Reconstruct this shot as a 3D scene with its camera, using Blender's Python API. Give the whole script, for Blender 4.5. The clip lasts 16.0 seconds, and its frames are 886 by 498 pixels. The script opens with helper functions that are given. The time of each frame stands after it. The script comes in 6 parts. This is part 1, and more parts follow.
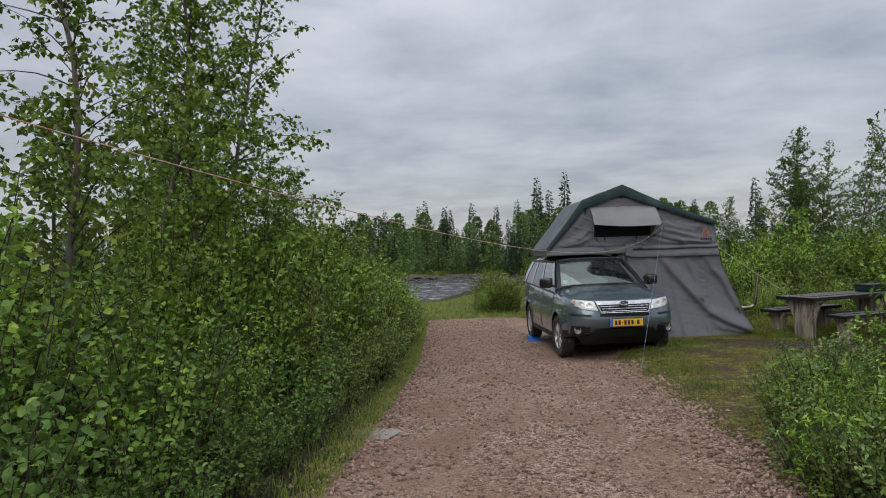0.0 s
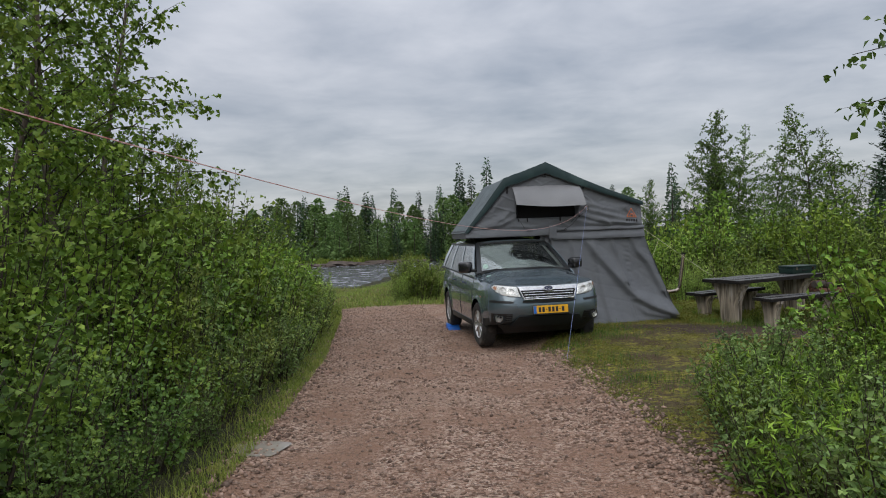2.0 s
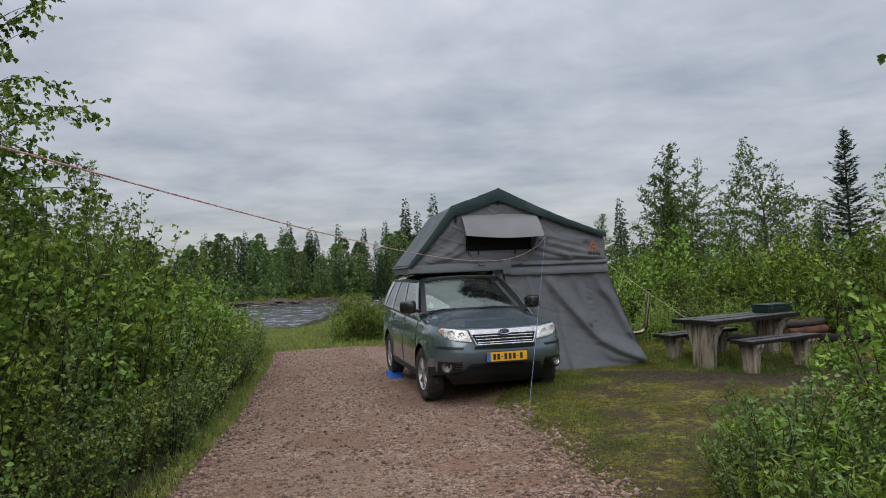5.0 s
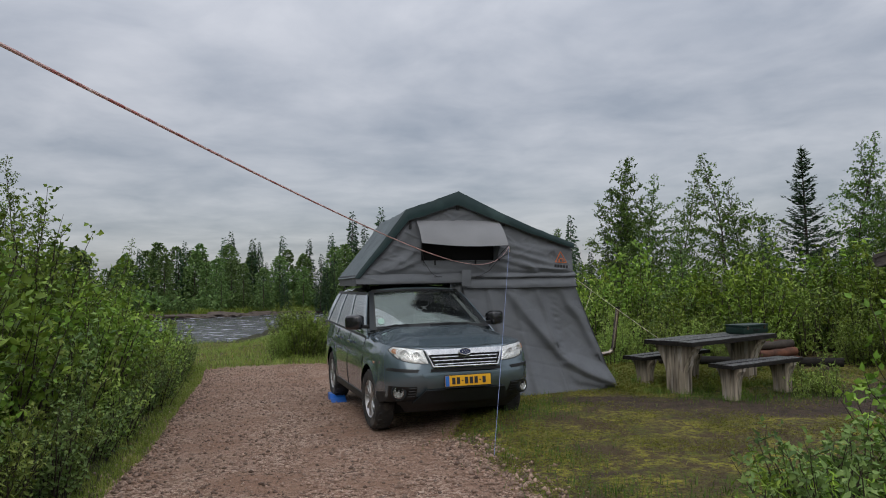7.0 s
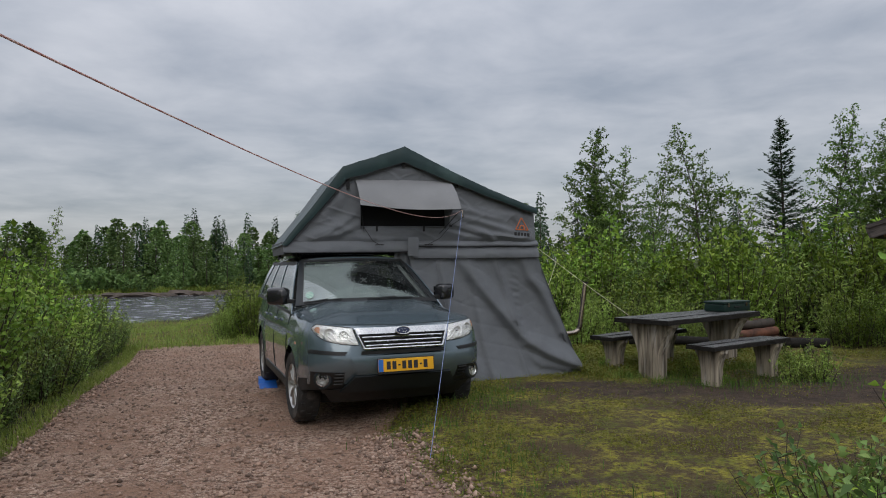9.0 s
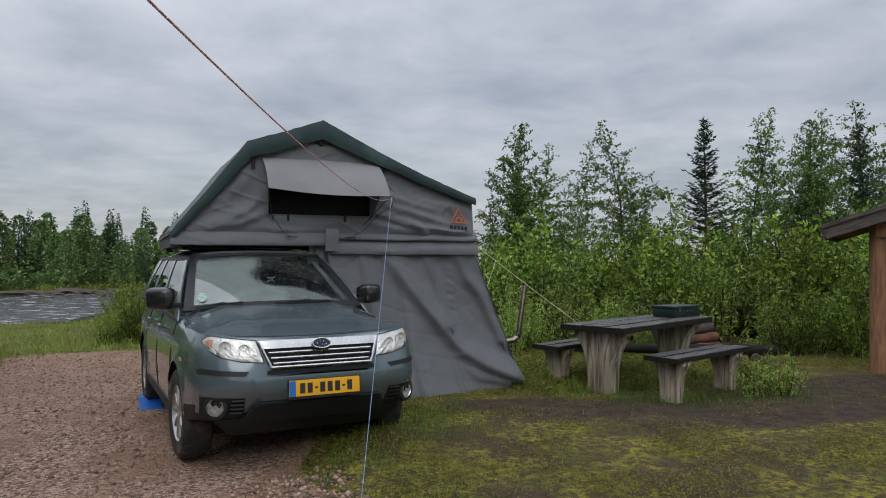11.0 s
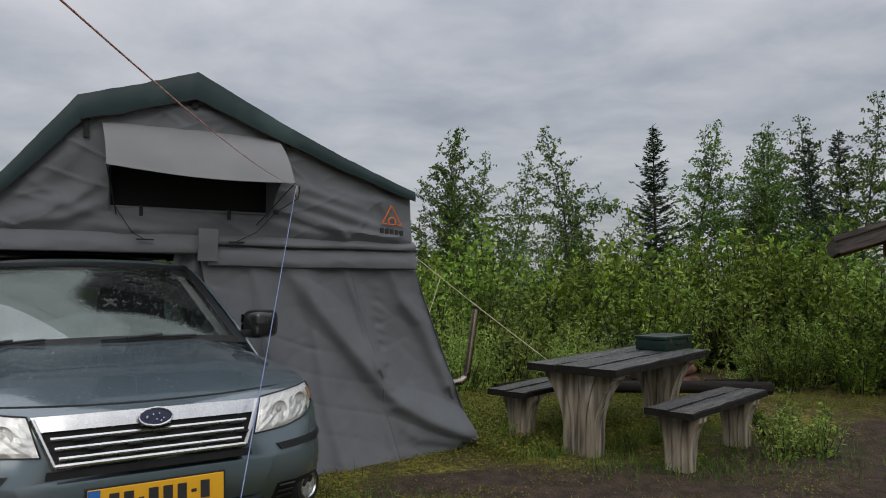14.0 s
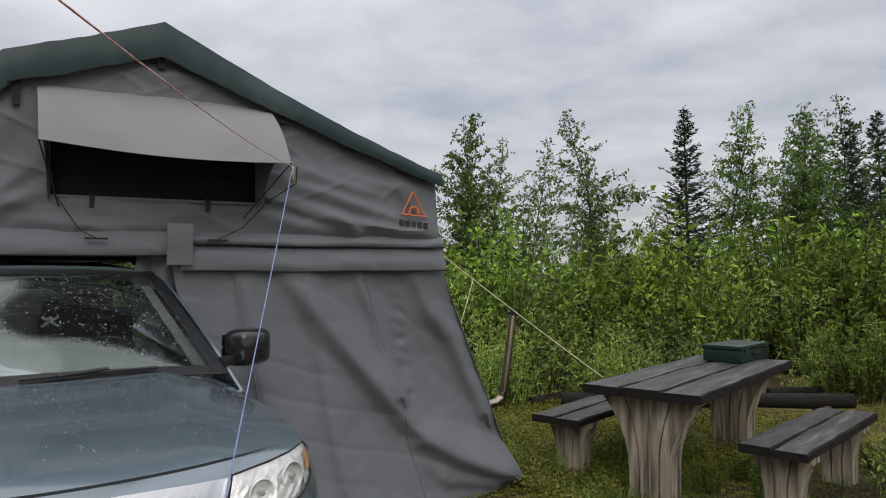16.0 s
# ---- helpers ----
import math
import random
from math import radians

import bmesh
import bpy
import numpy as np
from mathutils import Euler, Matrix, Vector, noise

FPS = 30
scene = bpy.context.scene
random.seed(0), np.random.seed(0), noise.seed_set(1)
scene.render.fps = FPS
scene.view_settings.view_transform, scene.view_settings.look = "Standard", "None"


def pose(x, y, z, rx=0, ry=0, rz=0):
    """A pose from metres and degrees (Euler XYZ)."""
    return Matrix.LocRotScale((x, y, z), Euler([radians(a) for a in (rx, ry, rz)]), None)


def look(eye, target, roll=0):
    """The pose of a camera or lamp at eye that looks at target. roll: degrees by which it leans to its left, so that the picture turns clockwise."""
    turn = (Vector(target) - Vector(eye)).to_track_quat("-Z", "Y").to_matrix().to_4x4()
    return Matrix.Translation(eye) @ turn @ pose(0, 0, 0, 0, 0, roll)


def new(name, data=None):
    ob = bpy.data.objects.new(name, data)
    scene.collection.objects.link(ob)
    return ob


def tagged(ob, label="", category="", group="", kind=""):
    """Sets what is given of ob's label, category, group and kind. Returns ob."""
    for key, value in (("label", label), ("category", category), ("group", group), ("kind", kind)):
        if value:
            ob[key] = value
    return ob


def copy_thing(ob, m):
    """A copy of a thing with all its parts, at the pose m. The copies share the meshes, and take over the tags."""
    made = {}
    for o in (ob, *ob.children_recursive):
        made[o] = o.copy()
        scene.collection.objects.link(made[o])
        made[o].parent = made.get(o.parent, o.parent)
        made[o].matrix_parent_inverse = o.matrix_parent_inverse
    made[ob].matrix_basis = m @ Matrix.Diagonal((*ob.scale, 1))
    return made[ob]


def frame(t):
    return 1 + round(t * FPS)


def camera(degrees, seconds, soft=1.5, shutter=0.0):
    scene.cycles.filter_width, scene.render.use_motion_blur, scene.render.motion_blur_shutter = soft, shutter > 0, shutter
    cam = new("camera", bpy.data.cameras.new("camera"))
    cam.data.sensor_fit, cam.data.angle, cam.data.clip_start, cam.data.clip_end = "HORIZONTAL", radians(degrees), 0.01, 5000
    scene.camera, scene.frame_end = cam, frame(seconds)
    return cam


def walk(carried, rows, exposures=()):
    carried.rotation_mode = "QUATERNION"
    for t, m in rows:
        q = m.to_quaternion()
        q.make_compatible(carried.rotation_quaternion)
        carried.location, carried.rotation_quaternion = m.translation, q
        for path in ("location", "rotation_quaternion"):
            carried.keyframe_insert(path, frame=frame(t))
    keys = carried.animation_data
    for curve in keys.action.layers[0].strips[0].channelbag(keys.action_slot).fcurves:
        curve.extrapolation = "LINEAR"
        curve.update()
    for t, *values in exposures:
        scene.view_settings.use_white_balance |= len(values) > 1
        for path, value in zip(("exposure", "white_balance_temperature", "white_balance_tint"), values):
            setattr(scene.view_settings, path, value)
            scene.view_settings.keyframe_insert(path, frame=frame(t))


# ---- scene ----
cam = camera(64.0, 16.0, soft=1.0)
PATH = [
    (0, (0.308, -0.054, 1.695), (0.306, 1.946, 1.701), -2.0),
    (0.5, (0.313, 0.187, 1.675), (0.397, 2.185, 1.69), -1.9),
    (1, (0.353, 0.43, 1.663), (0.5, 2.425, 1.663), -1.9),
    (1.5, (0.455, 0.71, 1.633), (0.627, 2.702, 1.609), -2.2),
    (2, (0.511, 0.971, 1.624), (0.723, 2.96, 1.583), -2.2),
    (2.5, (0.532, 1.255, 1.624), (0.806, 3.236, 1.584), -2.2),
    (3, (0.583, 1.515, 1.648), (0.897, 3.49, 1.616), -2.3),
    (3.5, (0.682, 1.769, 1.646), (0.995, 3.745, 1.63), -2.7),
    (4, (0.74, 2.004, 1.651), (1.064, 3.978, 1.653), -2.8),
    (4.2, (0.737, 2.082, 1.64), (1.078, 4.053, 1.654), -2.7),
    (6.3, (0.842, 3.193, 1.559), (1.253, 5.148, 1.665), -1.0),
    (6.5, (0.841, 3.313, 1.559), (1.287, 5.26, 1.669), -0.9),
    (7, (0.898, 3.581, 1.53), (1.41, 5.512, 1.628), -1.1),
    (7.5, (1.09, 3.87, 1.465), (1.635, 5.793, 1.541), -1.2),
    (8, (1.219, 4.137, 1.416), (1.797, 6.051, 1.466), -1.1),
    (8.5, (1.333, 4.44, 1.4), (1.92, 6.352, 1.435), -0.9),
    (9, (1.548, 4.717, 1.394), (2.136, 6.628, 1.435), -0.8),
    (9.5, (1.709, 5.009, 1.398), (2.349, 6.903, 1.452), -0.4),
    (9.7, (1.718, 5.145, 1.388), (2.383, 7.03, 1.445), -0.2),
    (11.8, (1.95, 6.497, 1.351), (2.83, 8.293, 1.389), -0.1),
    (12, (2.026, 6.632, 1.33), (2.91, 8.426, 1.377), 0.0),
    (12.5, (2.226, 6.96, 1.32), (3.134, 8.74, 1.393), 0.4),
    (13, (2.351, 7.261, 1.365), (3.314, 9.011, 1.463), 0.5),
    (13.5, (2.47, 7.583, 1.376), (3.472, 9.31, 1.483), 0.5),
    (14, (2.621, 7.873, 1.353), (3.632, 9.596, 1.445), 0.2),
    (14.5, (2.753, 8.145, 1.354), (3.78, 9.861, 1.405), -0.2),
    (15, (2.847, 8.473, 1.335), (3.888, 10.18, 1.367), -0.3),
    (15.5, (2.911, 8.695, 1.358), (3.93, 10.416, 1.394), -0.3),
    (16, (3.042, 8.908, 1.428), (4.03, 10.646, 1.499), -0.5),
]
EXPOSURES = ((0, -0.05, 6500, 10), (3.5, 0.0, 6500, 10), (6.5, -0.15, 6500, 10), (8.0, -0.2, 6500, 10), (9.5, -0.11, 6500, 10), (12, -0.03, 6500, 10), (13.0, 0.0, 6550, 10), (13.6, -0.24, 6600, 10), (14.5, -0.10, 6850, 10), (15.4, 0.20, 6850, 10), (16, 0.15, 6850, 11))
walk(cam, [(t, look(eye, target, roll)) for t, eye, target, roll in PATH], EXPOSURES)


# ---- world, sun, exposure ----
world = bpy.data.worlds.new("overcast_sky")
scene.world = world
world.use_nodes = True
wn, wl = world.node_tree.nodes, world.node_tree.links
wn.clear()


def wnode(kind, **values):
    n = wn.new(kind)
    for k, v in values.items():
        n.inputs[k].default_value = v
    return n


SUN_EL, SUN_ROT = radians(38), radians(200)
sky = wn.new("ShaderNodeTexSky")
sky.sky_type, sky.sun_disc = "NISHITA", False
sky.sun_elevation, sky.sun_rotation = SUN_EL, SUN_ROT
coord = wn.new("ShaderNodeTexCoord")
split = wn.new("ShaderNodeSeparateXYZ")
wl.new(coord.outputs["Generated"], split.inputs[0])


def wmath(op, a, b, clamp=False):
    n = wn.new("ShaderNodeMath")
    n.operation, n.use_clamp = op, clamp
    for i, v in enumerate((a, b)):
        if isinstance(v, (int, float)):
            n.inputs[i].default_value = v
        else:
            wl.new(v, n.inputs[i])
    return n.outputs[0]


up = wmath("MAXIMUM", split.outputs[2], 0.0)
flat = wmath("ADD", up, 0.13)
deck = wn.new("ShaderNodeCombineXYZ")
wl.new(wmath("DIVIDE", split.outputs[0], flat), deck.inputs[0])
wl.new(wmath("DIVIDE", split.outputs[1], flat), deck.inputs[1])
big = wnode("ShaderNodeTexNoise", Scale=0.75, Detail=5.0, Roughness=0.55, Distortion=0.4)
small = wnode("ShaderNodeTexNoise", Scale=2.3, Detail=6.0, Roughness=0.55, Distortion=0.3)
wl.new(deck.outputs[0], big.inputs["Vector"])
wl.new(deck.outputs[0], small.inputs["Vector"])
cloud = wmath("ADD", wmath("MULTIPLY", big.outputs[0], 0.6), wmath("MULTIPLY", small.outputs[0], 0.4))
ramp = wn.new("ShaderNodeValToRGB")
ramp.color_ramp.elements[0].position, ramp.color_ramp.elements[0].color = 0.36, (0.31, 0.335, 0.385, 1)
ramp.color_ramp.elements[1].position, ramp.color_ramp.elements[1].color = 0.66, (0.60, 0.605, 0.64, 1)
wl.new(cloud, ramp.inputs[0])
# an overcast sky is about three times as bright overhead as at the horizon
glow = wmath("ADD", wmath("MULTIPLY", wmath("POWER", up, 1.6), 3.4), 1.0)
scaled = wn.new("ShaderNodeVectorMath")
scaled.operation = "SCALE"
wl.new(ramp.outputs[0], scaled.inputs[0])
wl.new(glow, scaled.inputs["Scale"])
clear = wnode("ShaderNodeBackground", Strength=0.02)
wl.new(sky.outputs[0], clear.inputs["Color"])
clouds = wnode("ShaderNodeBackground", Strength=0.78)
wl.new(scaled.outputs[0], clouds.inputs["Color"])
both = wn.new("ShaderNodeAddShader")
out = wn.new("ShaderNodeOutputWorld")
wl.new(clear.outputs[0], both.inputs[0])
wl.new(clouds.outputs[0], both.inputs[1])
wl.new(both.outputs[0], out.inputs["Surface"])

sun_data = bpy.data.lights.new("sun", "SUN")
sun_data.energy, sun_data.angle, sun_data.color = 0.8, radians(40), (1.0, 0.97, 0.92)
sun = new("sun", sun_data)
sun.matrix_world = look((0, 0, 30), (0.34 * 20, 0.94 * 20, 30 - 0.78 * 20))


# ---- materials ----
def mat(name, c1, c2=None, scale=6.0, rough=0.8, metal=0.0, bump=0.15, bscale=70.0, spec=0.4, coat=0.0, island=0.0, thing=0.0, stretch=None, dirt=None, dirt_scale=2.0, dirt_at=0.6):
    m = bpy.data.materials.new(name)
    m.use_nodes = True
    nt = m.node_tree
    n, l = nt.nodes, nt.links
    b = n["Principled BSDF"]
    tc = n.new("ShaderNodeTexCoord")
    src = tc.outputs["Object"]
    if stretch:
        mp = n.new("ShaderNodeMapping")
        mp.inputs["Scale"].default_value = stretch
        l.new(src, mp.inputs["Vector"])
        src = mp.outputs[0]

    def tex(s, d=6.0):
        t = n.new("ShaderNodeTexNoise")
        t.inputs["Scale"].default_value, t.inputs["Detail"].default_value = s, d
        l.new(src, t.inputs["Vector"])
        return t.outputs[0]

    def mix(f, a, c):
        x = n.new("ShaderNodeMix")
        x.data_type = "RGBA"
        for slot, v in ((0, f), (6, a), (7, c)):
            if hasattr(v, "is_linked"):
                l.new(v, x.inputs[slot])
            else:
                x.inputs[slot].default_value = v if slot == 0 else (*v, 1)
        return x.outputs[2]

    def ramped(v, lo, hi):
        r = n.new("ShaderNodeMapRange")
        r.inputs[1].default_value, r.inputs[2].default_value = lo, hi
        l.new(v, r.inputs[0])
        return r.outputs[0]

    c2 = c2 or tuple(v * 0.75 for v in c1)
    col = mix(ramped(tex(scale), 0.35, 0.65), c1, c2)
    if island or thing:
        if island:
            g = n.new("ShaderNodeNewGeometry")
            rnd = g.outputs["Random Per Island"]
        else:
            rnd = n.new("ShaderNodeObjectInfo").outputs["Random"]
        k = island or thing
        hv = n.new("ShaderNodeHueSaturation")
        l.new(ramped(rnd, 0, 1), hv.inputs["Value"])
        hv.inputs["Value"].default_value = 1
        r = n.new("ShaderNodeMapRange")
        r.inputs[3].default_value, r.inputs[4].default_value = 1 - k, 1 + k
        l.new(rnd, r.inputs[0])
        l.new(r.outputs[0], hv.inputs["Value"])
        l.new(col, hv.inputs["Color"])
        col = hv.outputs[0]
    if dirt:
        col = mix(ramped(tex(dirt_scale, 8.0), dirt_at - 0.06, dirt_at + 0.08), col, dirt)
    l.new(col, b.inputs["Base Color"])
    fine = tex(bscale, 4.0)
    rr = n.new("ShaderNodeMapRange")
    rr.inputs[3].default_value, rr.inputs[4].default_value = max(0.02, rough - 0.1), min(1, rough + 0.1)
    l.new(tex(scale * 3), rr.inputs[0])
    l.new(rr.outputs[0], b.inputs["Roughness"])
    b.inputs["Metallic"].default_value = metal
    b.inputs["Specular IOR Level"].default_value = spec
    b.inputs["Coat Weight"].default_value = coat
    b.inputs["Coat Roughness"].default_value = 0.06
    if bump:
        bp = n.new("ShaderNodeBump")
        bp.inputs["Strength"].default_value, bp.inputs["Distance"].default_value = bump, 0.01
        l.new(fine, bp.inputs["Height"])
        l.new(bp.outputs[0], b.inputs["Normal"])
    return m


def leaf_mat(name, c1, c2, c3, trans=0.20):
    """Leaves: three greens mixed leaf by leaf, light shining through."""
    m = bpy.data.materials.new(name)
    m.use_nodes = True
    n, l = m.node_tree.nodes, m.node_tree.links
    b, o = n["Principled BSDF"], n["Material Output"]
    g = n.new("ShaderNodeNewGeometry")
    r = n.new("ShaderNodeValToRGB")
    e = r.color_ramp.elements
    e[0].color, e[1].color = (*c1, 1), (*c3, 1)
    e.new(0.55).color = (*c2, 1)
    # colour runs in clumps as well as leaf by leaf
    clump = n.new("ShaderNodeTexNoise")
    clump.inputs["Scale"].default_value, clump.inputs["Detail"].default_value = 3.2, 2.0
    l.new(n.new("ShaderNodeTexCoord").outputs["Object"], clump.inputs["Vector"])
    spread = n.new("ShaderNodeMapRange")
    spread.inputs[1].default_value, spread.inputs[2].default_value = 0.33, 0.67
    spread.inputs[3].default_value, spread.inputs[4].default_value = 0.0, 0.55
    l.new(clump.outputs[0], spread.inputs[0])
    share = n.new("ShaderNodeMath")
    share.operation = "MULTIPLY_ADD"
    share.inputs[1].default_value = 0.45
    l.new(g.outputs["Random Per Island"], share.inputs[0])
    l.new(spread.outputs[0], share.inputs[2])
    l.new(share.outputs[0], r.inputs[0])
    info = n.new("ShaderNodeObjectInfo")
    hv = n.new("ShaderNodeHueSaturation")
    mr = n.new("ShaderNodeMapRange")
    mr.inputs[3].default_value, mr.inputs[4].default_value = 0.64, 1.38
    l.new(info.outputs["Random"], mr.inputs[0])
    l.new(mr.outputs[0], hv.inputs["Value"])
    mh = n.new("ShaderNodeMapRange")
    mh.inputs[3].default_value, mh.inputs[4].default_value = 0.492, 0.513
    l.new(info.outputs["Random"], mh.inputs[0])
    l.new(mh.outputs[0], hv.inputs["Hue"])
    l.new(r.outputs[0], hv.inputs["Color"])
    l.new(hv.outputs[0], b.inputs["Base Color"])
    b.inputs["Roughness"].default_value = 0.55
    b.inputs["Specular IOR Level"].default_value = 0.22
    t = n.new("ShaderNodeBsdfTranslucent")
    l.new(hv.outputs[0], t.inputs["Color"])
    x = n.new("ShaderNodeMixShader")
    x.inputs[0].default_value = trans
    l.new(b.outputs[0], x.inputs[1])
    l.new(t.outputs[0], x.inputs[2])
    l.new(x.outputs[0], o.inputs["Surface"])
    return m


def glass_mat(name, tint=(0.8, 0.86, 0.85), rough=0.0, clear=1.0):
    m = bpy.data.materials.new(name)
    m.use_nodes = True
    b = m.node_tree.nodes["Principled BSDF"]
    b.inputs["Base Color"].default_value = (*tint, 1)
    b.inputs["Transmission Weight"].default_value = clear
    b.inputs["Roughness"].default_value = rough
    b.inputs["IOR"].default_value = 1.55
    return m


PAINT = mat("car_paint_grey_green", (0.116, 0.158, 0.184), (0.127, 0.170, 0.196), 1.5, 0.20, 0.40, 0.02, 300, 0.5, coat=1.0)
BLACK = mat("black_plastic", (0.011, 0.0115, 0.012), (0.017, 0.0175, 0.018), 12, 0.5, 0, 0.1, 200)
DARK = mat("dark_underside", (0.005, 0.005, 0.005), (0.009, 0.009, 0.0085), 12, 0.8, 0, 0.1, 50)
GLOSSBLACK = mat("gloss_black_plastic", (0.012, 0.012, 0.013), (0.018, 0.018, 0.02), 5, 0.18, 0, 0.0, 50, coat=0.6)
CHROME = mat("chrome", (0.60, 0.61, 0.62), (0.52, 0.53, 0.54), 8, 0.26, 1.0, 0.02, 200)
ALLOY = mat("silver_alloy", (0.5, 0.5, 0.5), (0.4, 0.4, 0.39), 8, 0.4, 0.8, 0.05, 80, dirt=(0.2, 0.18, 0.15), dirt_scale=6)
BADGE = mat("badge_blue", (0.008, 0.014, 0.045), (0.012, 0.02, 0.06), 6, 0.2, 0, 0.0)
RUBBER = mat("tyre_rubber", (0.022, 0.022, 0.022), (0.04, 0.037, 0.034), 9, 0.85, 0, 0.3, 90, dirt=(0.10, 0.085, 0.075), dirt_scale=5, dirt_at=0.6)
REFLECTOR = mat("lamp_reflector", (0.72, 0.72, 0.70), (0.52, 0.52, 0.51), 40, 0.42, 0.55, 0.1, 60)
# Darker copy of the body paint, with shade put into its colour
SHADEPAINT = mat("car_paint_shaded", (0.018, 0.022, 0.025), (0.013, 0.016, 0.018), 3, 0.5, 0.0, 0.05, 200, 0.3, dirt=(0.030, 0.028, 0.026), dirt_scale=4, dirt_at=0.68)
AMBER = mat("amber_lens", (0.52, 0.28, 0.16), (0.45, 0.22, 0.12), 30, 0.2, 0, 0.05, 40)
PLATE = mat("plate_yellow", (0.80, 0.42, 0.025), (0.74, 0.38, 0.02), 6, 0.4, 0, 0.02, 100)
PLATEBLUE = mat("plate_blue", (0.03, 0.16, 0.5), (0.03, 0.14, 0.45), 6, 0.4)
WHITE = mat("white_marks", (0.75, 0.76, 0.76), (0.6, 0.61, 0.61), 20, 0.5)
TRIMGREY = mat("car_interior_grey", (0.26, 0.27, 0.265), (0.21, 0.22, 0.215), 8, 0.8, 0, 0.2, 120)
SEATS = mat("seat_fabric", (0.020, 0.021, 0.021), (0.032, 0.033, 0.033), 8, 0.9, 0, 0.3, 200)
GLASS = glass_mat("car_glass", (0.62, 0.67, 0.67), 0.0, 0.995)
DROPS = mat("water_drop", (0.22, 0.25, 0.26), (0.28, 0.31, 0.32), 10, 0.06, 0.2, 0.0)
# Stands in for reflected sky and dash as well as mist
GLARE = mat("window_glare", (0.56, 0.60, 0.59), (0.48, 0.52, 0.51), 6, 0.9, 0, 0.0)
amount_of = GLARE.node_tree.nodes.new("ShaderNodeAttribute")
amount_of.attribute_name = "mist"
GLARE.node_tree.links.new(amount_of.outputs["Fac"], GLARE.node_tree.nodes["Principled BSDF"].inputs["Alpha"])
GLASSDARK = glass_mat("tinted_glass", (0.20, 0.22, 0.22), 0.0, 1.0)
LENS = glass_mat("lamp_lens", (0.95, 0.96, 0.96))
CANVAS = mat("grey_canvas", (0.138, 0.147, 0.158), (0.124, 0.132, 0.143), 5.0, 0.72, 0, 0.35, 420, 0.35, dirt=(0.110, 0.115, 0.120), dirt_scale=1.3, dirt_at=0.66)
CANVASLIGHT = mat("light_grey_canvas", (0.225, 0.227, 0.232), (0.195, 0.197, 0.202), 2.2, 0.72, 0, 0.3, 420)
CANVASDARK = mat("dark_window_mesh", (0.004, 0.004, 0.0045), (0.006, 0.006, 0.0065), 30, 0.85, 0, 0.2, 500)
FLY = mat("green_rainfly", (0.017, 0.036, 0.037), (0.025, 0.047, 0.048), 2.0, 0.42, 0, 0.06, 220, 0.3, dirt=(0.045, 0.078, 0.074), dirt_scale=2.5, dirt_at=0.62)
STRAPBLACK = mat("black_webbing", (0.012, 0.012, 0.013), (0.02, 0.02, 0.021), 40, 0.8)
ORANGE = mat("orange_print", (0.62, 0.17, 0.05), (0.5, 0.14, 0.05), 20, 0.7)
INK = mat("dark_print", (0.02, 0.02, 0.022), (0.03, 0.03, 0.032), 20, 0.7)
ROPERED = mat("red_white_rope", (0.50, 0.17, 0.15), (0.80, 0.60, 0.56), 60, 0.8, 0, 0.5, 300)
ROPEBLUE = mat("blue_cord", (0.14, 0.19, 0.38), (0.24, 0.29, 0.46), 30, 0.8)
ROPEPALE = mat("pale_guy_rope", (0.62, 0.60, 0.42), (0.5, 0.48, 0.33), 30, 0.8)
BLUE = mat("blue_plastic", (0.015, 0.12, 0.46), (0.02, 0.10, 0.38), 6, 0.5, 0, 0.1, 50)
WOOD = mat("weathered_plank", (0.135, 0.130, 0.120), (0.020, 0.019, 0.018), 3.5, 0.36, 0, 1.0, 30, 0.5, thing=0.25, stretch=(1, 10, 10), dirt=(0.030, 0.030, 0.031), dirt_scale=2.2, dirt_at=0.51)
# Plank sides and undersides, shade put into the wet wood's colour; also logs
WOODEDGE = mat("dark_wood", (0.012, 0.011, 0.010), (0.024, 0.021, 0.018), 6, 0.75, 0, 0.9, 30, 0.15, stretch=(1, 9, 9))
LOG = mat("weathered_log", (0.420, 0.360, 0.275), (0.095, 0.078, 0.060), 4, 0.8, 0, 0.7, 30, 0.3, stretch=(5, 5, 0.45), dirt=(0.50, 0.46, 0.40), dirt_scale=3, dirt_at=0.60)
FIREWOOD = mat("split_firewood", (0.150, 0.066, 0.042), (0.055, 0.030, 0.022), 5, 0.85, 0, 0.9, 25, 0.2, thing=0.35)
RAWWOOD = mat("brown_timber", (0.30, 0.155, 0.085), (0.18, 0.09, 0.05), 6, 0.75, 0, 0.6, 40, 0.3, stretch=(7, 7, 0.8))
GREYWOOD = mat("grey_board", (0.125, 0.105, 0.095), (0.055, 0.048, 0.044), 6, 0.8, 0, 0.6, 40, 0.3, stretch=(1, 8, 8))
BOXGREEN = mat("dark_green_metal", (0.007, 0.022, 0.017), (0.009, 0.026, 0.02), 5, 0.4, 0.0, 0.05, 90)
STEEL = mat("blued_steel_pipe", (0.42, 0.34, 0.25), (0.24, 0.21, 0.19), 3, 0.25, 1.0, 0.03, 80)
BARK = mat("dark_bark", (0.075, 0.06, 0.05), (0.045, 0.038, 0.032), 9, 0.9, 0, 0.8, 30)
BIRCHBARK = mat("birch_bark", (0.20, 0.17, 0.14), (0.10, 0.075, 0.058), 7, 0.8, 0, 0.5, 30, stretch=(1, 1, 0.35), dirt=(0.05, 0.042, 0.036), dirt_scale=9, dirt_at=0.6)
TWIG = mat("twig", (0.055, 0.040, 0.028), (0.035, 0.026, 0.019), 20, 0.8, 0, 0.2, 60)
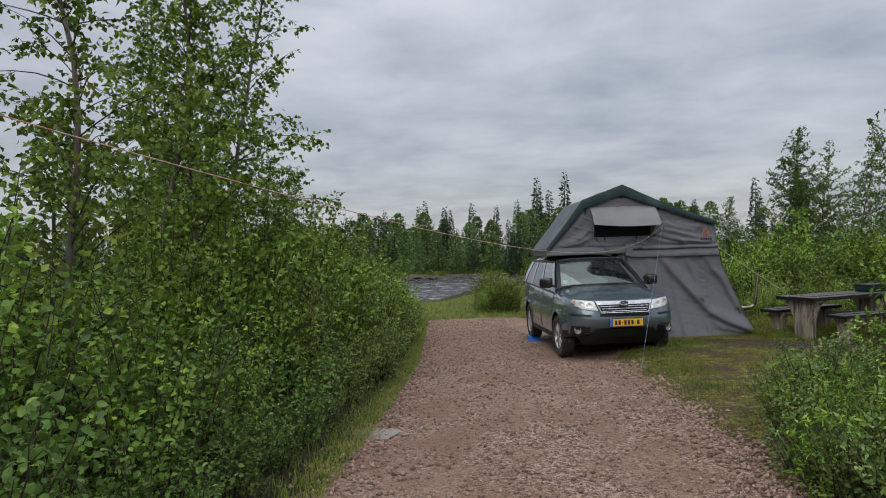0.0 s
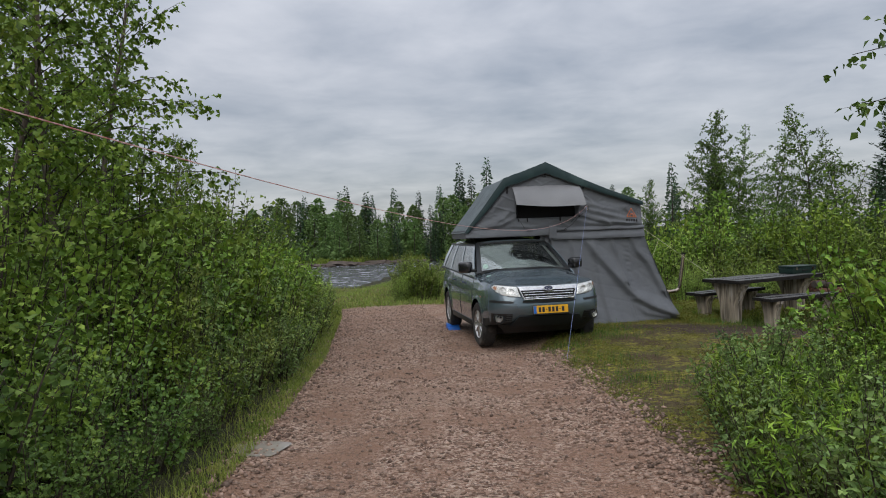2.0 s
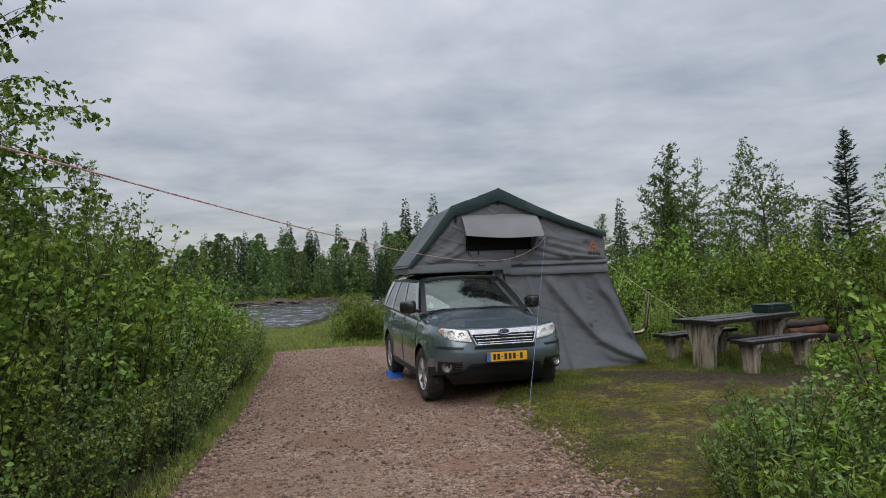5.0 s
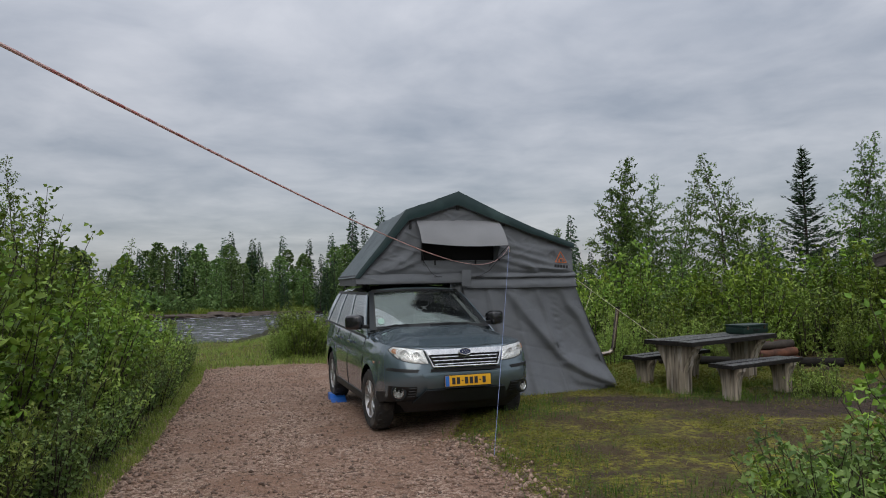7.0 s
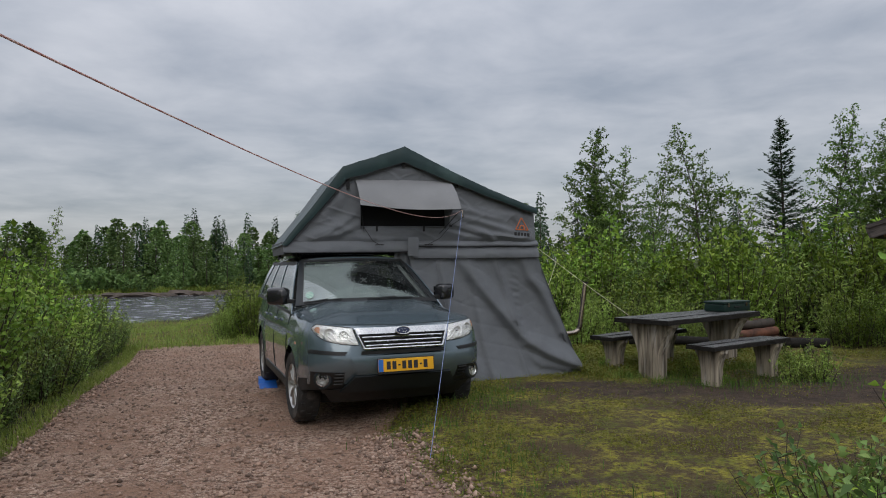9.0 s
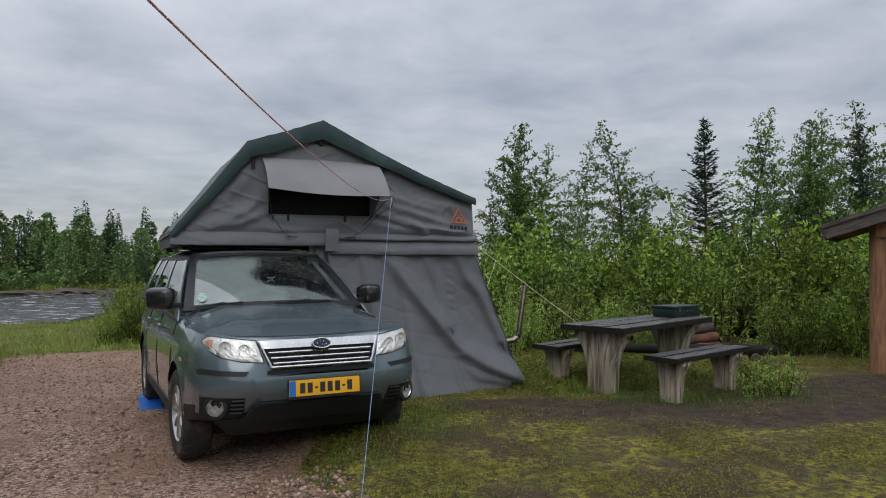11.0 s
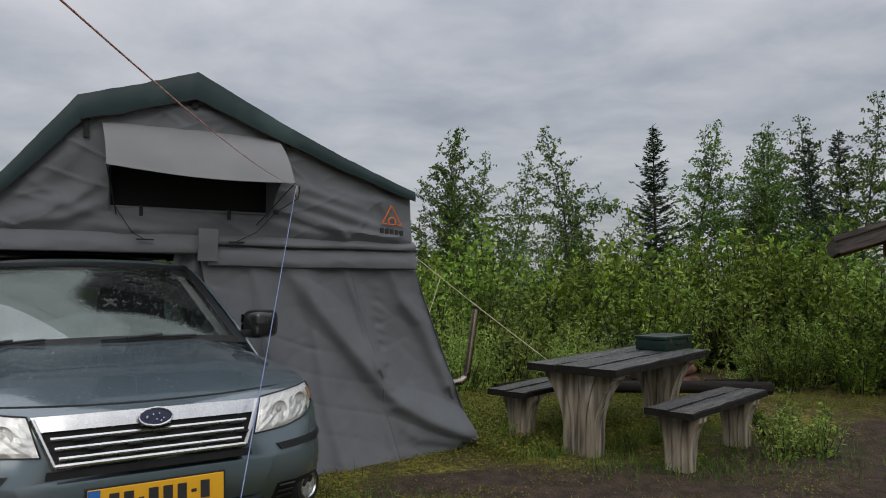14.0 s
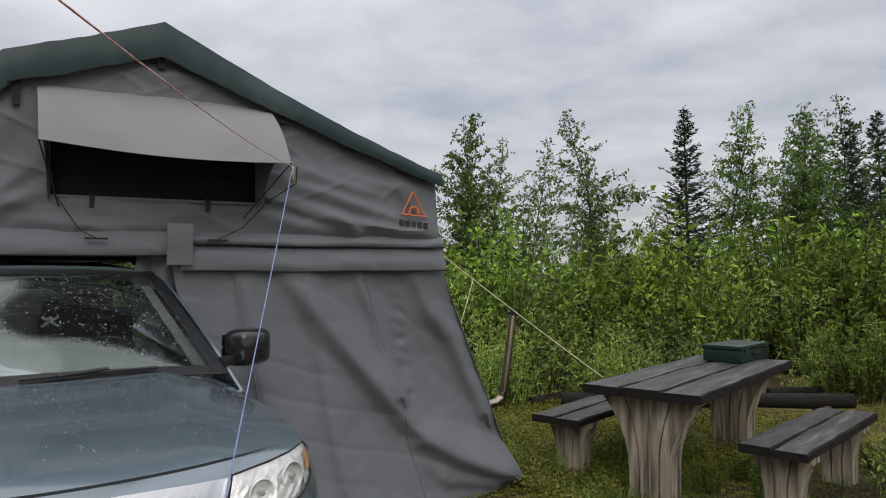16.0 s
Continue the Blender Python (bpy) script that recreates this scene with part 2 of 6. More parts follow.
BANKROCK = mat("brown_bank_rock", (0.105, 0.080, 0.062), (0.050, 0.038, 0.030), 3, 0.9, 0, 0.9, 12)
ROCK = mat("grey_rock", (0.15, 0.14, 0.13), (0.09, 0.085, 0.08), 5, 0.85, 0, 0.8, 20)
LEAFBIRCH = leaf_mat("birch_leaf", (0.032, 0.068, 0.012), (0.162, 0.269, 0.036), (0.353, 0.465, 0.072))
LEAFWILLOW = leaf_mat("willow_leaf", (0.030, 0.062, 0.011), (0.174, 0.275, 0.033), (0.369, 0.484, 0.07))
LEAFHEDGE = leaf_mat("hedge_leaf", (0.034, 0.070, 0.014), (0.178, 0.271, 0.039), (0.368, 0.46, 0.081))
LEAFPALE = leaf_mat("pale_willow_leaf", (0.065, 0.112, 0.024), (0.246, 0.336, 0.067), (0.426, 0.515, 0.129), 0.25)
LEAFFAR = leaf_mat("far_leaf", (0.060, 0.112, 0.038), (0.128, 0.200, 0.060), (0.205, 0.285, 0.085), 0.25)
LEAFDULL = leaf_mat("grey_willow_leaf", (0.040, 0.075, 0.022), (0.150, 0.222, 0.060), (0.270, 0.340, 0.105))
LEAFTREE = leaf_mat("tree_leaf", (0.030, 0.062, 0.014), (0.098, 0.168, 0.032), (0.205, 0.285, 0.060))
NEEDLE = leaf_mat("spruce_needles", (0.028, 0.060, 0.030), (0.050, 0.096, 0.044), (0.082, 0.140, 0.060), 0.1)
GRASSDEEP = leaf_mat("deep_green_grass", (0.030, 0.070, 0.012), (0.078, 0.140, 0.020), (0.170, 0.235, 0.040), 0.3)
GRASSBANK = leaf_mat("bank_grass_blade", (0.100, 0.155, 0.030), (0.195, 0.255, 0.048), (0.32, 0.34, 0.095), 0.35)
GRASS = leaf_mat("grass_blade", (0.105, 0.150, 0.026), (0.195, 0.235, 0.042), (0.34, 0.32, 0.090), 0.35)
CLOVER = leaf_mat("clover_leaf", (0.130, 0.150, 0.020), (0.235, 0.240, 0.036), (0.36, 0.335, 0.080), 0.2)


# ---- mesh helpers ----
def part(name, bm, material, parent=None, label="", smooth=False):
    me = bpy.data.meshes.new(name)
    bmesh.ops.recalc_face_normals(bm, faces=bm.faces)
    bm.to_mesh(me)
    bm.free()
    me.materials.append(material)
    if smooth:
        me.polygons.foreach_set("use_smooth", [True] * len(me.polygons))
        me.set_sharp_from_angle(angle=radians(38))
    ob = new(name, me)
    ob.parent = parent
    if label:
        ob["label"] = label
    return ob


def anchor(name, m, label, category, group="", kind=""):
    e = new(name)
    e.empty_display_size = 0.1
    e.matrix_world = m
    return tagged(e, label, category, group, kind)


def box(bm, c, s, m=None, bevel=0.0):
    r = bmesh.ops.create_cube(bm, size=1)
    for v in r["verts"]:
        v.co = Vector((v.co.x * s[0], v.co.y * s[1], v.co.z * s[2]))
    if bevel:
        es = list({e for v in r["verts"] for e in v.link_edges})
        r = bmesh.ops.bevel(bm, geom=es, offset=bevel, segments=2, affect="EDGES", profile=0.6)
    vs = {v for f in r["faces"] for v in f.verts} if bevel else set(r["verts"])
    if bevel:
        vs |= {v for f in r["faces"] for g in f.edges for h in g.link_faces for v in h.verts}
    tr = Matrix.Translation(c) @ (m or Matrix.Identity(4))
    for v in vs:
        v.co = tr @ v.co
    return bm


def boxed(c, s, m=None, bevel=0.0):
    return box(bmesh.new(), c, s, m, bevel)


def tube(bm, pts, radii, n=8, caps=True):
    pts = [Vector(p) for p in pts]
    if isinstance(radii, (int, float)):
        radii = [radii] * len(pts)
    rings = []
    for i, p in enumerate(pts):
        d = (pts[min(i + 1, len(pts) - 1)] - pts[max(i - 1, 0)]).normalized()
        a = d.cross(Vector((0.31, 0.2, 0.93)))
        if a.length < 0.05:
            a = d.cross(Vector((1, 0, 0)))
        a.normalize()
        b = d.cross(a)
        rings.append([bm.verts.new(p + radii[i] * (math.cos(k) * a + math.sin(k) * b)) for k in (2 * math.pi * j / n for j in range(n))])
    for r, s in zip(rings, rings[1:]):
        for j in range(n):
            bm.faces.new((r[j], r[(j + 1) % n], s[(j + 1) % n], s[j]))
    if caps:
        bm.faces.new(rings[0][::-1])
        bm.faces.new(rings[-1])
    return bm


def lathe(bm, prof, n=32, m=None):
    """Turn (radius, along x) round the x axis."""
    m = m or Matrix.Identity(4)
    rings = [[bm.verts.new(m @ Vector((a, r * math.cos(k), r * math.sin(k)))) for k in (2 * math.pi * j / n for j in range(n))] for r, a in prof]
    for r, s in zip(rings, rings[1:]):
        for j in range(n):
            bm.faces.new((r[j], r[(j + 1) % n], s[(j + 1) % n], s[j]))
    return bm


def sheet(bm, f, us, vs, thick=0.0):
    """A grid of points f(u, v)."""
    g = [[bm.verts.new(f(u, v)) for v in vs] for u in us]
    faces = []
    for i in range(len(us) - 1):
        for j in range(len(vs) - 1):
            faces.append(bm.faces.new((g[i][j], g[i + 1][j], g[i + 1][j + 1], g[i][j + 1])))
    if thick:
        bmesh.ops.recalc_face_normals(bm, faces=faces)
        bmesh.ops.solidify(bm, geom=faces, thickness=thick)
    return bm


def steps(a, b, n):
    return [a + (b - a) * i / n for i in range(n + 1)]


def lerp(table, x):
    """Linear table look-up."""
    if x <= table[0][0]:
        return table[0][1]
    for (x0, y0), (x1, y1) in zip(table, table[1:]):
        if x <= x1:
            return y0 + (y1 - y0) * (x - x0) / (x1 - x0)
    return table[-1][1]


def smoothstep(a, b, x):
    t = np.clip((x - a) / (b - a), 0, 1)
    return t * t * (3 - 2 * t)


def raw_mesh(name, verts, faces, material, parent=None, label=""):
    """A mesh from arrays of corners and triangles."""
    verts, faces = np.asarray(verts, np.float32), np.asarray(faces, np.int32)
    me = bpy.data.meshes.new(name)
    k = faces.shape[1]
    me.vertices.add(len(verts))
    me.vertices.foreach_set("co", verts.ravel())
    me.loops.add(faces.size)
    me.loops.foreach_set("vertex_index", faces.ravel())
    me.polygons.add(len(faces))
    me.polygons.foreach_set("loop_start", np.arange(0, faces.size, k, dtype=np.int32))
    me.update(calc_edges=True)
    me.materials.append(material)
    ob = new(name, me)
    ob.parent = parent
    if label:
        ob["label"] = label
    return ob


# ---- the lie of the land ----
def bank(x):
    """How far ahead the near edge of the river lies."""
    return 38.0 + np.where(x > 0, 3.6 * x, 0.35 * x) + 0.8 * np.sin(x * 0.9)


def height(x, y):
    x, y = np.asarray(x, float), np.asarray(y, float)
    road = -0.06 * smoothstep(4, 9, y) - 0.10 * smoothstep(9, 13, y) - 0.32 * smoothstep(13, 21, y)
    lawn = -0.02 + 0.0 * y - 0.30 * smoothstep(17, 26, y)
    k = smoothstep(2.7, 3.6, x)
    z = road * (1 - k) + lawn * k
    z = z - 0.03 * np.exp(-((x - 0.25) / 0.3) ** 2) * smoothstep(16, 12, y) - 0.03 * np.exp(-((x - 1.9) / 0.3) ** 2) * smoothstep(11, 8, y)
    z = z + 0.10 * smoothstep(-0.5, -1.6, x)
    b = bank(x)
    z = z * smoothstep(b, b - 8, y) + (-0.75) * smoothstep(b - 12, b, y) - 1.3 * smoothstep(b - 1.5, b + 3, y)
    far = 84 + 0.05 * x + 1.5 * np.sin(x * 0.21)
    z = z + 1.0 * smoothstep(far - 2, far + 4, y) + 0.8 * smoothstep(far + 4, far + 60, y)
    z = z + 0.012 * np.sin(x * 3.1 + y * 1.7) * np.sin(y * 2.3 - x) + 0.02 * np.sin(x * 1.1) * np.sin(y * 0.9)
    return z


def ground_at(x, y):
    return float(height(x, y))


# ---- ground, water ----
def ground_material():
    m = bpy.data.materials.new("gravel_moss_soil")
    m.use_nodes = True
    n, l = m.node_tree.nodes, m.node_tree.links
    b = n["Principled BSDF"]
    tc = n.new("ShaderNodeTexCoord").outputs["Object"]

    def tex(s, d=6.0, rough=0.6):
        t = n.new("ShaderNodeTexNoise")
        t.inputs["Scale"].default_value, t.inputs["Detail"].default_value, t.inputs["Roughness"].default_value = s, d, rough
        l.new(tc, t.inputs["Vector"])
        return t.outputs[0]

    def mix(f, a, c):
        x = n.new("ShaderNodeMix")
        x.data_type = "RGBA"
        for slot, v in ((0, f), (6, a), (7, c)):
            if hasattr(v, "is_linked"):
                l.new(v, x.inputs[slot])
            else:
                x.inputs[slot].default_value = v if slot == 0 else (*v, 1)
        return x.outputs[2]

    def ramped(v, lo, hi):
        r = n.new("ShaderNodeMapRange")
        r.inputs[1].default_value, r.inputs[2].default_value = lo, hi
        l.new(v, r.inputs[0])
        return r.outputs[0]

    def zone(name):
        a = n.new("ShaderNodeAttribute")
        a.attribute_name = name
        s = n.new("ShaderNodeMath")
        s.operation = "ADD"
        l.new(a.outputs["Fac"], s.inputs[0])
        t = n.new("ShaderNodeMath")
        t.operation = "MULTIPLY_ADD"
        t.inputs[1].default_value, t.inputs[2].default_value = 0.9, -0.45
        l.new(tex(3.5, 9.0, 0.7), t.inputs[0])
        l.new(t.outputs[0], s.inputs[1])
        return ramped(s.outputs[0], 0.42, 0.58)

    vor = n.new("ShaderNodeTexVoronoi")
    vor.inputs["Scale"].default_value = 46
    l.new(tc, vor.inputs["Vector"])
    pebble = n.new("ShaderNodeValToRGB")
    e = pebble.color_ramp.elements
    e[0].color, e[1].color = (0.120, 0.068, 0.046, 1), (0.58, 0.440, 0.345, 1)
    e.new(0.45).color = (0.340, 0.212, 0.150, 1)
    sp = n.new("ShaderNodeSeparateColor")
    l.new(vor.outputs["Color"], sp.inputs[0])
    l.new(sp.outputs[0], pebble.inputs[0])
    gravel = mix(ramped(tex(1.2, 8), 0.42, 0.62), pebble.outputs[0], (0.300, 0.180, 0.122))
    gravel = mix(ramped(tex(0.35, 6), 0.5, 0.7), gravel, (0.385, 0.264, 0.194))
    gravel = mix(ramped(tex(13, 9, 0.8), 0.54, 0.62), gravel, (0.120, 0.078, 0.058))
    moss = mix(ramped(tex(2.2, 8), 0.4, 0.6), (0.110, 0.128, 0.020), (0.340, 0.310, 0.040))
    moss = mix(ramped(tex(1.3, 8, 0.7), 0.49, 0.60), moss, (0.098, 0.068, 0.034))
    moss = mix(ramped(tex(16, 9, 0.75), 0.42, 0.56), moss, (0.078, 0.052, 0.028))
    soil = mix(ramped(tex(7, 8), 0.4, 0.62), (0.046, 0.031, 0.022), (0.092, 0.062, 0.042))
    under = mix(ramped(tex(3, 8), 0.4, 0.62), (0.026, 0.026, 0.012), (0.055, 0.054, 0.020))
    col = mix(zone("moss"), under, moss)
    col = mix(zone("soil"), col, soil)
    col = mix(zone("gravel"), col, gravel)
    l.new(col, b.inputs["Base Color"])
    b.inputs["Roughness"].default_value = 0.88
    b.inputs["Specular IOR Level"].default_value = 0.25
    h = n.new("ShaderNodeMath")
    h.operation = "MULTIPLY_ADD"
    h.inputs[1].default_value = -1.1
    l.new(vor.outputs["Distance"], h.inputs[0])
    l.new(tex(40, 8), h.inputs[2])
    bp = n.new("ShaderNodeBump")
    bp.inputs["Strength"].default_value, bp.inputs["Distance"].default_value = 0.9, 0.034
    l.new(h.outputs[0], bp.inputs["Height"])
    l.new(bp.outputs[0], b.inputs["Normal"])
    return m


def edge_left(y):
    return np.interp(y, (-20, 5, 7.5, 11, 14, 19, 23, 26), (-1.2, -0.62, -0.42, -0.2, -0.2, -0.25, -0.4, 0.5))


def edge_right(y):
    return np.interp(y, (-20, 5, 7, 9, 11, 12, 13.5, 16, 20, 22.5), (2.2, 2.62, 2.82, 2.9, 2.92, 3.4, 4.0, 4.2, 3.6, 2.6))


def gravel_mask(x, y):
    return smoothstep(-0.18, 0.18, np.minimum(x - edge_left(y), edge_right(y) - x)) * smoothstep(23.0, 22.0, y)


def soil_mask(x, y):
    a = 1.0 * np.exp(-(((x - 9.4) / 2.2) ** 2 + ((y - 11.1) / 0.9) ** 2))
    b2 = 0.85 * np.exp(-(((x - 6.2) / 1.8) ** 2 + ((y - 11.5) / 0.38) ** 2))
    c = 0.5 * np.exp(-(((x - 3.6) / 0.5) ** 2 + ((y - 7.6) / 0.5) ** 2))
    d = 0.9 * np.exp(-(((x - 5.5) / 1.4) ** 2 + ((y - 9.6) / 0.7) ** 2)) * 0.45
    e = 0.85 * np.exp(-(((x - 7.9) / 1.7) ** 2 + ((y - 10.6) / 0.5) ** 2)) + 0.35 * np.exp(-(((x - 5.6) / 1.0) ** 2 + ((y - 10.7) / 0.3) ** 2))
    f = 0.9 * np.exp(-(((x - 5.2) / 0.9) ** 2 + ((y - 12.08) / 0.26) ** 2)) + 0.55 * np.exp(-(((x - 3.7) / 0.7) ** 2 + ((y - 8.9) / 0.2) ** 2)) + 0.35 * np.exp(-(((x - 7.2) / 0.9) ** 2 + ((y - 12.5) / 0.4) ** 2))
    return np.clip(a + b2 + c + d + e + f, 0, 1)


def moss_mask(x, y):
    return smoothstep(2.3, 2.9, x) * smoothstep(13, 11.5, x) * smoothstep(1.0, 3.0, y) * smoothstep(17, 15.5, y) + smoothstep(-3.5, -2.5, x) * smoothstep(10, 8, x) * smoothstep(21, 22, y) * smoothstep(36, 34, y)


def stretched(lo, hi, fine_lo, fine_hi, fine, n):
    mid = np.arange(fine_lo, fine_hi, fine)
    a = fine_lo - np.geomspace(fine, fine_lo - lo, n)[::-1]
    b2 = fine_hi + np.geomspace(fine, hi - fine_hi, n)
    return np.concatenate([a, mid, b2])


gx, gy = stretched(-900, 900, -4, 12, 0.18, 40), stretched(-300, 1500, -1, 25, 0.18, 54)
GX, GY = np.meshgrid(gx, gy, indexing="ij")
GZ = height(GX, GY)
idx = np.arange(GX.size).reshape(GX.shape)
quads = np.stack([idx[:-1, :-1], idx[1:, :-1], idx[1:, 1:], idx[:-1, 1:]], -1).reshape(-1, 4)
ground = raw_mesh("ground", np.stack([GX, GY, GZ], -1).reshape(-1, 3), quads, ground_material())
ground.data.polygons.foreach_set("use_smooth", [True] * len(ground.data.polygons))
tagged(ground, "pinkish gravel track with mossy grass and dark soil beside it", "ground", kind="structure")
for zone_name, mask in (("gravel", gravel_mask), ("soil", soil_mask), ("moss", moss_mask)):
    a = ground.data.attributes.new(zone_name, "FLOAT", "POINT")
    a.data.foreach_set("value", mask(GX, GY).ravel().astype(np.float32))


def water_material():
    m = bpy.data.materials.new("river_water")
    m.use_nodes = True
    n, l = m.node_tree.nodes, m.node_tree.links
    b = n["Principled BSDF"]
    tc = n.new("ShaderNodeTexCoord").outputs["Object"]
    mp = n.new("ShaderNodeMapping")
    mp.inputs["Scale"].default_value = (0.5, 1.0, 1.0)
    l.new(tc, mp.inputs[0])
    t1, t2 = n.new("ShaderNodeTexNoise"), n.new("ShaderNodeTexNoise")
    for t, s in ((t1, 1.6), (t2, 0.55)):
        t.inputs["Scale"].default_value, t.inputs["Detail"].default_value, t.inputs["Distortion"].default_value = s, 7, 0.6
        l.new(mp.outputs[0], t.inputs["Vector"])
    r = n.new("ShaderNodeMapRange")
    r.inputs[1].default_value, r.inputs[2].default_value = 0.56, 0.70
    l.new(t1.outputs[0], r.inputs[0])
    x = n.new("ShaderNodeMix")
    x.data_type = "RGBA"
    x.inputs[6].default_value, x.inputs[7].default_value = (0.035, 0.037, 0.042, 1), (0.5, 0.52, 0.56, 1)
    l.new(r.outputs[0], x.inputs[0])
    l.new(x.outputs[2], b.inputs["Base Color"])
    rr = n.new("ShaderNodeMapRange")
    rr.inputs[3].default_value, rr.inputs[4].default_value = 0.12, 0.7
    l.new(r.outputs[0], rr.inputs[0])
    l.new(rr.outputs[0], b.inputs["Roughness"])
    bp = n.new("ShaderNodeBump")
    bp.inputs["Strength"].default_value, bp.inputs["Distance"].default_value = 1.0, 0.35
    l.new(t1.outputs[0], bp.inputs["Height"])
    l.new(bp.outputs[0], b.inputs["Normal"])
    return m


def ripples(u, v):
    return Vector((u, v, -1.52 + 0.06 * noise.noise(Vector((u * 0.5, v * 0.9, 0))) + 0.04 * noise.noise(Vector((u * 1.4, v * 2.2, 3)))))


wbm = bmesh.new()
sheet(wbm, ripples, list(np.concatenate([np.linspace(-200, -16, 24), np.arange(-15.5, 13, 0.5), np.linspace(13.5, 160, 24)])), list(np.concatenate([np.arange(30, 88, 0.6), np.linspace(89, 300, 12)])))
tagged(part("water", wbm, water_material(), smooth=True), "grey rippled river with white riffles", "water", kind="structure")


# ---- plants ----
def rng(seed):
    return np.random.default_rng(seed)


def unit(v):
    return v / np.maximum(np.linalg.norm(v, axis=-1, keepdims=True), 1e-9)


def leaves(name, P, D, L, W, material, parent, seed, cup=0.18, rounded=False):
    """Folded leaves of four corners each: base, two sides, tip; of six if rounded."""
    r = rng(seed)
    P, D = np.asarray(P), unit(np.asarray(D))
    k = len(P)
    L = np.broadcast_to(L, k) * r.uniform(0.65, 1.2, k)
    W = np.broadcast_to(W, k) * r.uniform(0.75, 1.15, k)
    N = unit(np.array([0, 0, 1.0]) + r.normal(0, 0.85, (k, 3)))
    S = unit(np.cross(D, N))
    N = np.cross(S, D)
    mid = P + D * (0.42 * L)[:, None]
    tip = P + D * L[:, None] - N * (0.12 * L)[:, None]
    a = mid + S * (W / 2)[:, None] + N * (cup * W)[:, None]
    b2 = mid - S * (W / 2)[:, None] + N * (cup * W)[:, None]
    if rounded:
        rim = [P + D * (f * L)[:, None] + S * (w * W)[:, None] + N * (cup * abs(w) * 2 * W - 0.10 * f * f * L)[:, None] for f, w in ((0.24, 0.44), (0.60, 0.42), (0.60, -0.42), (0.24, -0.44))]
        V = np.stack([P, rim[0], rim[1], tip, rim[2], rim[3]], 1).reshape(-1, 3)
        i = np.arange(k)[:, None] * 6
        F = np.concatenate([i + [0, 1, 2], i + [0, 2, 3], i + [0, 3, 4], i + [0, 4, 5]], 1).reshape(-1, 3)
        return tagged(raw_mesh(name, V, F, material, parent), kind="stuff")
    V = np.stack([P, a, tip, b2], 1).reshape(-1, 3)
    i = np.arange(k)[:, None] * 4
    F = np.concatenate([i + [0, 1, 2], i + [0, 2, 3]], 1).reshape(-1, 3)
    return tagged(raw_mesh(name, V, F, material, parent), kind="stuff")


def twigs(name, segs, material, parent, n=4):
    """Tapered sticks: rows of start, end and the two radii."""
    segs = np.asarray(segs)
    p, q, r0, r1 = segs[:, 0:3], segs[:, 3:6], segs[:, 6], segs[:, 7]
    d = unit(q - p)
    a = unit(np.cross(d, np.where(np.abs(d[:, 2:3]) > 0.9, [[1.0, 0, 0]], [[0, 0, 1.0]])))
    b2 = np.cross(d, a)
    rings = []
    for c, r in ((p, r0), (q, r1)):
        for j in range(n):
            k = 2 * math.pi * j / n
            rings.append(c + r[:, None] * (math.cos(k) * a + math.sin(k) * b2))
    V = np.stack(rings, 1).reshape(-1, 3)
    i = np.arange(len(segs))[:, None] * 2 * n
    F = np.concatenate([i + [j, (j + 1) % n, n + (j + 1) % n, n + j] for j in range(n)], 1).reshape(-1, 4)
    return raw_mesh(name, V, F, material, parent)


def shrub_shape(name, seed, h, spread, stems, material, leaf, wide, label, gap=0.055, side=0.30, per=0.030, rounded=False):
    """Many upright stems with leafy side shoots."""
    r = rng(seed)
    top = anchor(name, Matrix.Identity(4), label, "shrub")
    segs, P, D = [], [], []
    for s in range(stems):
        ang, out_r = r.uniform(0, 2 * math.pi), spread * math.sqrt(r.uniform(0, 1))
        base = np.array([0.35 * out_r * math.cos(ang), 0.35 * out_r * math.sin(ang), -0.03])
        hh = h * r.uniform(0.55, 1.0) * (1 - 0.28 * (out_r / spread) ** 2)
        end = np.array([out_r * math.cos(ang), out_r * math.sin(ang), hh])
        n = 7
        pts = []
        for k in range(n + 1):
            u = k / n
            pts.append(base + (end - base) * np.array([u ** 1.3, u ** 1.3, u]) + r.normal(0, 0.018, 3) * u)
        r0 = 0.006 + 0.005 * hh
        for k in range(n):
            segs.append([*pts[k], *pts[k + 1], r0 * (1 - 0.85 * k / n), r0 * (1 - 0.85 * (k + 1) / n)])
        length, u = hh, 0.10
        while u < 1.0:
            k = min(int(u * n), n - 1)
            c = pts[k] + (pts[k + 1] - pts[k]) * (u * n - k)
            az = r.uniform(0, 2 * math.pi)
            d = unit(np.array([math.cos(az), math.sin(az), r.uniform(0.25, 1.0)]))
            tl = side * r.uniform(0.4, 1.0) * (1 - 0.6 * u)
            e = c + d * tl
            if r.random() < 0.3:
                segs.append([*c, *e, 0.0030, 0.001])
            m = max(3, int(tl / per))
            for j in range(m):
                w = (j + 0.5) / m
                P.append(c + (e - c) * w)
                ld = d * 0.7 + unit(r.normal(0, 1, 3)) * 0.9
                D.append(ld)
            u += gap / length * r.uniform(0.7, 1.3)
    twigs("stem", segs, TWIG, top, 3)["kind"] = "stuff"
    leaves("foliage", P, D, leaf, wide, material, top, seed + 1, rounded=rounded)
    return top


